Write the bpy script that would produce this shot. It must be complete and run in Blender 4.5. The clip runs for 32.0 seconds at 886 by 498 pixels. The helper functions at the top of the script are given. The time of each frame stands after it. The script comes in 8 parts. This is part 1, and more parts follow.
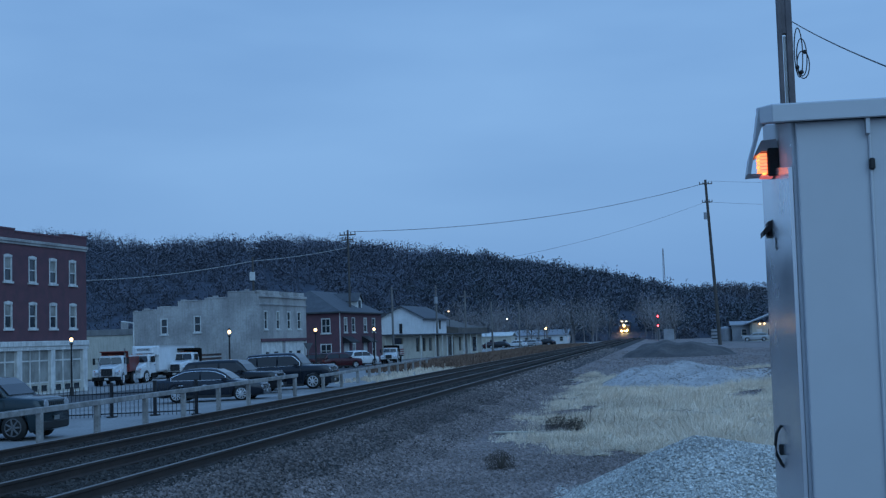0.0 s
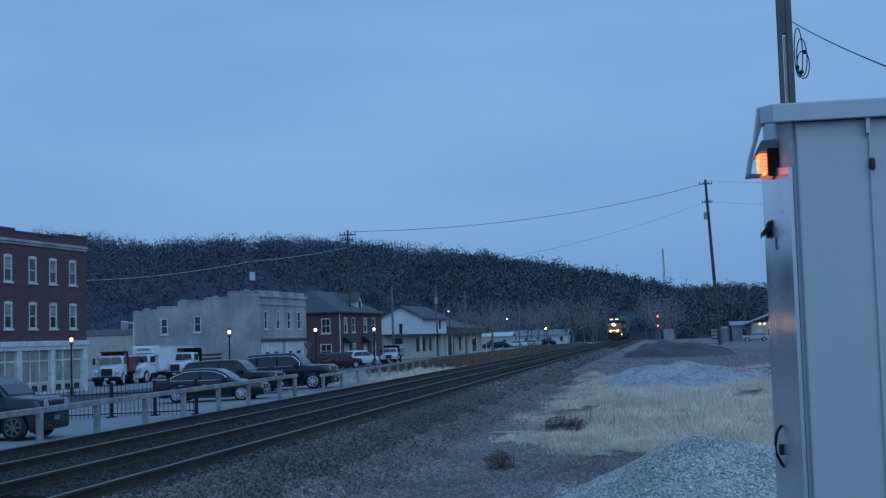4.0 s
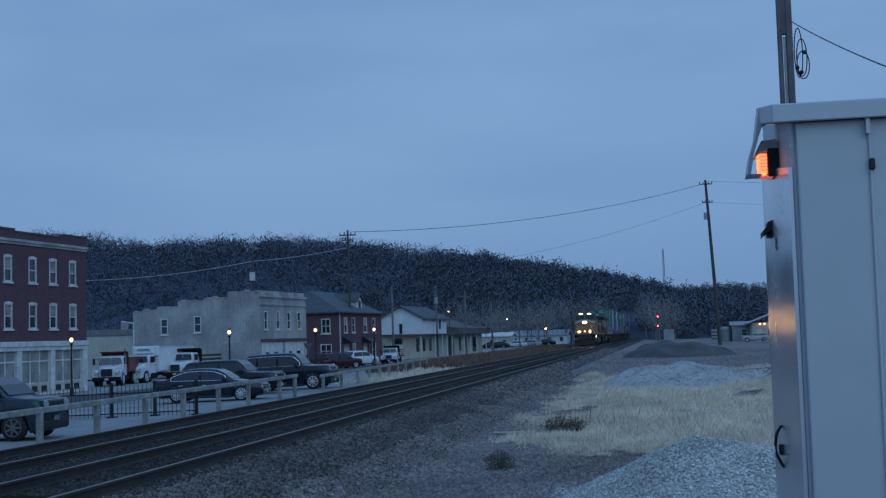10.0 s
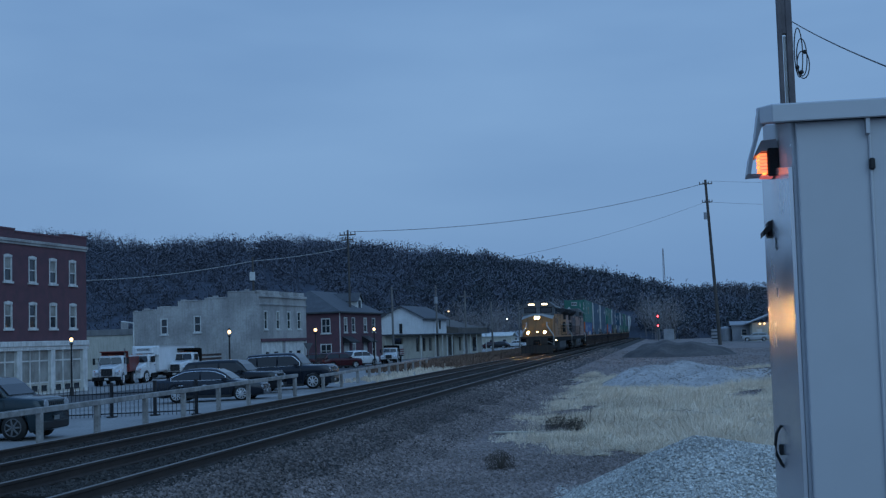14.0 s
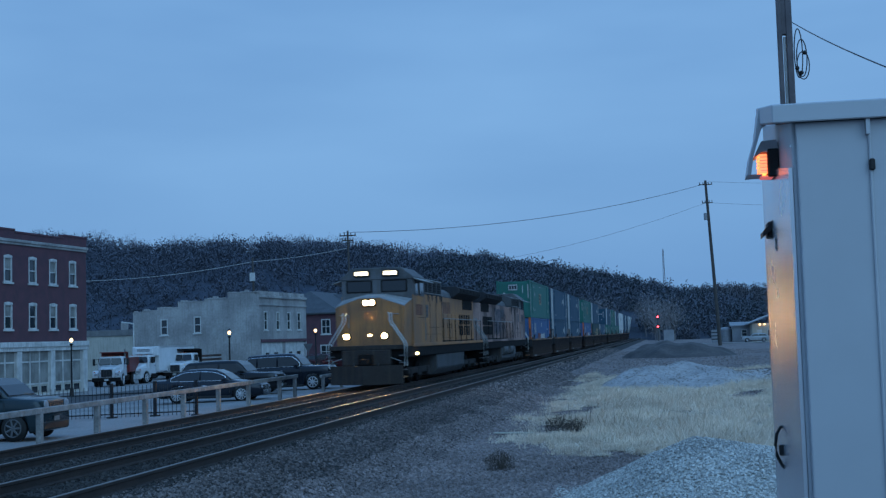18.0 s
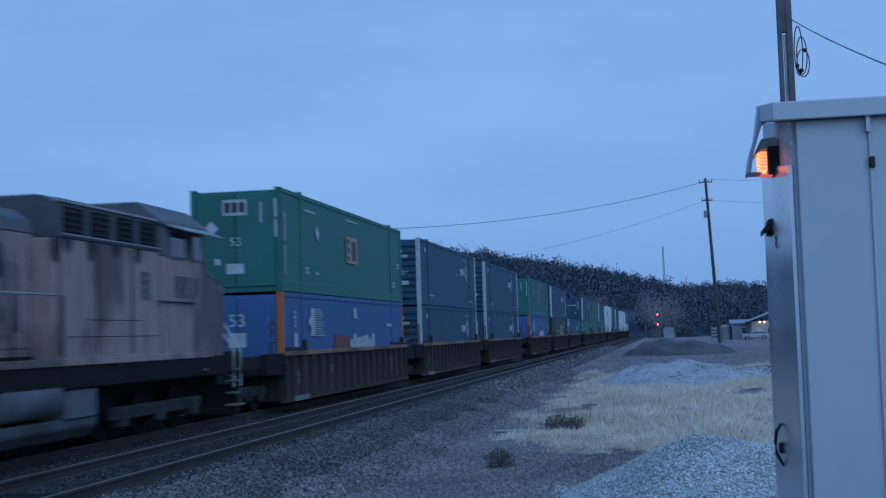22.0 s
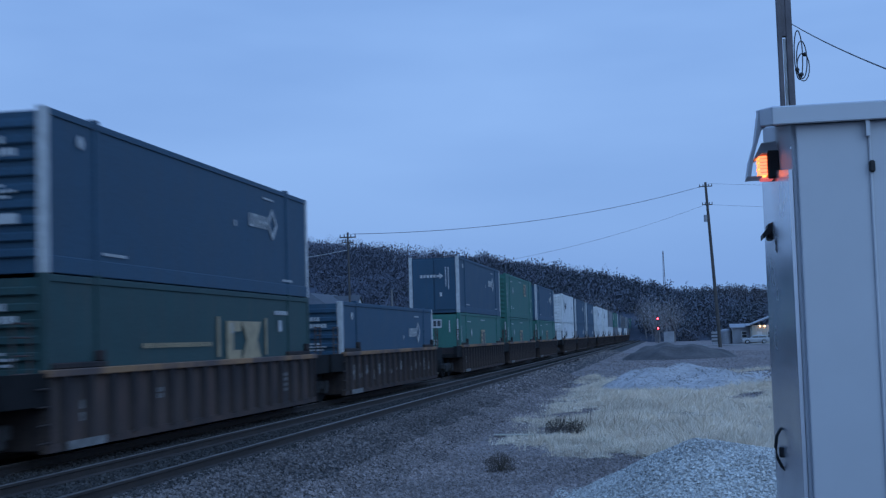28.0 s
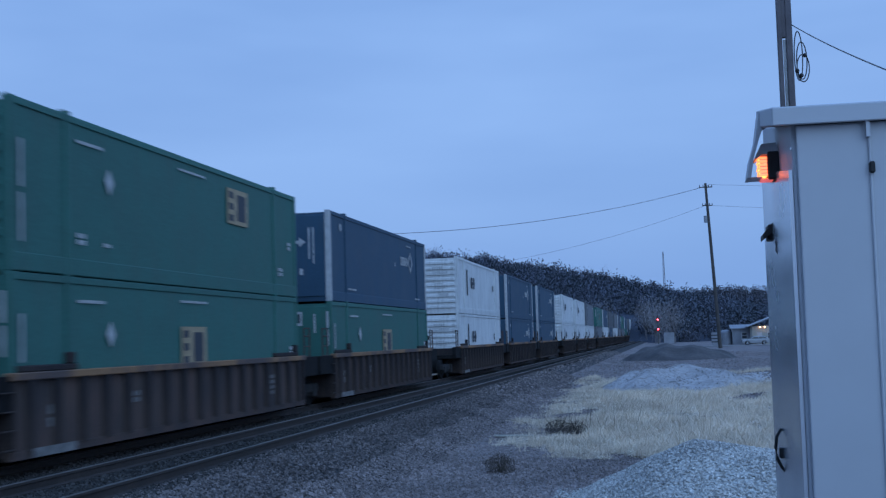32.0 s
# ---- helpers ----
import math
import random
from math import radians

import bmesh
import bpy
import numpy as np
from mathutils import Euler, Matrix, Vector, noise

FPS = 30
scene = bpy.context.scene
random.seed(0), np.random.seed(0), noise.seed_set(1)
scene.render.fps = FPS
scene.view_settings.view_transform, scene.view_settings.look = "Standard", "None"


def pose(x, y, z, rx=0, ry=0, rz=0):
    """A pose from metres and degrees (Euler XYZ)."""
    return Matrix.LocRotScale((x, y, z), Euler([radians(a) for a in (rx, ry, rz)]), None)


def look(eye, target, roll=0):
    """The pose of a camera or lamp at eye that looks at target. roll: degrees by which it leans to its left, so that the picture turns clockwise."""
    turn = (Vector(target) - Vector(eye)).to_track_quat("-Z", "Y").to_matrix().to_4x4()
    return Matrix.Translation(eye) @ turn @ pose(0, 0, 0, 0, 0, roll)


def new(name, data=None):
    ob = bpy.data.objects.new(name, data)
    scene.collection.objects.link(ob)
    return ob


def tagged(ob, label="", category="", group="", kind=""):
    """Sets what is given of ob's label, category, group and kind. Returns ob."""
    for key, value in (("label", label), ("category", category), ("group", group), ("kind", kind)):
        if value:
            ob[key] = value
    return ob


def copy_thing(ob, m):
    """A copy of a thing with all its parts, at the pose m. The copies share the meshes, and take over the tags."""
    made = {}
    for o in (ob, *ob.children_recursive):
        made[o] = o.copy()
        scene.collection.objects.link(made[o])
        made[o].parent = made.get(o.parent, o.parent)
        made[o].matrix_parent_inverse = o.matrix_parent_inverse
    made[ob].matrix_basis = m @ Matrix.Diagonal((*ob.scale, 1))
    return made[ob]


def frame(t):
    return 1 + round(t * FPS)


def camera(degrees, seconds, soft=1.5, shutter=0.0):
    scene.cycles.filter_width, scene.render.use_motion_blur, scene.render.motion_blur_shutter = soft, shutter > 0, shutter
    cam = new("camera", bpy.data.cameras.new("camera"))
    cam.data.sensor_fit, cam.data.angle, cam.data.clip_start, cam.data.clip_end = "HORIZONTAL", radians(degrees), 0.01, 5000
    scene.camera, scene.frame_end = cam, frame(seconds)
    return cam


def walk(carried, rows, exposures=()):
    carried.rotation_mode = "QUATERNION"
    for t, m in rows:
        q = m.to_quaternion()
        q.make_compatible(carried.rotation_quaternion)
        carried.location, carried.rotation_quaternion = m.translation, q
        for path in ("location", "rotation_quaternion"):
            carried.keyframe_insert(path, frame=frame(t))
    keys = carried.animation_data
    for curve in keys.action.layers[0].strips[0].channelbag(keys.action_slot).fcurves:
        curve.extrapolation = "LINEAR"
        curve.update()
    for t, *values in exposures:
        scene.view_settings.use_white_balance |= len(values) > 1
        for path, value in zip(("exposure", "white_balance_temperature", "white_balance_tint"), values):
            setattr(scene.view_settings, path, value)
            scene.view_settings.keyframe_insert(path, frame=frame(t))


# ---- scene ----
EYE = Vector((0.0, 0.0, 2.42))
YAW, PITCH, LEAN = -9.844, 3.930, -1.737


def aim(lift=0.0):
    """Camera pose; lift is a small extra tilt upward in degrees."""
    a, b = radians(YAW), radians(PITCH + lift)
    way = Vector((math.sin(a) * math.cos(b), math.cos(a) * math.cos(b), math.sin(b)))
    return look(EYE, EYE + way * 50, LEAN)


cam = camera(38.31, 32.0, soft=1.3, shutter=0.6)
LIFTS = [(0, 0), (10, 0.01), (10.4, 0.13), (11, 0.076), (11.6, 0.03), (12, 0.02), (13, 0.025), (14, 0), (14.5, 0.23),
         (15.2, 0.1), (16.5, 0.038), (18, 0.03), (20, 0.03), (20.5, 0.012), (21, -0.045), (22, -0.075), (22.5, 0.18),
         (23, 0.064), (23.5, 0.025), (24, -0.05), (24.5, 0.11), (25, 0.038), (25.5, 0.038), (27.5, 0.1), (28, 0.11),
         (28.5, 0.15), (29, 0.11), (30, 0.115), (30.5, 0.15), (31, 0.13), (31.5, 0.15), (32, 0.15)]
walk(cam, [(t, aim(a)) for t, a in LIFTS],
     exposures=[(0, 0.28, 6500, 9), (5, 0.2, 6600, 9), (9, 0.06, 6850, 11), (13, 0.03, 6950, 12), (16.5, 0.12, 6350, 6), (19, 0.25, 6250, 5),
                (19.6, 0.15, 6050, 4), (20, 0.02, 5800, 2), (20.25, 0.2, 5750, 3), (20.6, 0.26, 5900, 8), (21, 0.4, 6350, 15), (21.4, 0.34, 6200, 16), (25, 0.4, 6400, 20), (28, 0.41, 6450, 20), (32, 0.44, 6500, 21)])

# ---------------------------------------------------------------- sky and light
world = bpy.data.worlds.new("dusk_sky")
scene.world = world
world.use_nodes = True
wn, wl = world.node_tree.nodes, world.node_tree.links
wn.clear()
w_out = wn.new("ShaderNodeOutputWorld")
w_bg = wn.new("ShaderNodeBackground")
w_sky = wn.new("ShaderNodeTexSky")
w_sky.sky_type = "NISHITA"
w_sky.sun_disc = False
w_sky.sun_elevation = radians(8)
w_sky.sun_rotation = radians(140)
w_co = wn.new("ShaderNodeTexCoord")
w_map = wn.new("ShaderNodeMapping")
w_map.inputs["Scale"].default_value = (1.2, 1.2, 5.0)
w_noise = wn.new("ShaderNodeTexNoise")
w_noise.inputs["Scale"].default_value = 1.6
w_noise.inputs["Detail"].default_value = 4.0
w_noise.inputs["Roughness"].default_value = 0.5
w_ramp = wn.new("ShaderNodeValToRGB")
w_ramp.color_ramp.elements[0].position, w_ramp.color_ramp.elements[0].color = 0.35, (1.19, 2.42, 4.6, 1)
w_ramp.color_ramp.elements[1].position, w_ramp.color_ramp.elements[1].color = 0.68, (1.64, 3.1, 5.42, 1)
w_mix = wn.new("ShaderNodeMix")
w_mix.data_type = "RGBA"
w_mix.inputs["Factor"].default_value = 0.96
wl.new(w_co.outputs["Generated"], w_map.inputs["Vector"])
wl.new(w_map.outputs["Vector"], w_noise.inputs["Vector"])
wl.new(w_noise.outputs["Fac"], w_ramp.inputs["Fac"])
wl.new(w_sky.outputs["Color"], w_mix.inputs["A"])
wl.new(w_ramp.outputs["Color"], w_mix.inputs["B"])
w_sep = wn.new("ShaderNodeSeparateXYZ")
w_up = wn.new("ShaderNodeMapRange")
w_up.inputs["From Min"].default_value, w_up.inputs["From Max"].default_value = 0.28, 0.85
w_up.inputs["To Min"].default_value, w_up.inputs["To Max"].default_value = 0.0, 0.9
w_top = wn.new("ShaderNodeMix")
w_top.data_type = "RGBA"
w_top.inputs["B"].default_value = (0.95, 2.5, 5.9, 1)
wl.new(w_co.outputs["Generated"], w_sep.inputs["Vector"])
wl.new(w_sep.outputs["Z"], w_up.inputs["Value"])
wl.new(w_up.outputs["Result"], w_top.inputs["Factor"])
wl.new(w_mix.outputs["Result"], w_top.inputs["A"])
w_rise = wn.new("ShaderNodeMapRange")
w_rise.inputs["From Min"].default_value, w_rise.inputs["From Max"].default_value = 0.02, 0.24
w_rise.inputs["To Min"].default_value, w_rise.inputs["To Max"].default_value = 0.3, 1.0
w_low = wn.new("ShaderNodeMix")
w_low.data_type = "RGBA"
w_low.inputs["A"].default_value = (1.05, 2.15, 4.1, 1)
wl.new(w_sep.outputs["Z"], w_rise.inputs["Value"])
wl.new(w_rise.outputs["Result"], w_low.inputs["Factor"])
wl.new(w_top.outputs["Result"], w_low.inputs["B"])
wl.new(w_low.outputs["Result"], w_bg.inputs["Color"])
wl.new(w_bg.outputs["Background"], w_out.inputs["Surface"])
w_bg.inputs["Strength"].default_value = 0.125

sun_data = bpy.data.lights.new("sun", "SUN")
sun_data.energy, sun_data.angle, sun_data.color = 0.86, radians(70), (0.38, 0.69, 1.0)
sun = new("sun", sun_data)
sun.matrix_world = look((60, -75, 75), (0, 0, 0))

# ---------------------------------------------------------------- materials
MATS = {}


def material(name, color, rough=0.7, metal=0.0, scale=6.0, vary=0.25, second=None, bump=0.15, fine=60.0, spec=0.4,
             streak=0.0, per_object=0.0, per_island=0.0, stretch=(1, 1, 1), coat=0.0, grit=0.45, edge=0.14):
    """Noise-varied surface: large stains, fine grain, optional vertical streaks, variation by piece."""
    if name in MATS:
        return MATS[name]
    m = bpy.data.materials.new(name)
    m.use_nodes = True
    n, l = m.node_tree.nodes, m.node_tree.links
    b = n["Principled BSDF"]
    co = n.new("ShaderNodeTexCoord")
    mp = n.new("ShaderNodeMapping")
    mp.inputs["Scale"].default_value = stretch
    l.new(co.outputs["Object"], mp.inputs["Vector"])
    big = n.new("ShaderNodeTexNoise")
    big.inputs["Scale"].default_value, big.inputs["Detail"].default_value = scale, 5.0
    small = n.new("ShaderNodeTexNoise")
    small.inputs["Scale"].default_value, small.inputs["Detail"].default_value = fine, 3.0
    l.new(mp.outputs["Vector"], big.inputs["Vector"])
    l.new(mp.outputs["Vector"], small.inputs["Vector"])
    other = second or tuple(c * (1 - vary) for c in color)
    ramp = n.new("ShaderNodeValToRGB")
    ramp.color_ramp.elements[0].position, ramp.color_ramp.elements[0].color = 0.5 - edge, (*other, 1)
    ramp.color_ramp.elements[1].position, ramp.color_ramp.elements[1].color = 0.5 + edge, (*color, 1)
    l.new(big.outputs["Fac"], ramp.inputs["Fac"])
    grain = n.new("ShaderNodeMix")
    grain.data_type, grain.blend_type = "RGBA", "OVERLAY"
    grain.inputs["Factor"].default_value = grit
    l.new(ramp.outputs["Color"], grain.inputs["A"])
    l.new(small.outputs["Fac"], grain.inputs["B"])
    last = grain.outputs["Result"]
    if streak:
        sm = n.new("ShaderNodeMapping")
        sm.inputs["Scale"].default_value = (2.2, 2.2, 0.18)
        l.new(co.outputs["Object"], sm.inputs["Vector"])
        sn = n.new("ShaderNodeTexNoise")
        sn.inputs["Scale"].default_value, sn.inputs["Detail"].default_value = 3.0, 6.0
        l.new(sm.outputs["Vector"], sn.inputs["Vector"])
        sr = n.new("ShaderNodeMapRange")
        sr.inputs["From Min"].default_value, sr.inputs["From Max"].default_value = 0.5, 0.75
        sr.inputs["To Min"].default_value, sr.inputs["To Max"].default_value = 0.0, streak
        l.new(sn.outputs["Fac"], sr.inputs["Value"])
        mx = n.new("ShaderNodeMix")
        mx.data_type = "RGBA"
        l.new(sr.outputs["Result"], mx.inputs["Factor"])
        l.new(last, mx.inputs["A"])
        mx.inputs["B"].default_value = (0.09, 0.07, 0.055, 1)
        last = mx.outputs["Result"]
    if per_object or per_island:
        src = n.new("ShaderNodeObjectInfo") if per_object else n.new("ShaderNodeNewGeometry")
        hs = n.new("ShaderNodeHueSaturation")
        mr = n.new("ShaderNodeMapRange")
        k = per_object or per_island
        mr.inputs["To Min"].default_value, mr.inputs["To Max"].default_value = 1 - k, 1 + k
        l.new(src.outputs["Random" if per_object else "Random Per Island"], mr.inputs["Value"])
        l.new(mr.outputs["Result"], hs.inputs["Value"])
        l.new(last, hs.inputs["Color"])
        last = hs.outputs["Color"]
    l.new(last, b.inputs["Base Color"])
    rr = n.new("ShaderNodeMapRange")
    rr.inputs["To Min"].default_value, rr.inputs["To Max"].default_value = max(0.03, rough - 0.12), min(1, rough + 0.12)
    l.new(big.outputs["Fac"], rr.inputs["Value"])
    l.new(rr.outputs["Result"], b.inputs["Roughness"])
    b.inputs["Metallic"].default_value = metal
    b.inputs["Specular IOR Level"].default_value = spec
    b.inputs["Coat Weight"].default_value = coat
    b.inputs["Coat Roughness"].default_value = 0.08
    if bump:
        bp = n.new("ShaderNodeBump")
        bp.inputs["Strength"].default_value, bp.inputs["Distance"].default_value = bump, 0.02
        l.new(small.outputs["Fac"], bp.inputs["Height"])
        l.new(bp.outputs["Normal"], b.inputs["Normal"])
    MATS[name] = m
    return m


def glow(name, color, strength):
    if name in MATS:
        return MATS[name]
    m = bpy.data.materials.new(name)
    m.use_nodes = True
    b = m.node_tree.nodes["Principled BSDF"]
    b.inputs["Base Color"].default_value = (0.8, 0.8, 0.8, 1)
    b.inputs["Emission Color"].default_value = (*color, 1)
    b.inputs["Emission Strength"].default_value = strength
    MATS[name] = m
    return m


def glass(name, color=(0.03, 0.035, 0.04), rough=0.06):
    """Dark glazing seen from outside: a dim room behind a glossy pane."""
    if name in MATS:
        return MATS[name]
    m = bpy.data.materials.new(name)
    m.use_nodes = True
    b = m.node_tree.nodes["Principled BSDF"]
    b.inputs["Base Color"].default_value = (*color, 1)
    b.inputs["Roughness"].default_value = rough
    b.inputs["Specular IOR Level"].default_value = 0.75 if "car" in name else 0.6
    MATS[name] = m
    return m


M_BALLAST = material("ballast_stone", (0.25, 0.203, 0.19), 0.9, scale=0.35, vary=0.3, fine=14, bump=1.0, per_island=0.42)
M_GROUND = material("gravel_ground", (0.245, 0.196, 0.181), 0.95, scale=0.3, second=(0.145, 0.12, 0.113), fine=9, bump=1.0, grit=0.8)
M_BEDDARK = material("oily_ballast", (0.034, 0.03, 0.028), 0.95, scale=0.5, second=(0.021, 0.019, 0.018), fine=14, bump=1.0)
M_PALE = material("pale_gravel", (0.53, 0.505, 0.465), 0.95, scale=0.8, second=(0.4, 0.383, 0.355), fine=20, bump=1.0, per_island=0.45)
M_BANK = material("dusty_gravel", (0.4, 0.365, 0.347), 0.95, scale=0.9, second=(0.3, 0.276, 0.262), fine=6, bump=1.0, per_island=0.25)
M_RAIL = material("worn_rail_steel", (0.05, 0.036, 0.03), 0.75, 0.1, scale=3, vary=0.35, fine=40, bump=0.1)
M_RAILTOP = material("polished_rail_head", (0.15, 0.125, 0.11), 0.42, 0.35, scale=2, vary=0.3, fine=60, bump=0.02, spec=0.2)
M_TIE = material("weathered_tie_timber", (0.032, 0.028, 0.025), 0.95, scale=4, vary=0.4, fine=50, bump=0.5, per_object=0.3, spec=0.1)
M_LOT = material("lot_concrete", (0.3, 0.288, 0.277), 0.9, scale=0.3, second=(0.22, 0.211, 0.205), fine=12, bump=0.2, spec=0.2)
M_ASPHALT = material("worn_asphalt", (0.075, 0.075, 0.078), 0.9, scale=0.4, vary=0.3, fine=30, bump=0.3)
M_YELLOW = material("loco_yellow_paint", (0.43, 0.195, 0.075), 0.6, scale=0.9, second=(0.26, 0.135, 0.07), fine=30, bump=0.04, streak=0.65, spec=0.22)
M_YELLOW2 = material("grimy_yellow_paint", (0.36, 0.245, 0.215), 0.8, scale=0.5, second=(0.15, 0.108, 0.1), fine=30, bump=0.06, streak=0.75, spec=0.15, edge=0.05, stretch=(1, 1, 0.6))
M_TANK = material("tank_grey_paint", (0.085, 0.09, 0.096), 0.7, scale=1.2, vary=0.4, fine=30, bump=0.05, streak=0.6, spec=0.2)
M_LOCOGREY = material("loco_grey_paint", (0.13, 0.135, 0.142), 0.65, scale=1.2, vary=0.4, fine=30, bump=0.05, streak=0.5, spec=0.25)
M_LOCODARK = material("sooty_undergear", (0.019, 0.018, 0.018), 0.9, scale=2, vary=0.4, fine=30, bump=0.2, spec=0.12)
M_STEEL = material("bright_handrail", (0.5, 0.5, 0.48), 0.5, 0.1, scale=3, vary=0.2, bump=0.05)
M_NAVY = material("navy_container_paint", (0.03, 0.077, 0.12), 0.6, scale=0.8, vary=0.15, fine=25, bump=0.03, spec=0.25, streak=0.15, per_object=0.08)
M_GREEN = material("green_container_paint", (0.036, 0.15, 0.122), 0.6, scale=0.8, vary=0.15, fine=25, bump=0.03, spec=0.25, streak=0.2, per_object=0.1)
M_TEAL = material("dark_teal_container_paint", (0.03, 0.071, 0.07), 0.6, scale=0.8, vary=0.2, fine=25, bump=0.03, spec=0.22, streak=0.3)
M_BLUE = material("blue_container_paint", (0.055, 0.12, 0.25), 0.6, scale=0.8, vary=0.15, fine=25, bump=0.03, spec=0.25, streak=0.3)
M_WHITEC = material("white_container_paint", (0.66, 0.66, 0.64), 0.6, scale=0.8, vary=0.15, fine=25, bump=0.03, spec=0.22, streak=0.3, per_object=0.06)
M_GREYC = material("grey_container_paint", (0.14, 0.15, 0.16), 0.6, scale=0.8, vary=0.2, fine=25, bump=0.03, spec=0.22, streak=0.3, per_object=0.3)
M_ORANGE = material("orange_post_paint", (0.55, 0.13, 0.035), 0.5, scale=2, vary=0.25, bump=0.05, streak=0.3)
M_MARK = material("white_marking", (0.5, 0.5, 0.49), 0.6, scale=4, vary=0.3, bump=0)
M_WORN = material("worn_stencil", (0.24, 0.225, 0.21), 0.8, scale=6, vary=0.5, bump=0)
M_YMARK = material("yellow_marking", (0.42, 0.31, 0.18), 0.6, scale=4, vary=0.3, bump=0)
M_DMARK = material("dark_marking", (0.04, 0.045, 0.055), 0.6, scale=4, vary=0.25, bump=0)
M_RUST = material("rusty_well_steel", (0.105, 0.066, 0.055), 0.88, scale=0.7, second=(0.052, 0.041, 0.04), fine=25, bump=0.2, streak=0.75, per_object=0.15, spec=0.15)
# Darker copy of the well steel; paints the ribs' shadow lines into the colour.
M_RIB = material("shaded_brown_rib", (0.055, 0.041, 0.038), 0.9, scale=1.2, second=(0.032, 0.027, 0.028), fine=25, bump=0.2, streak=0.5, spec=0.12)
M_FLANGE = material("rust_orange_flange", (0.3, 0.15, 0.07), 0.8, scale=0.55, second=(0.1, 0.065, 0.055), fine=25, bump=0.2, streak=0.3, edge=0.08)
M_BRICK = material("red_brick", (0.13, 0.06, 0.073), 0.9, scale=1.4, second=(0.095, 0.049, 0.062), fine=14, bump=0.3, streak=0.25)
M_STUCCO = material("stained_grey_stucco", (0.4, 0.385, 0.37), 0.9, scale=0.38, second=(0.26, 0.252, 0.245), fine=5, bump=0.3, streak=0.3, grit=0.3, edge=0.1)
M_TRIM = material("white_trim_paint", (0.64, 0.635, 0.61), 0.65, scale=2, vary=0.25, bump=0.05, streak=0.35)
M_SIDING = material("white_siding", (0.68, 0.69, 0.7), 0.6, scale=1, vary=0.12, bump=0.05, streak=0.12)
M_CREAM = material("cream_block_paint", (0.5, 0.47, 0.4), 0.8, scale=0.8, vary=0.2, bump=0.1, streak=0.3)
M_ROOF = material("slate_roof", (0.085, 0.09, 0.1), 0.7, scale=1.5, vary=0.3, fine=20, bump=0.3)
M_ROOFL = material("metal_roof", (0.3, 0.31, 0.33), 0.5, 0.2, scale=0.6, vary=0.2, bump=0.05)
M_SHINGLE = material("weathered_shingle", (0.13, 0.115, 0.105), 0.9, scale=1.2, vary=0.35, fine=16, bump=0.3)
M_GLASS = glass("window_glass")
M_CURTAIN = material("pale_blind", (0.32, 0.315, 0.29), 0.6, scale=1.2, vary=0.4, bump=0.05, streak=0.3)
M_CARGLASS = glass("car_glass", (0.012, 0.014, 0.017), 0.05)
M_TYRE = material("tyre_rubber", (0.025, 0.025, 0.025), 0.85, scale=8, vary=0.3, bump=0.2)
M_ALLOY = material("alloy_wheel", (0.6, 0.6, 0.61), 0.4, 0.5, scale=6, vary=0.15, bump=0.02)
M_MAST = material("grey_mast_paint", (0.16, 0.14, 0.145), 0.8, scale=3, vary=0.3, fine=40, bump=0.2, streak=0.3)
M_ROOFFLAT = material("dusty_flat_roof", (0.2, 0.2, 0.2), 0.8, scale=1.0, vary=0.3, bump=0.1, streak=0.3)
M_BLACK = material("black_plastic", (0.02, 0.02, 0.02), 0.55, scale=6, vary=0.3, bump=0.05)
M_CHROME = material("chrome_trim", (0.78, 0.78, 0.8), 0.28, 0.7, scale=6, vary=0.1, bump=0)
M_POLE = material("weathered_pole_wood", (0.088, 0.077, 0.07), 0.9, scale=3, vary=0.35, fine=40, bump=0.4, stretch=(1, 1, 0.15))
M_WIRE = material("black_cable", (0.055, 0.055, 0.06), 0.7, bump=0)
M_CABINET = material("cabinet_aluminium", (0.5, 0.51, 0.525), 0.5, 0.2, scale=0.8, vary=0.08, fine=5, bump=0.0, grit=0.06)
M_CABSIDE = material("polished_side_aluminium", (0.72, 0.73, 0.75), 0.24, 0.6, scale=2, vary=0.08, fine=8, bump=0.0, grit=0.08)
M_IRON = material("black_iron", (0.022, 0.022, 0.024), 0.5, 0.3, scale=6, vary=0.2, bump=0.05)
M_FENCE = material("weathered_fence_paint", (0.33, 0.315, 0.3), 0.8, scale=2, second=(0.2, 0.19, 0.18), fine=20, bump=0.1, streak=0.4, spec=0.2)
# Blue-grey distance haze is mixed into the hill, twig and evergreen colours.
M_HILL = material("hazy_woodland_floor", (0.044, 0.054, 0.076), 0.95, scale=0.04, second=(0.03, 0.038, 0.056), fine=0.5, bump=0.8, grit=0.7)
M_TWIG = material("hazy_bare_twigs", (0.1, 0.109, 0.139), 0.9, scale=0.03, vary=0.35, fine=1, bump=0, per_island=0.06, grit=0.2)
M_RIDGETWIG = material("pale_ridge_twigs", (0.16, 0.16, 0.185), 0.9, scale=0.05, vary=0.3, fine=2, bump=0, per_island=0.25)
M_POLEGREY = material("silvered_pole_wood", (0.19, 0.18, 0.172), 0.9, scale=3, vary=0.35, fine=40, bump=0.4, stretch=(1, 1, 0.15))
M_PINE = material("hazy_evergreen", (0.064, 0.077, 0.092), 0.95, scale=0.2, vary=0.25, fine=3, bump=0, per_island=0.08, grit=0.2)
M_GRASS = material("dead_straw_grass", (0.76, 0.63, 0.495), 0.95, scale=0.45, second=(0.55, 0.45, 0.355), fine=3, bump=0, per_island=0.16, spec=0.05)
M_SCRUB = material("brown_scrub", (0.2, 0.125, 0.09), 0.95, scale=0.4, vary=0.4, fine=5, bump=0, per_island=0.4)
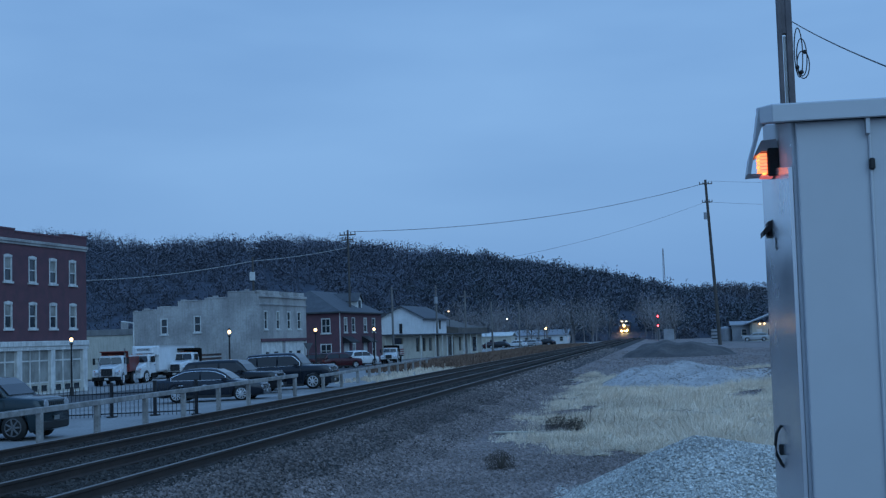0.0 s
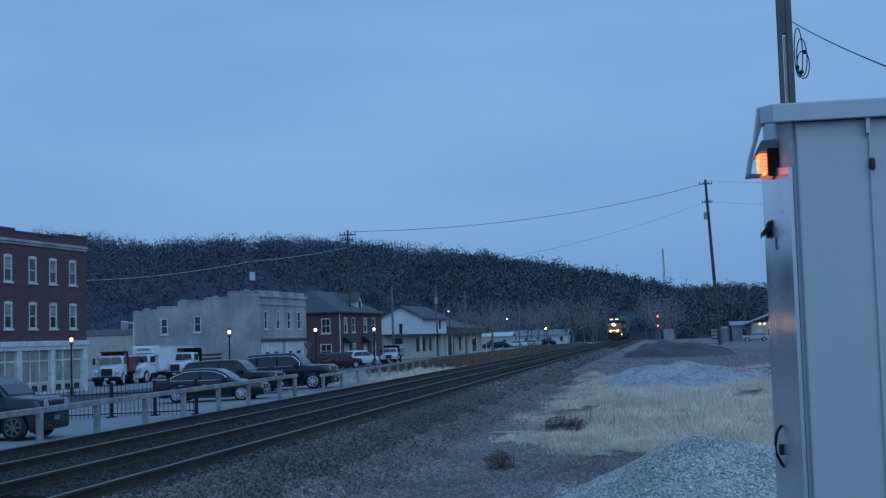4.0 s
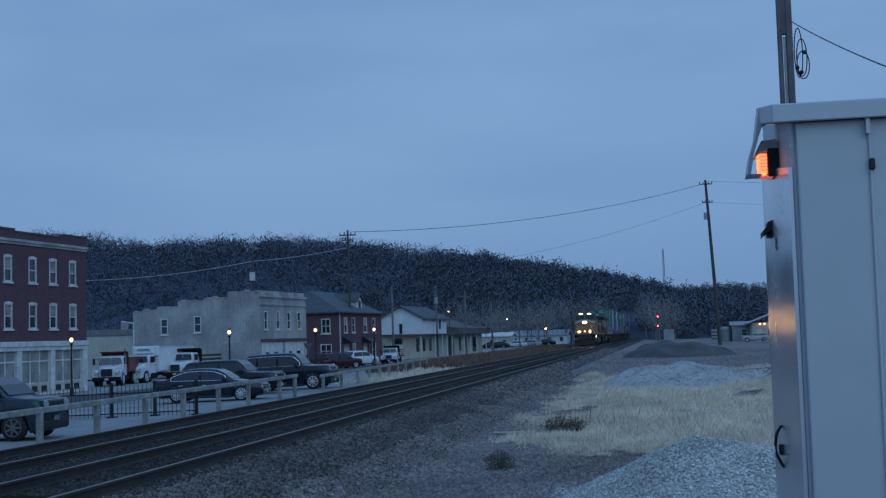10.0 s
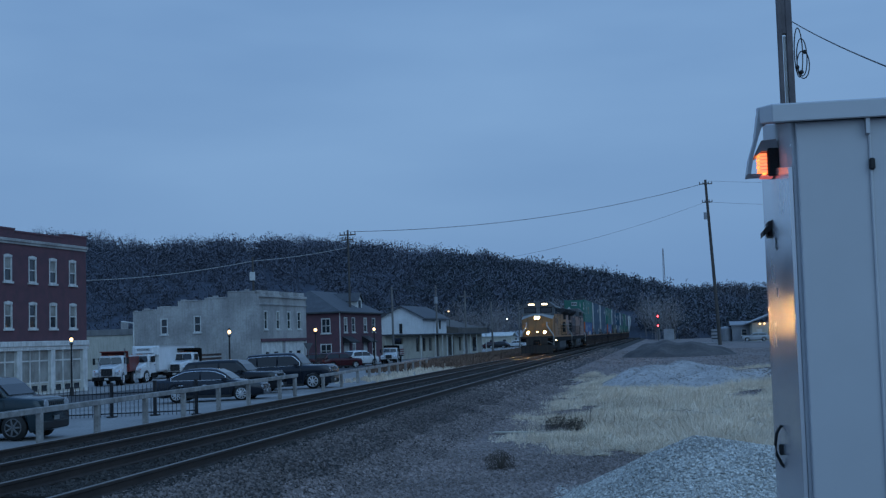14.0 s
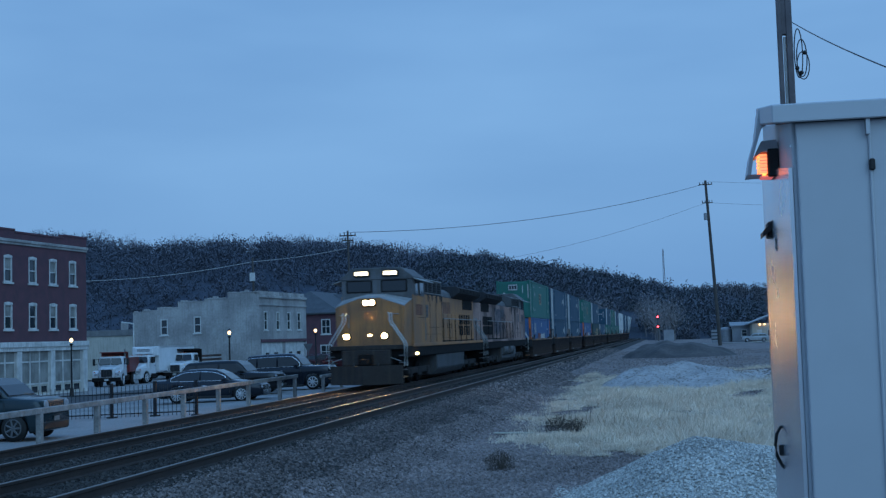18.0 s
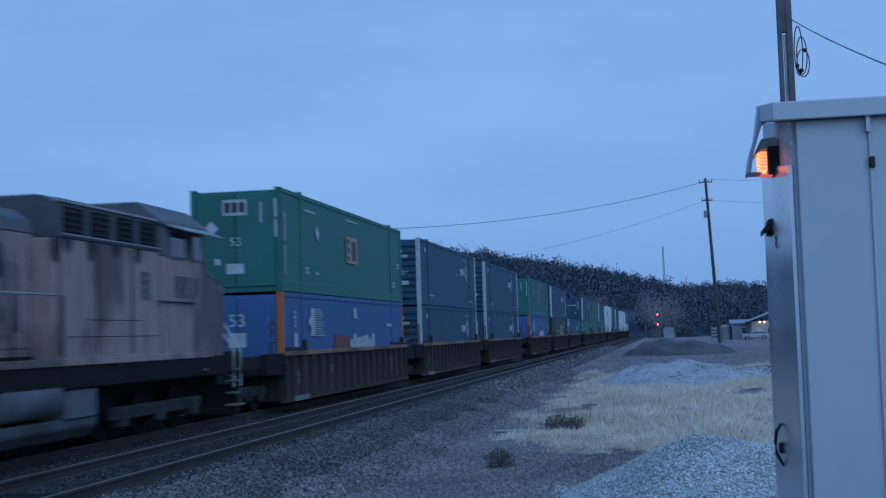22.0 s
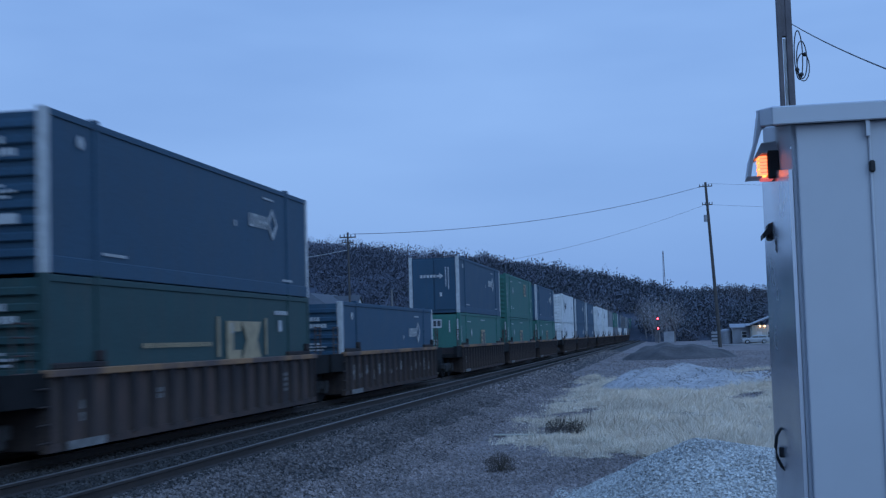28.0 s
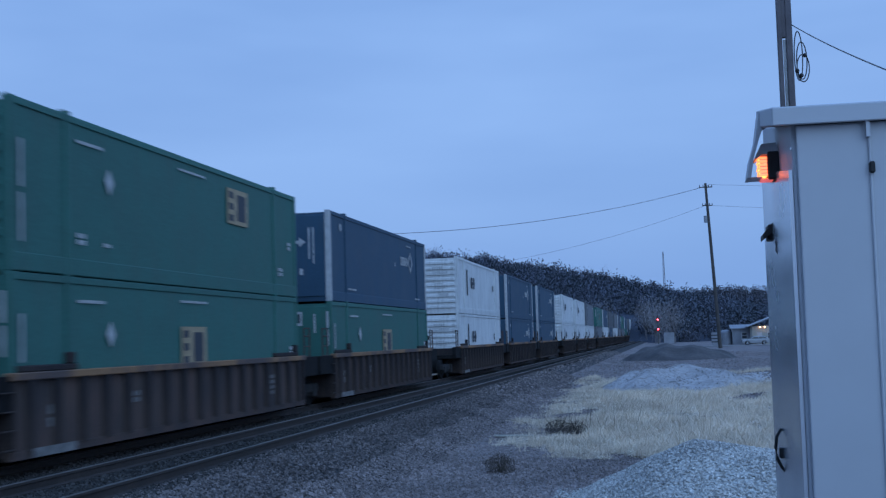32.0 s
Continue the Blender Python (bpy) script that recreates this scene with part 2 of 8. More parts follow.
M_BARK = material("scrub_bark", (0.085, 0.068, 0.056), 0.95, scale=3, vary=0.3, bump=0.2)
M_REDPAINT = material("faded_red_paint", (0.2, 0.035, 0.03), 0.5, scale=1, vary=0.3, bump=0.05, streak=0.3)
G_HEAD = glow("headlight_glow", (1.0, 0.56, 0.18), 650)
G_BOARD = glow("number_board_glow", (1.0, 0.82, 0.5), 4)
G_MARKER = glow("step_light_glow", (1.0, 0.7, 0.3), 14)
G_LAMP = glow("street_lamp_glow", (1.0, 0.6, 0.24), 3.2)
G_AMBER = glow("amber_bulb_glow", (1.0, 0.2, 0.045), 1.7)
G_DIM = glow("dim_amber_glow", (1.0, 0.1, 0.02), 0.45)
G_RED = glow("red_signal_glow", (1.0, 0.04, 0.05), 9)
G_WHITE = glow("far_white_lamp_glow", (0.9, 0.95, 1.0), 10)


# ---------------------------------------------------------------- mesh helpers
def box(bm, x0, x1, y0, y1, z0, z1, bevel=0.0, seg=1):
    vs = [bm.verts.new((x, y, z)) for z in (z0, z1) for y in (y0, y1) for x in (x0, x1)]
    fs = [bm.faces.new([vs[i] for i in q]) for q in
          ((0, 2, 3, 1), (4, 5, 7, 6), (0, 1, 5, 4), (2, 6, 7, 3), (0, 4, 6, 2), (1, 3, 7, 5))]
    if bevel:
        es = list({e for f in fs for e in f.edges})
        bmesh.ops.bevel(bm, geom=es, offset=bevel, segments=seg, affect="EDGES", profile=0.6)
    return fs


def tube(bm, a, b, r, seg=8, r2=None):
    """A capped round bar from a to b."""
    a, b = Vector(a), Vector(b)
    q = (b - a).to_track_quat("Z", "Y")
    r2 = r if r2 is None else r2
    lo = [bm.verts.new(a + q @ Vector((r * math.cos(i * math.tau / seg), r * math.sin(i * math.tau / seg), 0))) for i in range(seg)]
    hi = [bm.verts.new(b + q @ Vector((r2 * math.cos(i * math.tau / seg), r2 * math.sin(i * math.tau / seg), 0))) for i in range(seg)]
    for i in range(seg):
        j = (i + 1) % seg
        bm.faces.new((lo[i], lo[j], hi[j], hi[i]))
    bm.faces.new(lo[::-1])
    bm.faces.new(hi)


def sweep(bm, pts, r, seg=6):
    """One continuous round bar through pts."""
    pts = [Vector(p) for p in pts]
    rings = []
    for i, p in enumerate(pts):
        d = (pts[min(i + 1, len(pts) - 1)] - pts[max(i - 1, 0)])
        q = d.to_track_quat("Z", "Y")
        rings.append([bm.verts.new(p + q @ Vector((r * math.cos(k * math.tau / seg), r * math.sin(k * math.tau / seg), 0))) for k in range(seg)])
    for a, b in zip(rings, rings[1:]):
        for k in range(seg):
            bm.faces.new((a[k], a[(k + 1) % seg], b[(k + 1) % seg], b[k]))
    bm.faces.new(rings[0][::-1])
    bm.faces.new(rings[-1])


def prism(bm, outline, axis, a, b, bevel=0.0):
    """A flat outline of (u, v) pairs pushed from a to b along axis 'x' (u=y, v=z), 'y' (u=x, v=z) or 'z' (u=x, v=y)."""
    def at(u, v, w):
        return {"x": (w, u, v), "y": (u, w, v), "z": (u, v, w)}[axis]
    lo = [bm.verts.new(at(u, v, a)) for u, v in outline]
    hi = [bm.verts.new(at(u, v, b)) for u, v in outline]
    n = len(outline)
    fs = [bm.faces.new((lo[i], lo[(i + 1) % n], hi[(i + 1) % n], hi[i])) for i in range(n)]
    fs += [bm.faces.new(lo[::-1]), bm.faces.new(hi)]
    bmesh.ops.recalc_face_normals(bm, faces=fs)
    if bevel:
        es = list({e for f in fs for e in f.edges})
        bmesh.ops.bevel(bm, geom=es, offset=bevel, segments=1, affect="EDGES")
    return fs


def ball(bm, c, r, squash=1.0, u=12, v=8):
    bmesh.ops.create_uvsphere(bm, u_segments=u, v_segments=v, radius=r,
                              matrix=Matrix.Translation(c) @ Matrix.Diagonal((1, 1, squash, 1)))


def mesh_from(name, bm, mat, smooth=False):
    me = bpy.data.meshes.new(name)
    bm.normal_update()
    bm.to_mesh(me)
    bm.free()
    me.materials.append(mat)
    if smooth:
        for p in me.polygons:
            p.use_smooth = True
    return me


def put(name, me, parent=None, m=None, label=""):
    """An object on an existing mesh, under parent."""
    ob = new(name, me)
    if parent is not None:
        ob.parent = parent
    if m is not None:
        ob.matrix_basis = m
    if label:
        ob["label"] = label
    return ob


def part(name, bm, mat, parent, label="", smooth=False):
    if "wall" in name or name in ("ground_floor", "storefront_infill", "shop_window"):
        bmesh.ops.remove_doubles(bm, verts=bm.verts[:], dist=0.0005)
    return put(name, mesh_from(name, bm, mat, smooth), parent, None, label)


def lettering(name, text, size, mat, parent, m, label=""):
    """Raised characters in the built-in font, lying on the plane of m."""
    cu = bpy.data.curves.new(name, "FONT")
    cu.body, cu.size, cu.extrude, cu.align_x, cu.align_y = text, size, 0.004, "CENTER", "CENTER"
    cu.resolution_u = 3
    src = new(name, cu)
    bpy.context.view_layer.update()
    me = bpy.data.meshes.new_from_object(src.evaluated_get(bpy.context.evaluated_depsgraph_get()))
    bpy.data.objects.remove(src)
    me.materials.clear()
    me.materials.append(mat)
    return put(name, me, parent, m, label)


def thing(name, m, label, category, group="", kind=""):
    ob = new(name)
    ob.matrix_basis = m
    return tagged(ob, label, category, group, kind)


def bars(bm, axis_x, y0, y1, z0, z1, rows, cols, fill=0.7):
    """Plain blocks standing in for lettering on the plane x = axis_x."""
    dy, dz = (y1 - y0) / cols, (z1 - z0) / rows
    for r in range(rows):
        for c in range(cols):
            box(bm, axis_x, axis_x + 0.012, y0 + c * dy, y0 + c * dy + dy * fill, z0 + r * dz, z0 + r * dz + dz * fill)


# ---------------------------------------------------------------- ground
TRACK_X, TRACK_Z = -11.65, 0.55       # far track, which the train uses
NEAR_X, NEAR_Z = -8.12, 0.64          # near track
PROFILE = [(-60, -1.13), (-18, -0.08), (-13.75, -0.08), (-13.2, 0.3), (-12.9, 0.37), (-10.3, 0.37), (-9.6, 0.44), (-6.75, 0.46),
           (-6.3, 0.4), (-5.0, 0.04), (-4.2, 0.0), (400, 0.0)]


def ground_z(x, y):
    if x <= PROFILE[0][0]:
        return PROFILE[0][1]
    for (xa, za), (xb, zb) in zip(PROFILE, PROFILE[1:]):
        if x <= xb:
            return za + (zb - za) * (x - xa) / (xb - xa)
    return 0.0


def lot_z(x):
    return ground_z(x, 0)


def build_ground():
    xs = [-3500, -1500, -600, -200, -60, -45, -30, -18, -13.75, -13.2, -12.9, -12.3, -11.65, -11, -10.3, -9.6, -8.8, -8.1, -7.4, -6.75,
          -6.3, -5.6, -5.0, -4.2, -3, -2, -1, 0, 1, 2, 3, 4, 5, 6, 8, 10, 14, 20, 30, 60, 200, 600, 1500, 3500]
    ys = [-2000, -500, -100, -40, -20, -10, -5, 0] + [i * 1.0 for i in range(2, 60)] + [60 + i * 4 for i in range(0, 40)] + [225, 260, 320, 450, 700, 1200, 2000, 3500]
    bm = bmesh.new()
    rows = []
    for y in ys:
        row = []
        for x in xs:
            z = ground_z(x, y)
            if -4.5 < x < 40 and 2 < y < 220:
                z += 0.06 * noise.noise((x * 0.35, y * 0.35, 0)) + 0.05 * noise.noise((x * 0.12, y * 0.12, 4))
            elif -13 < x <= -4.5 and 0 < y < 220:
                z += 0.02 * noise.noise((x * 1.7, y * 0.9, 2))
            row.append(bm.verts.new((x, y, z)))
        rows.append(row)
    for j in range(len(ys) - 1):
        for i in range(len(xs) - 1):
            f = bm.faces.new((rows[j][i], rows[j][i + 1], rows[j + 1][i + 1], rows[j + 1][i]))
            x = (xs[i] + xs[i + 1]) / 2
            f.material_index = 1 if x < -13.75 else 2 if x < -5.7 else 0
            f.smooth = True
    me = mesh_from("ground", bm, M_GROUND)
    me.materials.append(M_LOT)
    me.materials.append(M_BEDDARK)
    for p in me.polygons:
        p.use_smooth = True
    tagged(put("ground", me), "grey gravel ground with a concrete lot beyond the ballast", "ground", kind="structure")


build_ground()


def build_track(name, x, z, label):
    track = thing(name, pose(x, 0, z), label, "railway track", kind="structure")
    y0, y1 = -200, 900
    for side in (-0.7525, 0.7525):
        bm = bmesh.new()
        prism(bm, [(side - 0.07, -0.172), (side + 0.07, -0.172), (side + 0.07, -0.155), (side + 0.012, -0.135), (side + 0.012, -0.05),
                   (side + 0.036, -0.038), (side + 0.036, -0.002), (side - 0.036, -0.002), (side - 0.036, -0.038), (side - 0.012, -0.05),
                   (side - 0.012, -0.135), (side - 0.07, -0.155)], "y", y0, y1)
        rail = part("rail", bm, M_RAIL, track, "brown rusted steel rail with polished head")
        bm = bmesh.new()
        prism(bm, [(side - 0.034, -0.002), (side + 0.034, -0.002), (side + 0.028, 0.004), (side - 0.028, 0.004)], "y", y0, y1)
        part("rail_head", bm, M_RAILTOP, rail, "polished running surface")
    bm = bmesh.new()
    box(bm, -1.3, 1.3, -0.11, 0.11, -0.33, -0.168, 0.012)
    tie = mesh_from("tie", bm, M_TIE)
    step = 0.5
    for k in range(150):
        put("tie", tie, track, pose(random.uniform(-0.04, 0.04), 14 + k * step, random.uniform(-0.012, 0.004), 0, 0, random.uniform(-1, 1)))
    bm = bmesh.new()
    for k in range(500):
        box(bm, -1.3, 1.3, 89 + k * step - 0.11, 89 + k * step + 0.11, -0.33, -0.168)
    tagged(part("far_ties", bm, M_TIE, track), kind="stuff")
    return track


build_track("track_1", TRACK_X, TRACK_Z, "straight main railway track carrying the freight train")
build_track("track_2", NEAR_X, NEAR_Z, "straight empty railway track beside the main one")


def scatter(name, mat, label, category, count, where, size, seed=1, flat=0.7, parent=None):
    """Loose angular stones joined in one mesh; where(rng) gives x, y, z."""
    rng = random.Random(seed)
    base = [(1, 0, -0.3), (-0.5, 0.87, -0.3), (-0.5, -0.87, -0.3), (0.25, 0.3, 0.8), (-0.4, -0.2, 0.7)]
    tri = [(0, 1, 3), (1, 4, 3), (1, 2, 4), (2, 0, 4), (0, 3, 4)]
    vs, fs = [], []
    for _ in range(count):
        x, y, z = where(rng)
        s = size * rng.uniform(0.55, 1.5)
        a = rng.uniform(0, math.tau)
        ca, sa = math.cos(a), math.sin(a)
        o = len(vs)
        for px, py, pz in base:
            px, py, pz = px * s * rng.uniform(0.7, 1.3), py * s * rng.uniform(0.7, 1.3), pz * s * flat * rng.uniform(0.6, 1.3)
            vs.append((x + px * ca - py * sa, y + px * sa + py * ca, z + pz))
        fs += [tuple(o + i for i in t) for t in tri]
    me = bpy.data.meshes.new(name)
    me.from_pydata(vs, [], fs)
    me.materials.append(mat)
    me.update()
    return tagged(put(name, me, parent), label, category, kind="stuff")


def near_ballast(rng):
    y = 13 + 45 * rng.random() ** 1.7
    x = rng.uniform(-5.6 + 0.5 * noise.noise((y * 0.5, 1, 0)), 1.5)
    return x, y, ground_z(x, y) + 0.01 + 0.06 * noise.noise((x * 0.35, y * 0.35, 0)) * (x > -4.5)


def shoulder_ballast(rng):
    y = 13 + 60 * rng.random() ** 1.6
    x = rng.uniform(-7.3, -4.6 + 0.6 * noise.noise((y * 0.5, 1, 0)))
    return x, y, ground_z(x, y) + 0.012


def bed_ballast(rng):
    y = 16 + 60 * rng.random() ** 1.5
    x = rng.uniform(-10.5, -9.25)
    return x, y, ground_z(x, y) + 0.01


scatter("loose_gravel", M_BALLAST, "scattered grey crushed stone over the trackside ground", "gravel", 80000, near_ballast, 0.036, 3)


def tie_ballast(rng):
    y = 16 + 50 * rng.random() ** 1.5
    x = rng.choice((rng.uniform(-12.9, -10.5), rng.uniform(-9.3, -6.9)))
    return x, y, ground_z(x, y) + 0.01


M_BEDSTONE = material("oily_stone", (0.045, 0.04, 0.037), 0.9, scale=0.4, vary=0.3, fine=14, bump=1.0, per_island=0.6)
M_SHOULDER = material("grimy_shoulder_stone", (0.145, 0.12, 0.112), 0.9, scale=0.4, vary=0.35, fine=14, bump=1.0, per_island=0.7)
scatter("shoulder_stones", M_SHOULDER, "grimy dark crushed stone on the track shoulder", "ballast", 42000, shoulder_ballast, 0.03, 14)
scatter("bed_stones", M_BEDSTONE, "dark oily stones between the ties", "ballast", 26000, tie_ballast, 0.045, 5)
scatter("track_ballast", M_BEDSTONE, "dark grimy crushed stone ballast round the rails", "ballast", 12000, bed_ballast, 0.034, 4)


# ---------------------------------------------------------------- the train
M_BOGIE = material("dusty_bogie_steel", (0.045, 0.041, 0.039), 0.9, scale=1.5, second=(0.022, 0.021, 0.021), fine=25, bump=0.2, spec=0.2)
M_PILOT = material("dusty_pilot_paint", (0.036, 0.031, 0.028), 0.85, scale=1.2, second=(0.04, 0.036, 0.034), fine=25, bump=0.15, streak=0.5, spec=0.2)
M_FADED = material("faded_red_lettering", (0.2, 0.075, 0.045), 0.7, scale=2, vary=0.5, bump=0)
M_RADIATOR = material("sooty_radiator_steel", (0.034, 0.036, 0.042), 0.8, scale=1.0, second=(0.02, 0.021, 0.025), fine=25, bump=0.1, streak=0.3, spec=0.25)
M_LID = material("pale_weathered_grey_paint", (0.33, 0.34, 0.34), 0.75, scale=1.5, vary=0.3, fine=30, bump=0.04, streak=0.3, spec=0.2)
M_SPRAY = material("dark_spray_paint", (0.07, 0.062, 0.075), 0.8, scale=1.6, second=(0.17, 0.13, 0.125), fine=18, bump=0, edge=0.06)
M_STEELGREY = material("dull_grey_steel", (0.27, 0.27, 0.265), 0.6, 0.1, scale=3, vary=0.3, bump=0.05)
TRAIN = []      # (thing, metres behind the leading headlight, height over rail, half turn)
CL, CW, CH = 16.154, 1.295, 2.88


def ride(ob, u, z, turned=False):
    TRAIN.append((ob, u, z, turned))
    return ob


def container(name, body_mat, post_mat, front, marks, label):
    """A 53-foot box: origin under the middle of its leading end, length along +y."""
    c = thing(name, pose(0, 0, 0), label, "shipping container", "containers on the train")
    bm = bmesh.new()
    box(bm, -CW + 0.03, CW - 0.03, 0.05, CL - 0.05, 0.16, CH - 0.06)
    part("body", bm, body_mat, c)
    for s in (-1, 1):
        bm = bmesh.new()
        box(bm, s * (CW - 0.05) - 0.05, s * (CW - 0.05) + 0.05, 0.06, CL - 0.06, CH - 0.13, CH, 0.012)
        part("top_rail", bm, body_mat, c)
        bm = bmesh.new()
        box(bm, s * (CW - 0.06) - 0.06, s * (CW - 0.06) + 0.06, 0.06, CL - 0.06, 0.012, 0.32, 0.015)
        part("bottom_rail", bm, body_mat, c)
        for y in (0.0, CL - 0.16):
            bm = bmesh.new()
            box(bm, s * (CW - 0.08) - 0.085, s * (CW - 0.08) + 0.085, y, y + 0.16, 0.0, CH + 0.01, 0.012)
            part("corner_post", bm, post_mat, c)
        for y in (1.95, CL - 2.1):
            bm = bmesh.new()
            box(bm, s * (CW - 0.03) - 0.04, s * (CW - 0.03) + 0.04, y, y + 0.15, 0.02, CH + 0.02, 0.01)
            box(bm, s * (CW - 0.07) - 0.09, s * (CW - 0.07) + 0.085, y - 0.02, y + 0.17, CH - 0.1, CH + 0.06)
            part("lifting_post", bm, body_mat, c)
    for y in (0.04, CL - 0.1):
        bm = bmesh.new()
        box(bm, -CW + 0.1, CW - 0.1, y, y + 0.06, 0.012, 0.2)
        part("end_sill", bm, body_mat, c)
    if front == "ribs":
        for k in range(9):
            bm = bmesh.new()
            z = 0.28 + k * 0.28
            box(bm, -CW + 0.17, CW - 0.17, -0.02, 0.06, z, z + 0.15, 0.02)
            part("front_rib", bm, body_mat, c)
        bm = bmesh.new()
        for x0, n, z0, h in ((0.0, 5, 2.26, 0.13), (0.0, 7, 2.04, 0.13), (0.1, 4, 1.5, 0.05), (0.1, 6, 1.4, 0.05), (0.1, 5, 1.3, 0.05), (-0.7, 3, 1.78, 0.08)):
            for k in range(n):
                box(bm, x0 + k * 0.115, x0 + k * 0.115 + 0.08, -0.034, -0.022, z0, z0 + h)
        box(bm, 0.3, 0.8, -0.034, -0.022, 0.86, 1.04)
        tagged(part("front_markings", bm, M_MARK, c, "white stencilled plates"), kind="stuff")
    else:
        for s in (-1, 1):
            bm = bmesh.new()
            box(bm, min(0.02 * s, s * (CW - 0.18)), max(0.02 * s, s * (CW - 0.18)), 0.0, 0.06, 0.16, CH - 0.14, 0.015)
            door = part("door", bm, body_mat, c)
        bm = bmesh.new()
        if front == "plain":
            for k in range(5):
                box(bm, -0.7 + k * 0.17, -0.58 + k * 0.17, -0.02, -0.002, 1.82, 1.96)
            prism(bm, [(0.15, 1.84), (0.3, 1.84), (0.3, 1.74), (0.5, 1.89), (0.3, 2.04), (0.3, 1.94), (0.15, 1.94)], "y", -0.02, -0.002)
            box(bm, 0.6, 0.64, -0.02, -0.002, 1.35, 2.35)
            box(bm, 0.74, 0.78, -0.02, -0.002, 1.2, 2.35)
            box(bm, 0.3, 0.4, -0.02, -0.002, 0.85, 1.05)
        elif marks == "seal":
            box(bm, -0.36, 0.34, -0.02, -0.002, 2.14, 2.58)
            box(bm, -0.27, 0.23, -0.02, -0.002, 0.52, 0.8)
            box(bm, -0.6, -0.45, -0.02, -0.002, 0.78, 0.95)
            prism(bm, [(-0.9, 1.8), (-0.69, 2.0), (-0.48, 1.8), (-0.69, 1.6)], "y", -0.02, -0.002)
            box(bm, 1.13, 1.2, -0.02, -0.002, 1.5, 2.0)
            box(bm, 1.13, 1.2, -0.02, -0.002, 2.05, 2.57)
            box(bm, 0.72, 0.77, -0.02, -0.002, 1.9, 2.5)
        else:
            box(bm, -0.25, 0.25, -0.02, -0.002, 1.38, 1.78)
            bars(bm, 0.9, -0.02, -0.002, 1.5, 2.3, 4, 1)
        tagged(part("front_markings", bm, M_MARK, c, "white stencilled plates"), kind="stuff")
        if marks == "seal":
            for k in range(3):
                bm = bmesh.new()
                box(bm, -0.3 + 0.21 * k, -0.14 + 0.21 * k, -0.03, -0.021, 2.22, 2.5)
                part("plate_bar", bm, M_DMARK, c, "dark lettering block")
        if front == "plate":
            lettering("size_number", "53", 0.34 if marks == "seal" else 0.5, M_MARK, c, pose(0, -0.012, 1.4 if marks == "seal" else 2.1, 90), "white number fifty-three")
    x = CW
    bm = bmesh.new()
    if marks == "arrow":       # pale block lettering with an arrow-like emblem near the trailing end
        for k in range(4):
            y, z = 10.85 + k * 0.37, 1.7
            for a in (0.0, 0.22):
                box(bm, x - 0.004, x + 0.014, y + a, y + a + 0.055, z, z + 0.34)
            lift = (0.0, 0.285, 0.14, 0.14)[k]
            box(bm, x - 0.004, x + 0.0135, y + 0.056, y + 0.219, z + lift, z + lift + 0.055)
        for d, ring in ((0.42, 0.11),):
            for a in range(4):
                c0, s0 = math.cos(a * math.pi / 2), math.sin(a * math.pi / 2)
                c1, s1 = math.cos((a + 1) * math.pi / 2), math.sin((a + 1) * math.pi / 2)
                q = d - ring
                prism(bm, [(12.75 + d * c0, 1.87 + d * s0), (12.75 + d * c1, 1.87 + d * s1), (12.75 + q * c1, 1.87 + q * s1), (12.75 + q * c0, 1.87 + q * s0)], "x", x - 0.004, x + 0.014)
        bars(bm, x, 2.25, 3.3, 0.42, 0.5, 1, 10)
        bars(bm, x, 12.0, 12.9, 2.5, 2.57, 1, 9)
        bars(bm, x, 13.6, 14.5, 0.38, 0.47, 1, 8)
        prism(bm, [(1.35 + 0.11 * math.cos(a * math.tau / 8), 2.42 + 0.13 * math.sin(a * math.tau / 8)) for a in range(8)], "x", x - 0.004, x + 0.012)
        box(bm, x, x + 0.012, 9.7, 9.8, 1.6, 1.75)
    elif marks == "seal":      # ochre panel, round disc and number blocks
        prism(bm, [(3.75 + 0.17 * math.cos(a * math.tau / 4), 1.85 + 0.24 * math.sin(a * math.tau / 4)) for a in range(4)], "x", x - 0.004, x + 0.012)
        bars(bm, x, 2.4, 3.5, 2.42, 2.5, 1, 11)
        bars(bm, x, 7.3, 8.9, 2.54, 2.61, 1, 14)
        bars(bm, x, 2.4, 2.75, 0.58, 0.82, 2, 2)
        bars(bm, x, 3.5, 3.8, 0.6, 0.7, 1, 3)
        bars(bm, x, 14.4, 14.8, 0.55, 0.8, 2, 2)
        bars(bm, x, 15.3, 15.6, 1.3, 1.55, 2, 2)
        box(bm, x, x + 0.012, 0.32, 0.4, 0.5, 1.3)
        box(bm, x, x + 0.012, 0.32, 0.4, 1.4, 2.2)
    elif marks == "sprayed":   # blue box with a panel of scrawled white blocks
        for k in range(12):
            box(bm, x, x + 0.012, 3.2 + 0.04 * (k % 3), 4.3 - 0.1 * (k % 4), 1.65 + k * 0.07, 1.675 + k * 0.07)
        prism(bm, [(2.55, 2.05), (2.9, 1.85), (2.8, 1.65), (3.2, 1.65), (3.2, 2.48), (2.85, 2.45), (2.9, 2.25)], "x", x - 0.004, x + 0.012)
        for k in range(8):
            z0, h = 1.12 + 0.05 * ((k * 5) % 3), 0.42 + 0.07 * (k % 2)
            prism(bm, [(7.6 + k * 0.45, z0), (7.92 + k * 0.45, z0 + 0.04), (7.86 + k * 0.45, z0 + h), (7.54 + k * 0.45, z0 + h - 0.06)], "x", x - 0.004, x + 0.012)
        box(bm, x, x + 0.012, 8.1, 8.45, 2.2, 2.55)
        box(bm, x, x + 0.012, 1.1, 1.4, 1.25, 1.75)
        bars(bm, x, 1.1, 1.35, 1.9, 2.4, 4, 1)
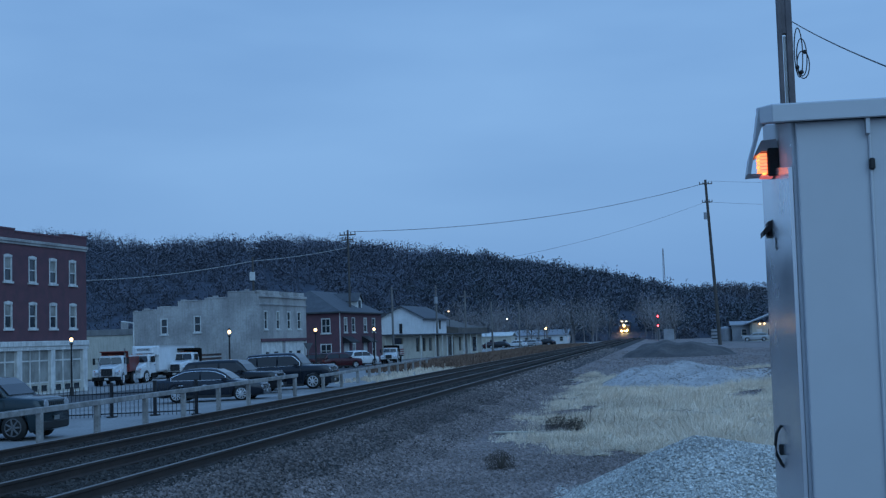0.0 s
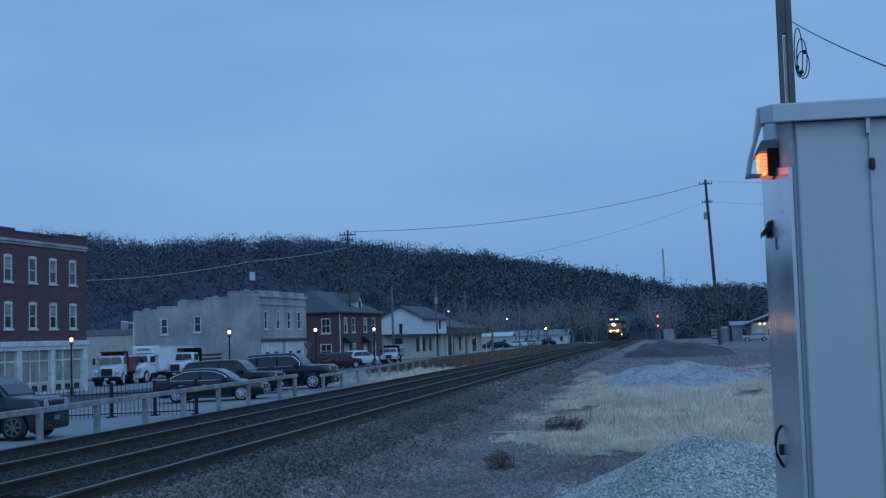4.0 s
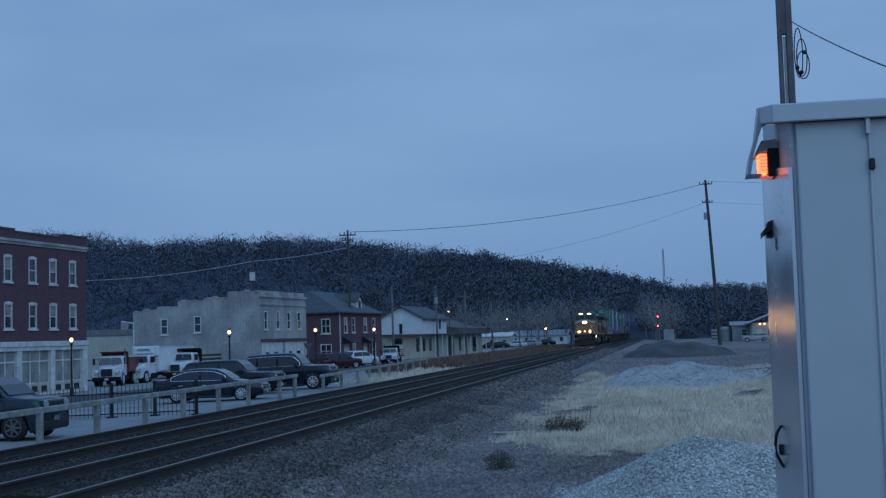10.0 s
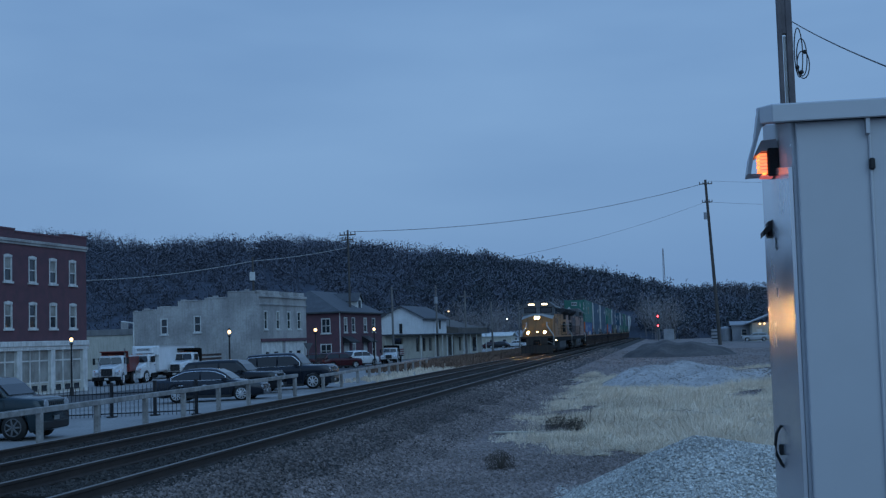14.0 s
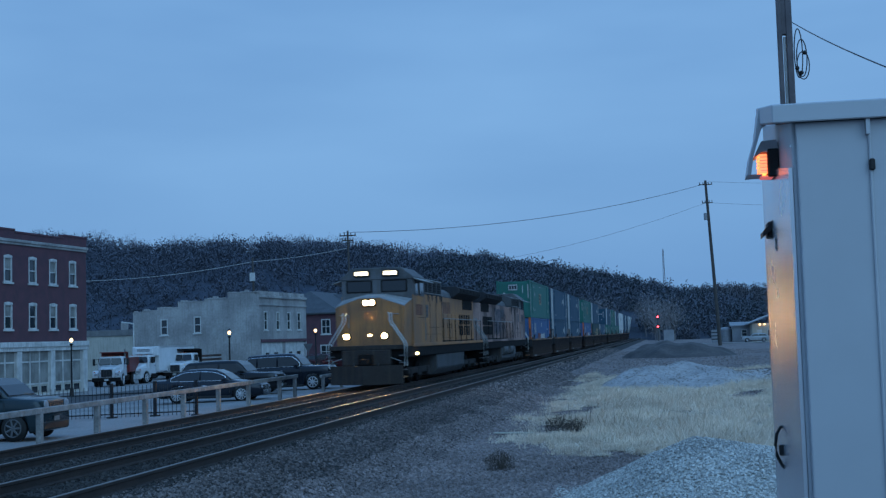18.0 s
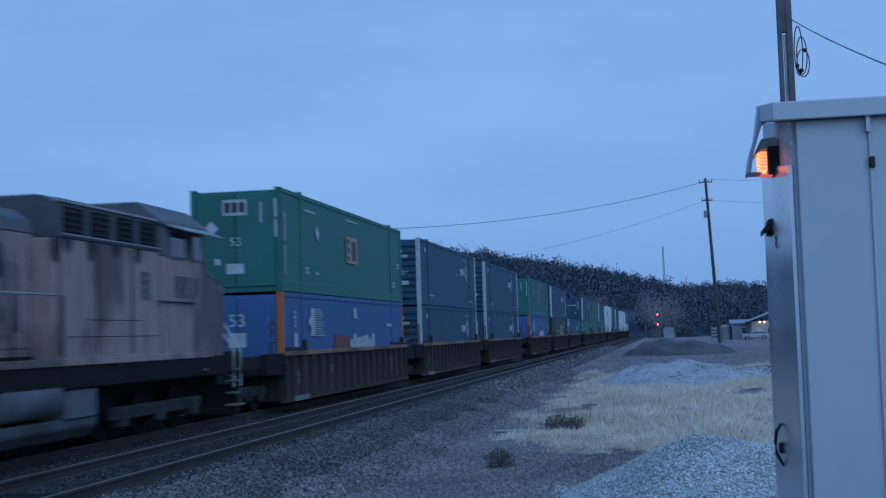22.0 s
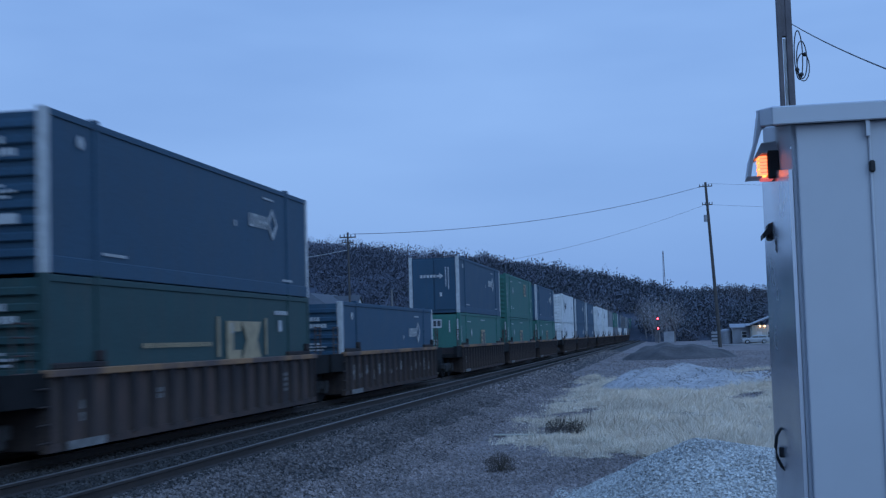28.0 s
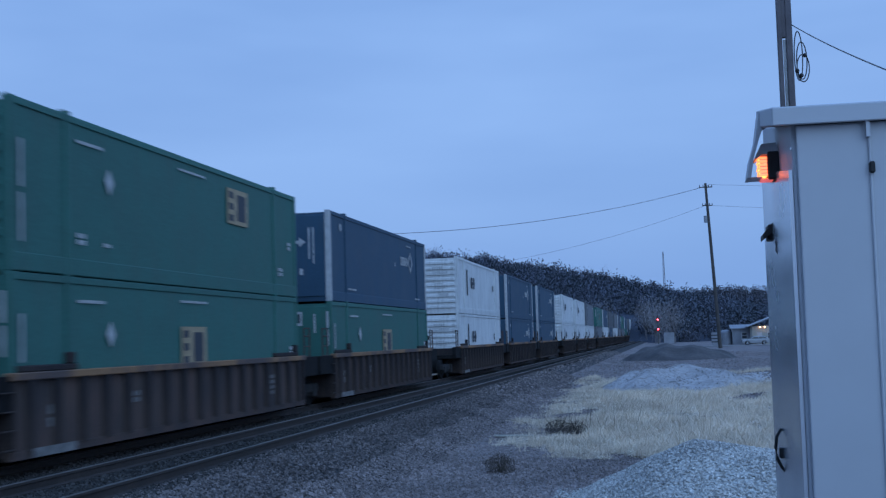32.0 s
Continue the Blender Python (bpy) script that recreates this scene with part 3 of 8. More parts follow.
        bars(bm, x, 13.2, 14.0, 1.95, 2.1, 1, 4)
    elif marks == "letters":
        bars(bm, x, 12.8, 14.0, 2.35, 2.5, 1, 5)
        box(bm, x, x + 0.012, 13.1, 13.4, 1.9, 2.2)
        box(bm, x, x + 0.012, 9.2, 9.5, 1.85, 2.1)
    elif marks == "white":
        pass
    elif marks == "plain":
        bars(bm, x, 13.4, 14.6, 2.4, 2.6, 1, 7)
        bars(bm, x, 1.2, 2.0, 2.3, 2.5, 1, 5)
    if len(bm.verts):
        tagged(part("side_markings", bm, M_MARK, c, "white stencilled marks"), kind="stuff")
    else:
        bm.free()
    if marks == "seal":
        bm = bmesh.new()
        o, q = (3.1, 0.5) if front == "ribs" else (0, 0)
        box(bm, x, x + 0.01, 7.3 + o, 8.8 + o, 1.15 + q, 2.02 + q)
        panel = part("panel", bm, M_YMARK, c, "ochre panel")
        bm = bmesh.new()
        for z0 in (1.22, 1.5, 1.78):
            box(bm, x + 0.011, x + 0.016, 7.4 + o, 7.72 + o, z0 + q, z0 + q + 0.16)
        box(bm, x + 0.011, x + 0.016, 8.0 + o, 8.6 + o, 1.25 + q, 1.9 + q)
        tagged(part("panel_lettering", bm, M_DMARK, panel), kind="stuff")
    if marks == "letters":
        bm = bmesh.new()
        bars(bm, x, 4.05, 8.0, 1.56, 1.74, 1, 24, 0.55)
        prism(bm, [(9.0, 1.2), (10.0, 1.2), (10.0, 1.45), (9.45, 1.45), (9.45, 1.9), (10.0, 1.9), (10.0, 2.15), (9.0, 2.15)], "x", x - 0.004, x + 0.012)
        prism(bm, [(10.1, 1.2), (11.6, 1.2), (11.25, 1.68), (11.6, 2.15), (10.1, 2.15), (10.45, 1.68)], "x", x - 0.004, x + 0.012)
        box(bm, x, x + 0.012, 8.36, 8.5, 1.3, 2.25)
        box(bm, x, x + 0.012, 11.95, 12.08, 1.3, 2.25)
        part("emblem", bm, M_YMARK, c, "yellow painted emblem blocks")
    if marks == "sprayed":
        bm = bmesh.new()
        prism(bm, [(5.3, 1.08), (7.45, 1.08), (7.45, 1.6), (5.6, 1.7)], "x", x - 0.004, x + 0.008)
        part("primer_patch", bm, M_REDPAINT, c, "dull red patch")
    if marks == "white":
        bm = bmesh.new()
        box(bm, x, x + 0.012, 3.0, 3.25, 1.0, 2.35)
        box(bm, x, x + 0.012, 4.4, 5.8, 1.6, 1.75)
        box(bm, x, x + 0.012, 4.5, 4.85, 1.4, 2.0)
        box(bm, x, x + 0.012, 5.3, 5.65, 1.4, 2.0)
        box(bm, x, x + 0.012, 13.1, 13.3, 1.5, 1.85)
        tagged(part("side_markings", bm, M_DMARK, c, "dark stencilled marks"), kind="stuff")
    return c


def wheel_mesh():
    bm = bmesh.new()
    tube(bm, (-0.07, 0, 0.46), (0.07, 0, 0.46), 0.46, 20)
    tube(bm, (-0.1, 0, 0.46), (0.1, 0, 0.46), 0.12, 10)
    return mesh_from("wheel", bm, M_LOCODARK)


WHEEL = wheel_mesh()


def bogie(parent, y, axles, half=0.8):
    """Rail truck under parent, centred on y."""
    bm = bmesh.new()
    n = len(axles)
    for s in (-1, 1):
        box(bm, s * half * 1.12 - 0.09, s * half * 1.12 + 0.09, y + axles[0] - 0.45, y + axles[-1] + 0.45, 0.42, 0.68, 0.03)
        for a in axles:
            box(bm, s * half * 1.12 - 0.13, s * half * 1.12 + 0.13, y + a - 0.2, y + a + 0.2, 0.28, 0.66, 0.03)
        for k in range(3):
            yy = y + (axles[0] + axles[-1]) / 2 - 0.2 + 0.2 * k
            tube(bm, (s * half * 1.15, yy, 0.34), (s * half * 1.15, yy, 0.62), 0.07, 8)
    box(bm, -half, half, y - 0.25, y + 0.25, 0.4, 0.66)
    b = part("bogie", bm, M_BOGIE, parent, "dusty black wheel truck")
    for s in (-1, 1):
        for a in axles:
            put("wheel", WHEEL, b, pose(s * 0.75, y + a, 0))


def well_car(name, fine, paint, sprayed=False):
    """One well unit: origin on the rail at the leading end of its well, length along +y."""
    c = thing(name, pose(0, 0, 0), "rust-brown ribbed well car of a freight train", "rail car", "well cars of the train")
    x = 1.45
    for s in (-1, 1):
        bm = bmesh.new()
        box(bm, s * (x - 0.12) - 0.03, s * (x - 0.12) + 0.03, -0.05, CL + 0.05, 0.3, 1.42)
        box(bm, s * (x - 0.09) - 0.08, s * (x - 0.09) + 0.06, -0.2, CL + 0.2, 0.16, 0.3)
        side = part("side_sill", bm, paint, c)
        if not fine:
            bm = bmesh.new()
            for k in range(17):
                y = 0.3 + k * (CL - 0.85) / 16
                box(bm, s * (x - 0.03) - 0.05, s * (x - 0.03) + 0.05, y, y + 0.22, 0.28, 1.4)
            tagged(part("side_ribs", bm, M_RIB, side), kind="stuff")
        bm = bmesh.new()
        box(bm, s * (x - 0.05) - 0.12, s * (x - 0.05) + 0.07, -0.2, CL + 0.2, 1.42, 1.55, 0.015)
        part("top_flange", bm, M_FLANGE, c, "rust-orange top flange")
        for y in (0.15, CL - 2.3):
            bm = bmesh.new()
            box(bm, s * (x - 0.1) - 0.14, s * (x - 0.1) + 0.02, y, y + 2.1, 1.55, 1.66, 0.02)
            box(bm, s * (x - 0.1) - 0.1, s * (x - 0.1) + 0.03, y + 1.75, y + 2.0, 1.66, 1.86, 0.02)
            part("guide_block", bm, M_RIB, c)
    if fine:
        bm = bmesh.new()
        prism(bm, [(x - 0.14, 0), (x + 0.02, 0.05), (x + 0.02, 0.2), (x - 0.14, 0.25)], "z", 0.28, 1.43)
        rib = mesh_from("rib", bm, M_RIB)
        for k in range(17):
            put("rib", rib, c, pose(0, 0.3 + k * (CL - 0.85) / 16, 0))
        bm = bmesh.new()
        bars(bm, x - 0.088, 1.12, 1.6, 0.62, 1.05, 2, 3)
        box(bm, x + 0.022, x + 0.03, 0.4, 1.9, 0.17, 0.32)
        bars(bm, x - 0.088, 4.5, 4.95, 0.85, 1.1, 2, 2)
        bars(bm, x - 0.088, CL - 2.9, CL - 2.45, 0.6, 1.15, 4, 2, 0.6)
        tagged(part("stencil", bm, M_WORN, c, "worn stencil blocks"), kind="stuff")
    if sprayed:
        rng = random.Random(8)
        bm = bmesh.new()
        y = 1.0
        while y < CL - 1.5:
            w, z = rng.uniform(0.22, 0.6), rng.uniform(0.55, 0.85)
            h = rng.uniform(0.25, 0.5)
            pts = [(y, z), (y + w * 0.5, z - 0.08), (y + w, z + 0.05), (y + w * 0.8, z + h * 0.5), (y + w * 0.95, z + h), (y + w * 0.3, z + h * 0.9), (y + w * 0.35, z + h * 0.45)]
            prism(bm, pts, "x", x - 0.092, x - 0.078)
            y += w + rng.uniform(0.08, 0.5)
        tagged(part("scrawl", bm, M_WORN, c, "faded sprayed scrawl"), kind="stuff")
    bm = bmesh.new()
    box(bm, -x + 0.2, x - 0.2, 0.2, CL - 0.2, 0.18, 0.3)
    part("well_floor", bm, M_LOCODARK, c)
    for y0 in (-0.14, CL + 0.06):
        bm = bmesh.new()
        box(bm, -x + 0.02, x - 0.02, y0, y0 + 0.08, 0.2, 1.44, 0.01)
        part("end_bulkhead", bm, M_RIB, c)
    for y0, y1, s in ((-1.75, 0.0, -1), (CL, CL + 1.75, 1)):
        bm = bmesh.new()
        box(bm, -1.25, 1.25, y0, y1, 0.95, 1.12)
        box(bm, -0.35, 0.35, y0, y1, 0.7, 0.96)
        box(bm, -1.38, -1.2, y0, y1, 0.95, 1.5)
        box(bm, 1.2, 1.38, y0, y1, 0.95, 1.5)
        part("end_platform", bm, M_LOCODARK, c)
        for s2 in (-1, 1):
            bm = bmesh.new()
            yy = (y0 + y1) / 2
            for q in (-0.28, 0.28):
                tube(bm, (s2 * 1.3, yy + q, 1.1), (s2 * 1.3, yy + q, 2.35), 0.025, 6)
            for zz in (1.5, 1.8, 2.1, 2.33):
                tube(bm, (s2 * 1.3, yy - 0.28, zz), (s2 * 1.3, yy + 0.28, zz), 0.02, 6)
            part("end_ladder", bm, M_RUST, c)
    for k in range(4):
        bm = bmesh.new()
        tube(bm, (1.42, -0.55, 0.34 + k * 0.3), (1.42, -0.15, 0.34 + k * 0.3), 0.016, 6)
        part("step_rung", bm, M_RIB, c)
    bm = bmesh.new()
    tube(bm, (-0.25, -0.9, 1.0), (-0.25, -0.9, 2.0), 0.03, 6)
    bmesh.ops.create_cone(bm, cap_ends=True, segments=14, radius1=0.17, radius2=0.17, depth=0.04,
                          matrix=Matrix.Translation((-0.25, -0.95, 2.0)) @ Matrix.Rotation(math.pi / 2, 4, "X"))
    part("brake_wheel", bm, M_LOCODARK, c)
    bm = bmesh.new()
    box(bm, -0.45, 0.45, -3.2, -0.2, 0.3, 0.95)
    part("bolster", bm, M_LOCODARK, c)
    bogie(c, -1.95, (-0.88, 0.88))
    return c


def locomotive(name, paint, lit, label):
    """Six-axle diesel: origin on the rail under its nose lamp, body along +y."""
    c = thing(name, pose(0, 0, 0), label, "locomotive", "locomotives of the train")
    bm = bmesh.new()
    box(bm, -1.5, 1.5, -0.55, 21.6, 1.12, 1.56, 0.03)
    part("frame_deck", bm, M_LOCODARK, c)
    bm = bmesh.new()
    for s in (-1, 1):
        box(bm, s * 1.5 - 0.03, s * 1.5 + 0.03, 1.2, 20.9, 1.53, 1.66, 0.01)
    part("side_sill", bm, paint, c)
    # nose: blunt front, gabled lid rising back to the windscreen
    front = [(-1.36, 0.0, 1.5), (1.36, 0.0, 1.5), (1.4, 0.0, 3.16), (0.42, 0.0, 3.5), (-0.42, 0.0, 3.5), (-1.4, 0.0, 3.16)]
    back = [(-1.4, 1.5, 1.5), (1.4, 1.5, 1.5), (1.46, 1.5, 3.48), (0.42, 1.5, 3.7), (-0.42, 1.5, 3.7), (-1.46, 1.5, 3.48)]
    bm = bmesh.new()
    fa, ba = [bm.verts.new(p) for p in front], [bm.verts.new(p) for p in back]
    for i in range(6):
        k = (i + 1) % 6
        bm.faces.new((fa[i], fa[k], ba[k], ba[i]))
    bm.faces.new(fa[::-1])
    bm.faces.new(ba)
    bmesh.ops.recalc_face_normals(bm, faces=bm.faces[:])
    bmesh.ops.bevel(bm, geom=bm.edges[:], offset=0.03, segments=2, affect="EDGES")
    part("nose", bm, paint, c)
    bm = bmesh.new()
    lid_lo = [[Vector(front[i]) + Vector((0, 0.03, 0.012)) for i in (2, 3, 4, 5)], [Vector(back[i]) + Vector((0, 0, 0.012)) for i in (2, 3, 4, 5)]]
    lo = [[bm.verts.new(p) for p in row] for row in lid_lo]
    hi = [[bm.verts.new(p + Vector((0, 0, 0.02))) for p in row] for row in lid_lo]
    for i in range(3):
        bm.faces.new((hi[0][i], hi[0][i + 1], hi[1][i + 1], hi[1][i]))
        bm.faces.new((lo[1][i], lo[1][i + 1], lo[0][i + 1], lo[0][i]))
        bm.faces.new((lo[0][i], lo[0][i + 1], hi[0][i + 1], hi[0][i]))
    for k in (0, 3):
        bm.faces.new((lo[0][k], hi[0][k], hi[1][k], lo[1][k]))
    bmesh.ops.recalc_face_normals(bm, faces=bm.faces[:])
    part("nose_lid", bm, M_LID, c, "pale grey sloping anti-glare lid")
    bm = bmesh.new()
    box(bm, -0.32, 0.32, -0.025, 0.0, 1.6, 3.0, 0.008)
    part("nose_door", bm, paint, c)
    for s in (-1, 1):
        bm = bmesh.new()
        sweep(bm, [(s * 0.85, -0.005, 2.35), (s * 0.85, -0.07, 2.38), (s * 0.85, -0.07, 2.86), (s * 1.18, -0.07, 2.86), (s * 1.18, -0.005, 2.84)], 0.02, 6)
        part("nose_grab", bm, M_STEELGREY, c, "pale bent grab iron")
    # cab
    bm = bmesh.new()
    box(bm, -1.5, 1.5, 1.45, 4.0, 1.56, 3.66, 0.02)
    part("cab", bm, paint, c)
    bm = bmesh.new()
    prism(bm, [(-1.49, 3.66), (1.49, 3.66), (1.49, 4.3), (1.06, 4.66), (-1.06, 4.66), (-1.49, 4.3)], "y", 1.46, 4.0, 0.02)
    part("cab_top", bm, M_LOCOGREY, c, "grey upper cab")
    bm = bmesh.new()
    prism(bm, [(-1.53, 4.3), (1.53, 4.3), (1.53, 4.4), (1.02, 4.8), (-1.02, 4.8), (-1.53, 4.4)], "y", 1.38, 4.1, 0.03)
    part("cab_roof", bm, M_LOCOGREY, c, "grey cab roof")
    bm = bmesh.new()
    box(bm, -1.46, 1.46, 1.41, 1.46, 3.3, 4.3)
    part("cab_front", bm, M_LOCOGREY, c)
    for s in (-1, 1):
        bm = bmesh.new()
        box(bm, 0.18 if s > 0 else -1.28, 1.28 if s > 0 else -0.18, 1.385, 1.412, 3.78, 4.29, 0.01)
        w = part("windscreen", bm, M_LOCODARK, c)
        bm = bmesh.new()
        box(bm, 0.24 if s > 0 else -1.22, 1.22 if s > 0 else -0.24, 1.378, 1.386, 3.83, 4.24)
        part("pane", bm, M_CARGLASS, w)
        bm = bmesh.new()
        x = s * 0.6
        box(bm, x - 0.33, x + 0.33, 1.27, 1.39, 4.43, 4.69, 0.02)
        nb = part("number_board", bm, M_LOCODARK, c)
        bm = bmesh.new()
        box(bm, x - 0.27, x + 0.27, 1.255, 1.27, 4.49, 4.64)
        part("board_face", bm, G_BOARD if lit else M_MARK, nb, "lit number board")
        for k, (y0, y1) in enumerate(((1.75, 2.4), (2.75, 3.65))):
            bm = bmesh.new()
            box(bm, s * 1.5 - 0.02, s * 1.5 + 0.02, y0, y1, 3.62, 4.24, 0.01)
            w = part("side_window", bm, M_LOCOGREY, c)
            bm = bmesh.new()
            box(bm, s * 1.52 - 0.008, s * 1.52 + 0.008, y0 + 0.07, y1 - 0.07, 3.68, 4.18)
            part("pane", bm, M_CARGLASS, w)
        bm = bmesh.new()
        prism(bm, [(s * 1.5, 4.36), (s * 1.95, 4.2), (s * 1.95, 4.17), (s * 1.5, 4.31)], "y", 1.6, 3.8)
        part("sun_awning", bm, M_LID, c, "pale grey window awning")
        bm = bmesh.new()
        tube(bm, (s * 1.53, 3.82, 1.75), (s * 1.53, 3.82, 2.9), 0.014, 6)
        part("grab_rail", bm, M_STEELGREY, c)
        # lights
        bm = bmesh.new()
        tube(bm, (s * 0.76, -0.8, 2.0), (s * 0.76, -0.6, 2.0), 0.15, 16)
        d = part("ditch_light", bm, M_LOCODARK, c)
        bm = bmesh.new()
        tube(bm, (s * 0.76, -0.806, 2.0), (s * 0.76, -0.79, 2.0), 0.1, 16)
        part("lens", bm, G_HEAD if lit else M_GLASS, d, "glaring warm lens" if lit else "")
        bm = bmesh.new()
        tube(bm, (s * 0.13, -0.086, 3.33), (s * 0.13, -0.06, 3.33), 0.1, 16)
        part("headlight", bm, G_HEAD if lit else M_GLASS, c, "glaring warm nose lamp" if lit else "")
        bm = bmesh.new()
        ball(bm, (s * 1.53, 1.75, 1.25), 0.075, 0.8, 10, 6)
        part("step_light", bm, G_MARKER if lit else M_GLASS, c, "small lit step lamp" if lit else "")
    bm = bmesh.new()
    box(bm, -0.28, 0.28, -0.08, 0.0, 3.19, 3.47, 0.03)
    part("headlight_housing", bm, M_LOCODARK, c)
    bm = bmesh.new()
    box(bm, -0.07, 0.07, -0.036, -0.027, 2.0, 2.08)
    part("emblem_light", bm, G_MARKER if lit else M_MARK, c)
    # equipment hood behind the cab
    bm = bmesh.new()
    box(bm, -1.44, 1.44, 4.0, 8.55, 1.56, 3.74, 0.03)
    part("equipment_hood", bm, paint, c)
    bm = bmesh.new()
    prism(bm, [(-1.43, 3.74), (1.43, 3.74), (1.43, 4.36), (1.1, 4.5), (-1.1, 4.5), (-1.43, 4.36)], "y", 4.0, 8.5, 0.02)
    part("hood_roof", bm, M_TANK, c, "grey blower housing")
    for s in (-1, 1):
        for k in range(4):
            y = 4.2 + k * 1.08
            bm = bmesh.new()
            box(bm, s * 1.43 - 0.012, s * 1.43 + 0.012, y, y + 0.78, 3.84, 4.3)
            vent = part("grille", bm, M_LOCODARK, c)
            for j in range(4):
                bm = bmesh.new()
                box(bm, s * 1.445 - 0.012, s * 1.445 + 0.012, y + 0.03, y + 0.75, 3.88 + j * 0.11, 3.91 + j * 0.11)
                part("slat", bm, M_RADIATOR, vent)
        bm = bmesh.new()
        tube(bm, (s * 1.52, 4.1, 3.8), (s * 1.52, 8.4, 3.8), 0.018, 6)
        part("roof_rail", bm, M_STEELGREY, c, "pale grab rail under the grilles")
        bm = bmesh.new()
        box(bm, s * 1.43 - 0.03, s * 1.43 + 0.03, 4.1, 8.45, 4.36, 4.41, 0.01)
        part("roof_edge", bm, M_LID, c, "pale roof edge")
        for y, z in ((4.9, 3.42), (5.9, 3.5), (7.0, 3.36), (7.9, 3.46), (8.3, 3.3)):
            bm = bmesh.new()
            prism(bm, [(y, 3.74), (y + 0.34, 3.74), (y + 0.3, z + 0.12), (y + 0.22, z), (y + 0.08, z + 0.06)], "x", s * 1.44 - 0.006, s * 1.44 + 0.006)
            part("soot_run", bm, M_RADIATOR, c, "dark soot run below a grille")
        bm = bmesh.new()
        box(bm, s * 1.45 - 0.02, s * 1.45 + 0.012, 3.3, 3.75, 1.95, 2.6, 0.01)
        part("vent_door", bm, M_LOCODARK, c)
        for y0, y1, z in ((5.2, 7.6, 2.32), (2.3, 4.3, 2.72), (4.4, 8.3, 2.02)):
            bm = bmesh.new()
            box(bm, s * 1.5 - 0.06, s * 1.5 + 0.004 - (0.05 if y1 > 4.5 else 0.0), y0, y1, z, z + 0.014)
            part("hood_seam", bm, M_LOCODARK, c)
        for y in (5.4, 6.9, 8.4):
            bm = bmesh.new()
            box(bm, s * 1.44 - 0.02, s * 1.44 + 0.008, y, y + 0.03, 1.7, 3.7)
            part("panel_seam", bm, M_LOCODARK, c)
        # emblem blocks on the cab side
        bm = bmesh.new()
        box(bm, s * 1.445 - 0.01, s * 1.445 + 0.008, 4.5, 4.95, 2.75, 3.3)
        flag = part("emblem", bm, M_LOCOGREY, c, "faded pale panel with dark stripes")
        for k in range(3):
            bm = bmesh.new()
            box(bm, s * 1.456 - 0.004, s * 1.456 + 0.004, 4.54, 4.91, 2.8 + k * 0.17, 2.88 + k * 0.17)
            part("stripe", bm, M_SPRAY, flag)
        for k in range(4):
            bm = bmesh.new()
            box(bm, s * 1.502 - 0.006, s * 1.502 + 0.005, 2.0 + k * 0.36, 2.27 + k * 0.36, 2.82, 3.28)
            part("cab_bar", bm, M_FADED if lit else M_SPRAY, c, "faded red paint block" if lit else "dark worn paint block")
    # long hood
    bm = bmesh.new()
    box(bm, -1.05, 1.05, 8.55, 20.7, 1.56, 3.8, 0.02)
    part("long_hood", bm, paint, c)
    bm = bmesh.new()
    prism(bm, [(-1.06, 3.8), (1.06, 3.8), (0.98, 4.05), (0.7, 4.24), (-0.7, 4.24), (-0.98, 4.05)], "y", 8.5, 14.2, 0.02)
    part("hood_top", bm, M_LOCOGREY, c, "grey rounded hood top")
    for s in (-1, 1):
        for k in range(6):
            y = 8.75 + k * 1.15
            bm = bmesh.new()
            box(bm, s * 1.05 - 0.02, s * 1.05 + 0.025, y, y + 1.05, 1.85, 3.0, 0.012)
            door = part("hood_door", bm, paint, c)
            bm = bmesh.new()
            box(bm, s * 1.08 - 0.012, s * 1.08 + 0.016, y + 0.9, y + 0.96, 2.3, 2.55)
            part("latch", bm, M_LOCODARK, door)
        # engine air doors, open grilles
        for k in range(5):
            y = 15.7 + k * 0.78
            for z0, z1 in ((1.95, 2.45), (2.52, 3.02)):
                bm = bmesh.new()
                wide = 0.3 if lit else 0.66
                box(bm, s * 1.07 - 0.02, s * 1.07 + 0.012, y, y + (wide if k % 3 else wide + 0.12), z0, z1, 0.008)
                part("air_door", bm, M_LOCODARK, c, "sooty black air grille")
        # Flat panel over the intake; its dark colour includes the shade below the wing.
        bm = bmesh.new()
        box(bm, s * 1.06 - 0.02, s * 1.06 + 0.012, 16.9, 20.1, 3.3, 3.8)
        part("radiator_intake", bm, M_LOCODARK, c, "dark intake panel with the wing's shade painted in")
        for y, w in ((8.9, 0.42), (9.5, 0.36), (10.0, 0.4), (11.0, 0.42), (11.6, 0.36), (12.15, 0.3), (12.6, 0.38)) if lit else ((9.6, 1.3), (11.8, 0.9)):
            bm = bmesh.new()
            box(bm, s * 1.052 - 0.006, s * 1.052 + 0.004, y, y + w, 3.02, 3.58)
            part("side_bar", bm, M_FADED if lit else M_DMARK, c, "faded red paint block" if lit else "dark worn paint block")
        bm = bmesh.new()
        box(bm, s * 1.05 - 0.01, s * 1.05 + 0.015, 8.6, 20.6, 1.66, 1.72)
        part("walkway_edge", bm, M_LOCODARK, c)
    bm = bmesh.new()
    prism(bm, [(-1.06, 3.81), (1.06, 3.81), (1.48, 4.06), (1.48, 4.32), (1.3, 4.4), (-1.3, 4.4), (-1.48, 4.32), (-1.48, 4.06)], "y", 13.4, 20.7, 0.02)
    part("radiator_wing", bm, M_RADIATOR, c, "sooty flared radiator housing")
    for s in (-1, 1):
        for k in range(6):
            bm = bmesh.new()
            box(bm, s * 1.485 - 0.012, s * 1.485 + 0.006, 13.6 + k * 1.18, 14.7 + k * 1.18, 4.09, 4.3)
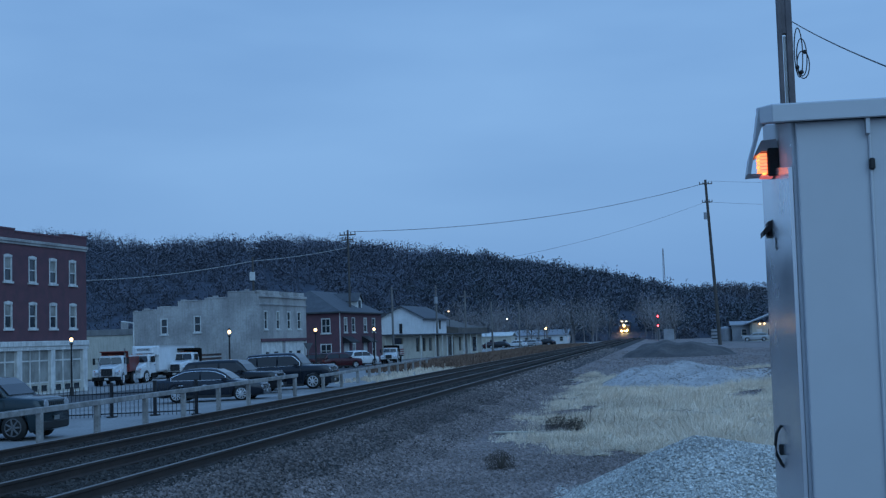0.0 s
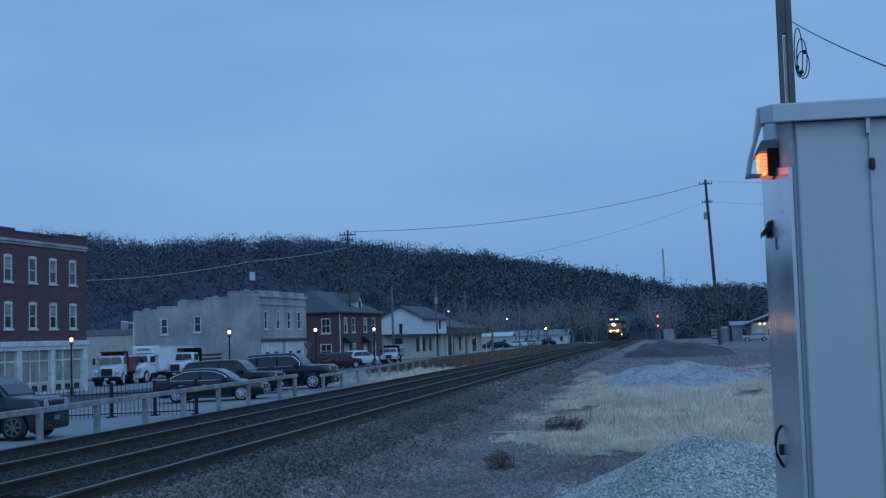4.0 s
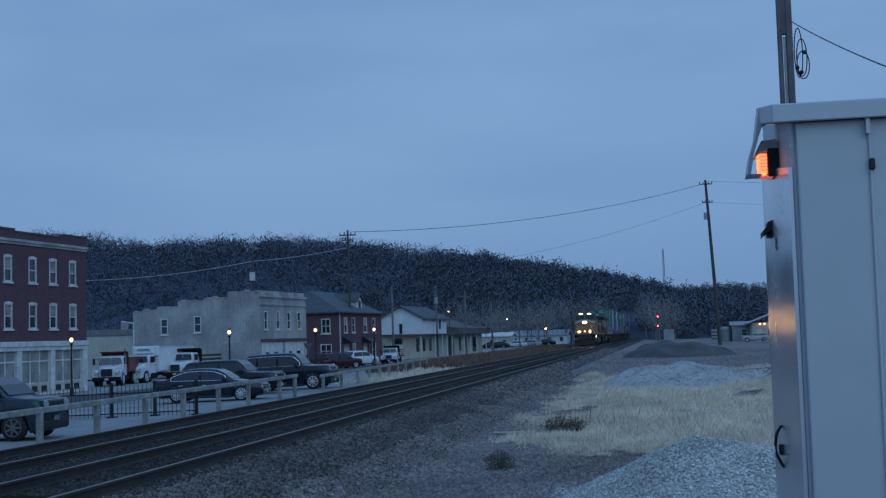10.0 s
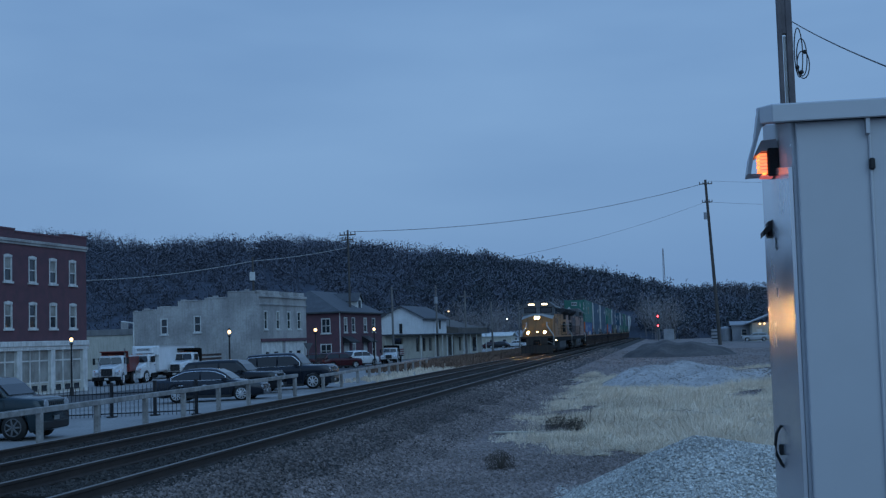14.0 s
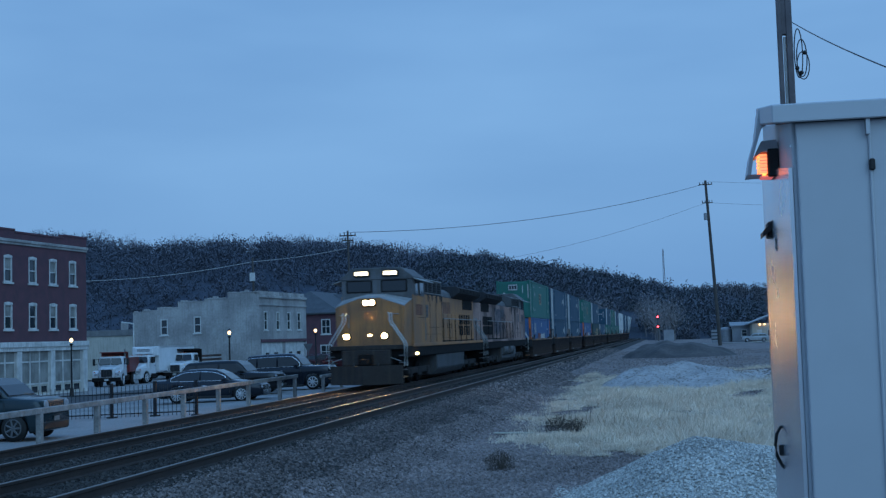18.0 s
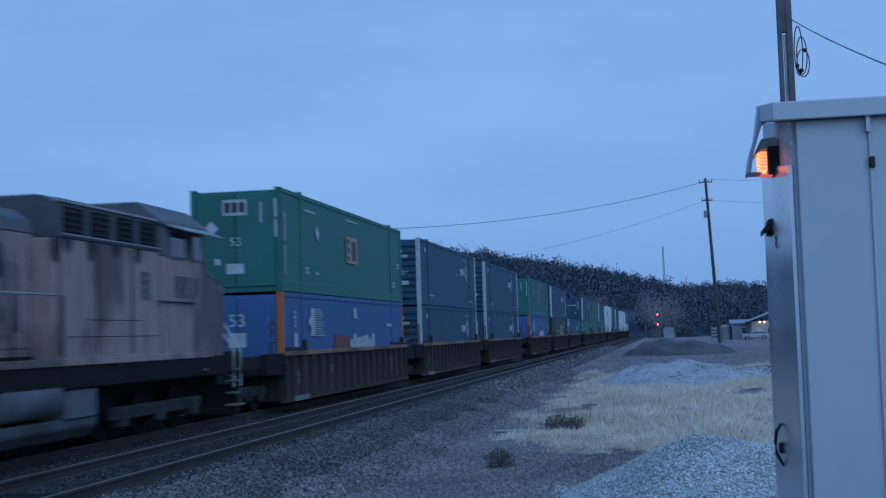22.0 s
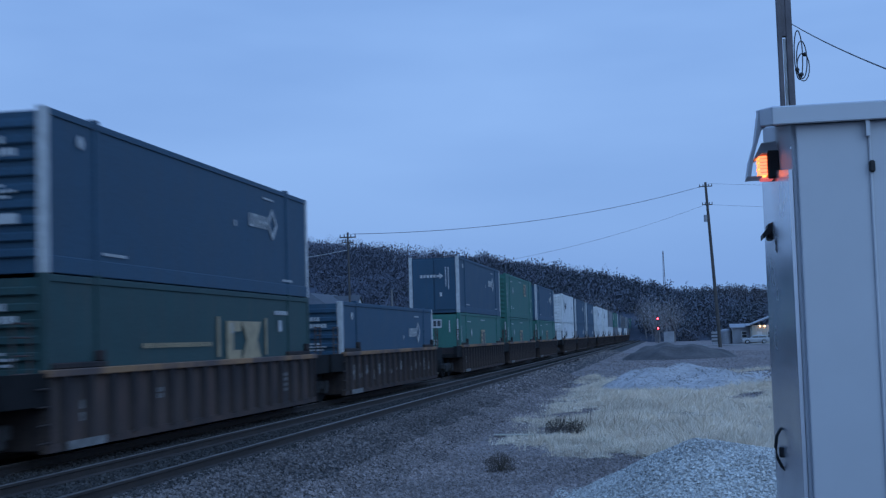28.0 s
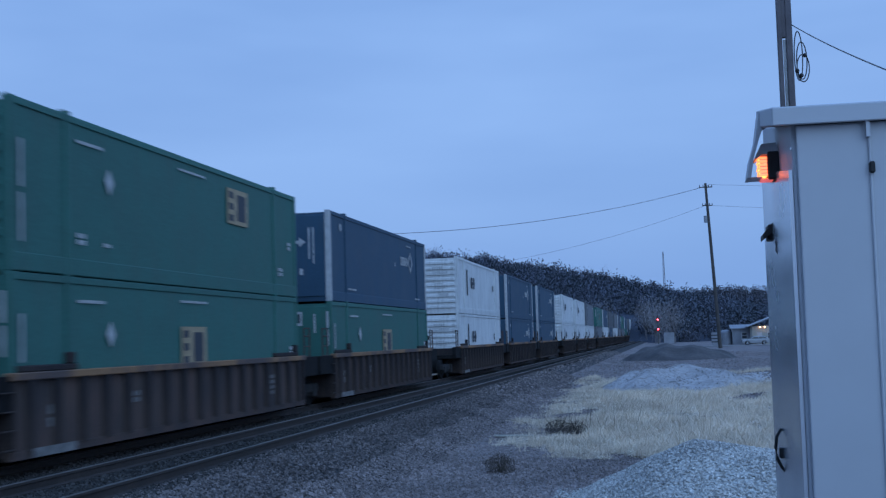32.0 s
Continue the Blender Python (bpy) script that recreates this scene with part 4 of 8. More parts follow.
            part("radiator_screen", bm, M_LOCODARK, c)
    bm = bmesh.new()
    box(bm, -0.55, 0.55, 12.0, 13.6, 4.2, 4.52, 0.05)
    part("exhaust_silencer", bm, M_TANK, c, "grey exhaust silencer box")
    bm = bmesh.new()
    box(bm, -0.7, 0.7, 5.6, 7.0, 4.5, 4.62, 0.04)
    part("air_conditioner", bm, M_LOCODARK, c)
    bm = bmesh.new()
    for s in (-0.3, 0.0, 0.3):
        tube(bm, (s, 9.3, 4.3), (s, 8.95, 4.42), 0.06, 8)
    part("horn", bm, M_LOCODARK, c)
    # tank and trucks
    bm = bmesh.new()
    prism(bm, [(-1.45, 1.28), (-1.45, 0.5), (-1.25, 0.22), (1.25, 0.22), (1.45, 0.5), (1.45, 1.28)], "y", 6.8 if lit else 13.9, 14.5, 0.04)
    part("fuel_tank", bm, M_TANK, c, "grey fuel tank")
    if not lit:
        for y, w in ((8.5, 2.1), (11.3, 2.3)):
            for x in (-1.26, 1.26):
                bm = bmesh.new()
                tube(bm, (x, y, 0.98), (x, y + w, 0.98), 0.31, 18)
                for k in (0.35, w - 0.4):
                    tube(bm, (x, y + k, 0.98), (x, y + k + 0.06, 0.98), 0.325, 18)
                tank = part("air_tank", bm, M_LOCOGREY, c, "pale grey air reservoir", True)
                for f in tank.data.polygons:
                    f.use_smooth = len(f.vertices) == 4
        for x in (-1.2, 1.2):
            bm = bmesh.new()
            box(bm, x - 0.25, x + 0.25, 7.0, 8.2, 0.6, 1.12, 0.03)
            part("battery_box", bm, M_LOCOGREY, c, "pale grey equipment box")
        bm = bmesh.new()
        prism(bm, [(-1.4, 0.62), (-1.4, 0.45), (-1.2, 0.24), (1.2, 0.24), (1.4, 0.45), (1.4, 0.62)], "y", 6.9, 13.9, 0.03)
        part("lower_tank", bm, M_TANK, c)
        for s in (-1, 1):
            bm = bmesh.new()
            prism(bm, [(11.4, 3.4), (11.7, 3.55), (12.3, 3.4), (12.6, 3.6), (13.2, 3.45), (13.6, 3.65), (14.4, 3.6), (14.6, 3.1), (14.45, 2.6), (14.7, 2.2),
                       (14.3, 1.95), (13.8, 2.15), (13.5, 1.8), (13.0, 2.1), (12.6, 1.85), (12.2, 2.2), (11.8, 1.8), (11.5, 2.3), (11.1, 2.05), (11.25, 2.7)],
                  "x", s * 1.085 - 0.01, s * 1.085 + 0.006)
            part("sprayed_patch", bm, M_SPRAY, c, "large dark sprayed shape")
            for y, z0, z1 in ((9.1, 2.1, 3.3), (9.5, 2.0, 3.4), (9.9, 2.2, 3.2), (10.4, 1.9, 3.1)):
                bm = bmesh.new()
                prism(bm, [(y, z0), (y + 0.16, z0 + 0.1), (y + 0.2, z1), (y + 0.04, z1 - 0.12)], "x", s * 1.085 - 0.01, s * 1.085 + 0.006)
                part("sprayed_stroke", bm, M_SPRAY, c, "dark sprayed stroke")
    # Dark blocks added under the frame to close the see-through gap at the bogies.
    for y0, y1 in ((0.6, 6.6), (14.7, 20.9)):
        bm = bmesh.new()
        box(bm, -0.5, 0.5, y0, y1, 0.3, 1.14)
        part("traction_motor", bm, M_LOCODARK, c)
    bogie(c, 3.6, (-1.85, 0, 1.85), 1.05)
    bogie(c, 17.3, (-1.85, 0, 1.85), 1.05)
    # pilot and plough
    bm = bmesh.new()
    box(bm, -1.5, 1.5, -0.75, -0.5, 1.46, 1.64, 0.02)
    part("front_deck", bm, M_PILOT, c, "dusty deck edge over the pilot")
    bm = bmesh.new()
    box(bm, -0.98, 0.98, -0.78, -0.5, 0.85, 1.46, 0.03)
    part("pilot", bm, M_PILOT, c, "dusty front pilot")
    bm = bmesh.new()
    box(bm, -0.3, 0.3, -0.86, -0.78, 0.9, 1.3, 0.03)
    part("draft_gear_plate", bm, M_LOCODARK, c)
    bm = bmesh.new()
    prism(bm, [(-1.45, -0.75), (0, -1.35), (1.45, -0.75), (1.45, -0.65), (0, -1.2), (-1.45, -0.65)], "z", 0.12, 0.85)
    part("plough", bm, M_PILOT, c, "dusty dark snow plough")
    for y0, y1 in ((-1.25, -0.7), (21.5, 22.1)):
        bm = bmesh.new()
        box(bm, -0.16, 0.16, y0, y1, 0.88, 1.12, 0.03)
        part("coupler", bm, M_LOCODARK, c)
    bm = bmesh.new()
    box(bm, -1.45, 1.45, 21.45, 21.6, 0.45, 1.6, 0.03)
    part("rear_pilot", bm, M_LOCODARK, c)
    for s in (-1, 1):
        for y in (-0.35, 21.2):
            for k in range(4):
                bm = bmesh.new()
                box(bm, s * 1.42 - 0.14, s * 1.42 + 0.1, y - 0.22, y + 0.22, 0.36 + k * 0.28, 0.4 + k * 0.28)
                part("step", bm, M_LOCOGREY if y > 0 or k else M_YELLOW, c)
            for yy in (y - 0.33, y + 0.15) if y < 5 else (y - 0.15, y + 0.33):
                bm = bmesh.new()
                sweep(bm, [(s * 1.52, yy, 0.8), (s * 1.53, yy, 1.62), (s * 1.49, yy, 1.74), (s * 1.0, yy, 2.48), (s * 0.94, yy, 2.6), (s * 0.94, yy, 2.86), (s * 0.9, yy, 2.92)], 0.026, 7)
                part("step_rail", bm, M_STEEL if y < 5 else M_STEELGREY, c, "pale bent step handrail")
        bm = bmesh.new()
        tube(bm, (s * 1.5, 8.6, 2.74), (s * 1.5, 20.4, 2.74), 0.022, 6)
        part("handrail", bm, M_STEELGREY, c, "grey side handrail")
        for k in range(8):
            bm = bmesh.new()
            tube(bm, (s * 1.5, 8.4 + k * 1.7, 1.55), (s * 1.5, 8.4 + k * 1.7, 2.74), 0.02, 6)
            part("stanchion", bm, M_LOCODARK, c)
        bm = bmesh.new()
        tube(bm, (s * 0.4, -0.62, 1.35), (s * 1.4, -0.78, 1.0), 0.02, 6)
        part("uncoupling_lever", bm, M_STEELGREY, c)
        bm = bmesh.new()
        tube(bm, (s * 0.5, -0.8, 0.95), (s * 0.42, -0.95, 0.55), 0.035, 6)
        part("air_hose", bm, M_BLACK, c)
    return c


ride(locomotive("lead_locomotive", M_YELLOW, True, "yellow and grey freight locomotive with glaring headlights"), 0.22, 0)
ride(locomotive("trailing_locomotive", M_YELLOW2, False, "grimy faded yellow freight locomotive running cab last"), 44.0, 0, True)

KINDS = {}


def box_kind(key):
    """The first container of a kind, built once; further ones are copies."""
    spec = {
        "navy": (M_NAVY, M_MARK, "ribs", "arrow", "dark navy container with pale corner posts"),
        "navydoor": (M_NAVY, M_MARK, "plain", "arrow", "dark navy container with white posts and plain doors"),
        "green": (M_GREEN, M_GREEN, "plate", "seal", "green container with an ochre side panel"),
        "greenribs": (M_GREEN, M_GREEN, "ribs", "seal", "green ribbed-end container with an ochre side panel"),
        "blue": (M_BLUE, M_ORANGE, "plate", "sprayed", "blue container with orange posts and sprayed scrawl"),
        "teal": (M_TEAL, M_TEAL, "ribs", "letters", "dark green container with a yellow emblem"),
        "white": (M_WHITEC, M_WHITEC, "ribs", "white", "white container with dark stencilled marks"),
        "grey": (M_GREYC, M_GREYC, "ribs", "plain", "dull dark grey container"),
    }[key]
    if key not in KINDS:
        KINDS[key] = container("container", *spec)
        return KINDS[key]
    return copy_thing(KINDS[key], pose(0, 0, 0))


LOADS = [(48.9, "green", "blue"), (68.93, "navy", "navy"), (89.0, "navy", "navydoor"),
         (112.5, "green", "blue"), (132.3, "navy", "teal"), (152.3, "", "navy"),
         (176.25, "navydoor", "green"), (195.7, "greenribs", "green"), (215.6, "navydoor", "green"),
         (240.5, "white", "white"), (260.6, "navydoor", "navydoor"), (280.8, "navydoor", "navydoor"),
         (304.8, "white", "white"), (324.9, "white", "white"), (345.0, "grey", "white"),
         (369, "green", "grey"), (389, "navy", "white"), (409, "grey", "navy"), (433, "grey", "white"), (453, "navy", "grey"),
         (473, "green", "grey"), (497, "navy", "green"), (517, "grey", "navy"), (537, "white", "grey"), (561, "grey", "grey"),
         (581, "navy", "navy"), (601, "green", "green"), (625, "grey", "navy"), (645, "navy", "grey"), (665, "grey", "grey"),
         (689, "green", "navy"), (709, "grey", "grey"), (729, "navy", "navy"), (753, "grey", "green"), (773, "navy", "grey")]
WELLS = {}
for i, (u, upper, lower) in enumerate(LOADS):
    fine = i < 10
    key = (fine, 2 if i == 5 else i % 2 if fine else 0)
    if key not in WELLS:
        WELLS[key] = well_car("well_car", fine, M_RUST, i == 5)
        ride(WELLS[key], u, 0)
    else:
        ride(copy_thing(WELLS[key], pose(0, 0, 0)), u, 0)
    if lower:
        ride(box_kind(lower), u, 0.31)
    if upper:
        ride(box_kind(upper), u, 3.2)


def head_y(t):
    """Where the leading headlight is along the track."""
    return 33.2 - 16.15 * (t - 19) if t >= 16 else 81.65 + 17.05 * (16 - t)


def motions():
    times = [0, 3, 6, 9, 12, 14, 15, 16, 17, 18, 19, 20, 21, 22, 23, 24, 26, 28, 30, 32]
    for ob, u, z, turned in TRAIN:
        walk(ob, [(t, pose(TRACK_X, head_y(t) + u, TRACK_Z + z, 0, 0, 180 if turned else 0)) for t in times])


# ---------------------------------------------------------------- hills
RIDGE = [(-420, 48.8), (-330, 47.8), (-248, 45.3), (-210, 40.3), (-190, 40.3), (-154, 39.8), (-122, 36.8), (-86, 31.3), (-63, 27.3), (-40, 22.8), (-17, 18.3), (0, 13.9), (14, 9.8), (30, 5.4), (60, 0.3)]


def ridge_z(x, line=RIDGE):
    if x <= line[0][0]:
        return line[0][1]
    for (xa, za), (xb, zb) in zip(line, line[1:]):
        if x <= xb:
            return za + (zb - za) * (x - xa) / (xb - xa)
    return line[-1][1]


FAR_RIDGE = [(-60, 2.8), (-10, 14), (8, 18), (30, 19.5), (60, 17.5), (110, 21), (260, 24), (500, 20)]


def hill(name, line, y_foot, y_top, x0, x1, label, rise=3.6):
    bm = bmesh.new()
    nx, ny = 70, 16
    grid = []
    for j in range(ny + 1):
        row = []
        for i in range(nx + 1):
            x = x0 + (x1 - x0) * i / nx
            q = j / ny
            z = -1.5 + (ridge_z(x, line) + 1.5 + rise) * (1 - (1 - q) ** 1.6)
            z += 1.5 * noise.noise((x * 0.03, q * 6, 3)) * q * (1 - q) * 4
            row.append(bm.verts.new((x, y_foot + (y_top - y_foot) * q, z)))
        grid.append(row)
    back = [bm.verts.new((v.co.x, y_top + 400, v.co.z * 0.6)) for v in grid[-1]]
    grid.append(back)
    for a, b in zip(grid, grid[1:]):
        for i in range(nx):
            f = bm.faces.new((a[i], a[i + 1], b[i + 1], b[i]))
            f.smooth = True
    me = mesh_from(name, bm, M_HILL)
    for p in me.polygons:
        p.use_smooth = True
    return tagged(put(name, me), label, "hill", kind="structure")


def bare_wood(name, label, line, y_foot, y_top, x0, x1, count, ridge_count, seed, height, mat, sink=0.3, sprays=90):
    """Leafless trees: thin trunk with a fan of twigs, thousands joined in one mesh."""
    rng = random.Random(seed)
    vs, fs = [], []

    def blade(p, q, w0, w1):
        o = len(vs)
        vs.extend([(p[0] - w0, p[1], p[2]), (p[0] + w0, p[1], p[2]), (q[0] + w1, q[1], q[2]), (q[0] - w1, q[1], q[2])])
        fs.append((o, o + 1, o + 2, o + 3))

    limbs = 9 if sprays > 200 else 3

    def tree(x, y, z, h):
        """Upright stem, a few limbs and a rounded haze of short twigs all through the crown."""
        wide = rng.uniform(0.26, 0.38) * h
        lean = rng.uniform(-0.5, 0.5)
        cx, cz = x + lean, z + h * 0.6
        blade((x, y, z - 0.5), (cx, y, cz + 0.1 * h), 0.16, 0.06)
        for k in range(limbs):
            a = rng.uniform(-1.9, 1.9)
            g = rng.uniform(0.28, 0.55)
            ln = wide * rng.uniform(0.6, 0.95)
            blade((x + lean * g, y, z + h * g), (cx + math.sin(a) * ln, y, cz + math.cos(a) * ln), 0.08, 0.03)
        for j in range(sprays):
            a, r = rng.uniform(0, math.tau), wide * rng.random() ** 0.5
            lump = 1 + 0.22 * math.sin(a * 3 + x) + 0.14 * math.sin(a * 5 + 2 * x)
            px, pz = cx + math.sin(a) * r * lump, cz + math.cos(a) * r * lump * 0.95
            b, l2 = rng.uniform(0, math.tau), rng.uniform(0.2, 0.5) if sprays > 200 else rng.uniform(0.4, 0.8)
            blade((px, y + rng.uniform(-1, 1), pz), (px + math.sin(b) * l2, y, pz + math.cos(b) * l2), *((0.05, 0.03) if sprays > 200 else (0.18, 0.12)))
    for k in range(count + ridge_count):
        x = rng.uniform(x0, x1)
        q = rng.random() ** 0.8 * 0.93 if k < count else rng.uniform(0.95, 1.0)
        y = y_foot + (y_top - y_foot) * q
        if -14.5 < x < -6.0 and y < 400:
            continue
        z = -1.5 + (ridge_z(x, line) + 1.5) * (1 - (1 - q) ** 1.6)
        h = height * rng.choice((0.75, 0.85, 0.95, 1.0, 1.1, 1.25))
        tree(x, y, z - sink * h, h)
    me = bpy.data.meshes.new(name)
    me.from_pydata(vs, [], fs)
    me.materials.append(mat)
    me.update()
    return tagged(put(name, me), label, "trees", kind="stuff")


# Twig brown paled so that valley mist is part of the colour.
M_SCRUBTWIG = material("misty_brown_twigs", (0.24, 0.22, 0.218), 0.95, scale=0.05, vary=0.3, fine=2, bump=0, per_island=0.25)
# Far twigs lightened towards haze, painted in since the air is clear.
M_FARTWIG = material("hazy_far_twigs", (0.098, 0.097, 0.11), 0.95, scale=0.05, vary=0.35, fine=2, bump=0, per_island=0.3)


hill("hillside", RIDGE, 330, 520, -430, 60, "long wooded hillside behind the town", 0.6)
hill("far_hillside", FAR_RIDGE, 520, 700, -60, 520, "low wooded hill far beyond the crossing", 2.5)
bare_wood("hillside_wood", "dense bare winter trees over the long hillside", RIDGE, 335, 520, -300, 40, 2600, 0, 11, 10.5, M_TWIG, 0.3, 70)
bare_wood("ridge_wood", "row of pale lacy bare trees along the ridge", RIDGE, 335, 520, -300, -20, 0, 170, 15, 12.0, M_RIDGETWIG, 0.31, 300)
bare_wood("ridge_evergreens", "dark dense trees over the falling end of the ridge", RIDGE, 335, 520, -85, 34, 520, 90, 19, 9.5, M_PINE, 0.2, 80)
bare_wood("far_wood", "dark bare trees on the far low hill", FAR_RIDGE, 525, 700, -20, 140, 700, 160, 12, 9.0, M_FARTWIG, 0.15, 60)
bare_wood("valley_wood", "bare trees at the foot of the hill beside the track", [(-80, 2), (60, 2)], 300, 420, -75, 3, 260, 0, 13, 11, M_SCRUBTWIG, 0.05, 210)
bare_wood("trackside_wood", "muted brown bare trees at the end of the hill", [(-80, 2), (60, 2)], 350, 430, -5.8, 2, 46, 0, 17, 9.5, M_SCRUBTWIG, 0.1, 210)


# ---------------------------------------------------------------- buildings
def wall_cells(bm, u0, u1, z0, z1, holes, make):
    """Fill a wall rectangle with blocks on one grid, leaving the holes (u0, u1, z0, z1) open."""
    us = sorted({u0, u1, *[h[0] for h in holes], *[h[1] for h in holes]})
    zs = sorted({z0, z1, *[h[2] for h in holes], *[h[3] for h in holes]})
    for a, b in zip(us, us[1:]):
        for c, d in zip(zs, zs[1:]):
            u, z = (a + b) / 2, (c + d) / 2
            if not any(h[0] < u < h[1] and h[2] < z < h[3] for h in holes):
                make(a, b, c, d)


def wall_y(bm, x, thick, y0, y1, z0, z1, holes):
    """Wall along y whose outer face is x, thickness towards -x."""
    wall_cells(bm, y0, y1, z0, z1, holes, lambda a, b, c, d: box(bm, x - thick, x, a, b, c, d))


def wall_x(bm, y, thick, x0, x1, z0, z1, holes):
    """Wall along x whose outer face is y, thickness towards +y."""
    wall_cells(bm, x0, x1, z0, z1, holes, lambda a, b, c, d: box(bm, a, b, y, y + thick, c, d))


def sash_window(parent, facing, at, u0, u1, z0, z1, trim=M_TRIM, blind=False, sill=True, arch=False, bars_v=0):
    """A sash window in the opening u0..u1, z0..z1 of the wall face 'at'; facing 'x' or 'y'."""
    t = 0.09

    def bx(bm, ua, ub, da, db, za, zb):
        if facing == "x":
            box(bm, at - db, at - da, ua, ub, za, zb)
        else:
            box(bm, ua, ub, at + da, at + db, za, zb)
    bm = bmesh.new()
    bx(bm, u0, u0 + t, -0.03, 0.12, z0, z1)
    bx(bm, u1 - t, u1, -0.03, 0.12, z0, z1)
    bx(bm, u0 + t, u1 - t, -0.03, 0.12, z1 - t * 1.2, z1)
    bx(bm, u0 + t, u1 - t, -0.03, 0.12, z0, z0 + t)
    zm = (z0 + z1) / 2
    bx(bm, u0 + t, u1 - t, 0.0, 0.1, zm - 0.035, zm + 0.035)
    for k in range(bars_v):
        um = u0 + (u1 - u0) * (k + 1) / (bars_v + 1)
        bx(bm, um - 0.03, um + 0.03, 0.0, 0.1, z0 + t, z1 - t)
    if arch:
        w = u1 - u0
        pts = [(u0 - 0.02, z1 - 0.06), (u1 + 0.02, z1 - 0.06), (u1 + 0.0, z1 + 0.06), (u0 + w / 2, z1 + 0.13), (u0 - 0.0, z1 + 0.06)]
        if facing == "x":
            prism(bm, pts, "x", at - 0.08, at + 0.05)
        else:
            prism(bm, pts, "y", at - 0.05, at + 0.08)
    win = part("window", bm, trim, parent)
    for za, zb in ((z0 + t, zm - 0.035), (zm + 0.035, z1 - t * 1.2)):
        bm = bmesh.new()
        bx(bm, u0 + t, u1 - t, 0.06, 0.075, za, zb)
        part("pane", bm, M_CURTAIN if blind and za > zm else M_GLASS, win)
    if sill:
        bm = bmesh.new()
        bx(bm, u0 - 0.1, u1 + 0.1, -0.1, 0.1, z0 - 0.12, z0)
        part("sill", bm, trim, win)
    return win


def plank_door(parent, facing, at, u0, u1, z0, z1, mat):
    bm = bmesh.new()
    if facing == "x":
        box(bm, at - 0.1, at - 0.03, u0, u1, z0, z1, 0.01)
        box(bm, at - 0.035, at - 0.02, u0 + 0.15, u1 - 0.15, z0 + 0.2, z0 + 0.9)
    else:
        box(bm, u0, u1, at + 0.03, at + 0.1, z0, z1, 0.01)
        box(bm, u0 + 0.15, u1 - 0.15, at + 0.02, at + 0.035, z0 + 0.2, z0 + 0.9)
    door = part("door", bm, mat, parent)
    bm = bmesh.new()
    c = (at + 0.02, u1 - 0.15, z0 + 1.0) if facing == "x" else (u1 - 0.15, at - 0.02, z0 + 1.0)
    ball(bm, c, 0.05, 1, 8, 6)
    part("handle", bm, M_CHROME, door)


STREET = 4.0    # degrees by which the street front turns from the track


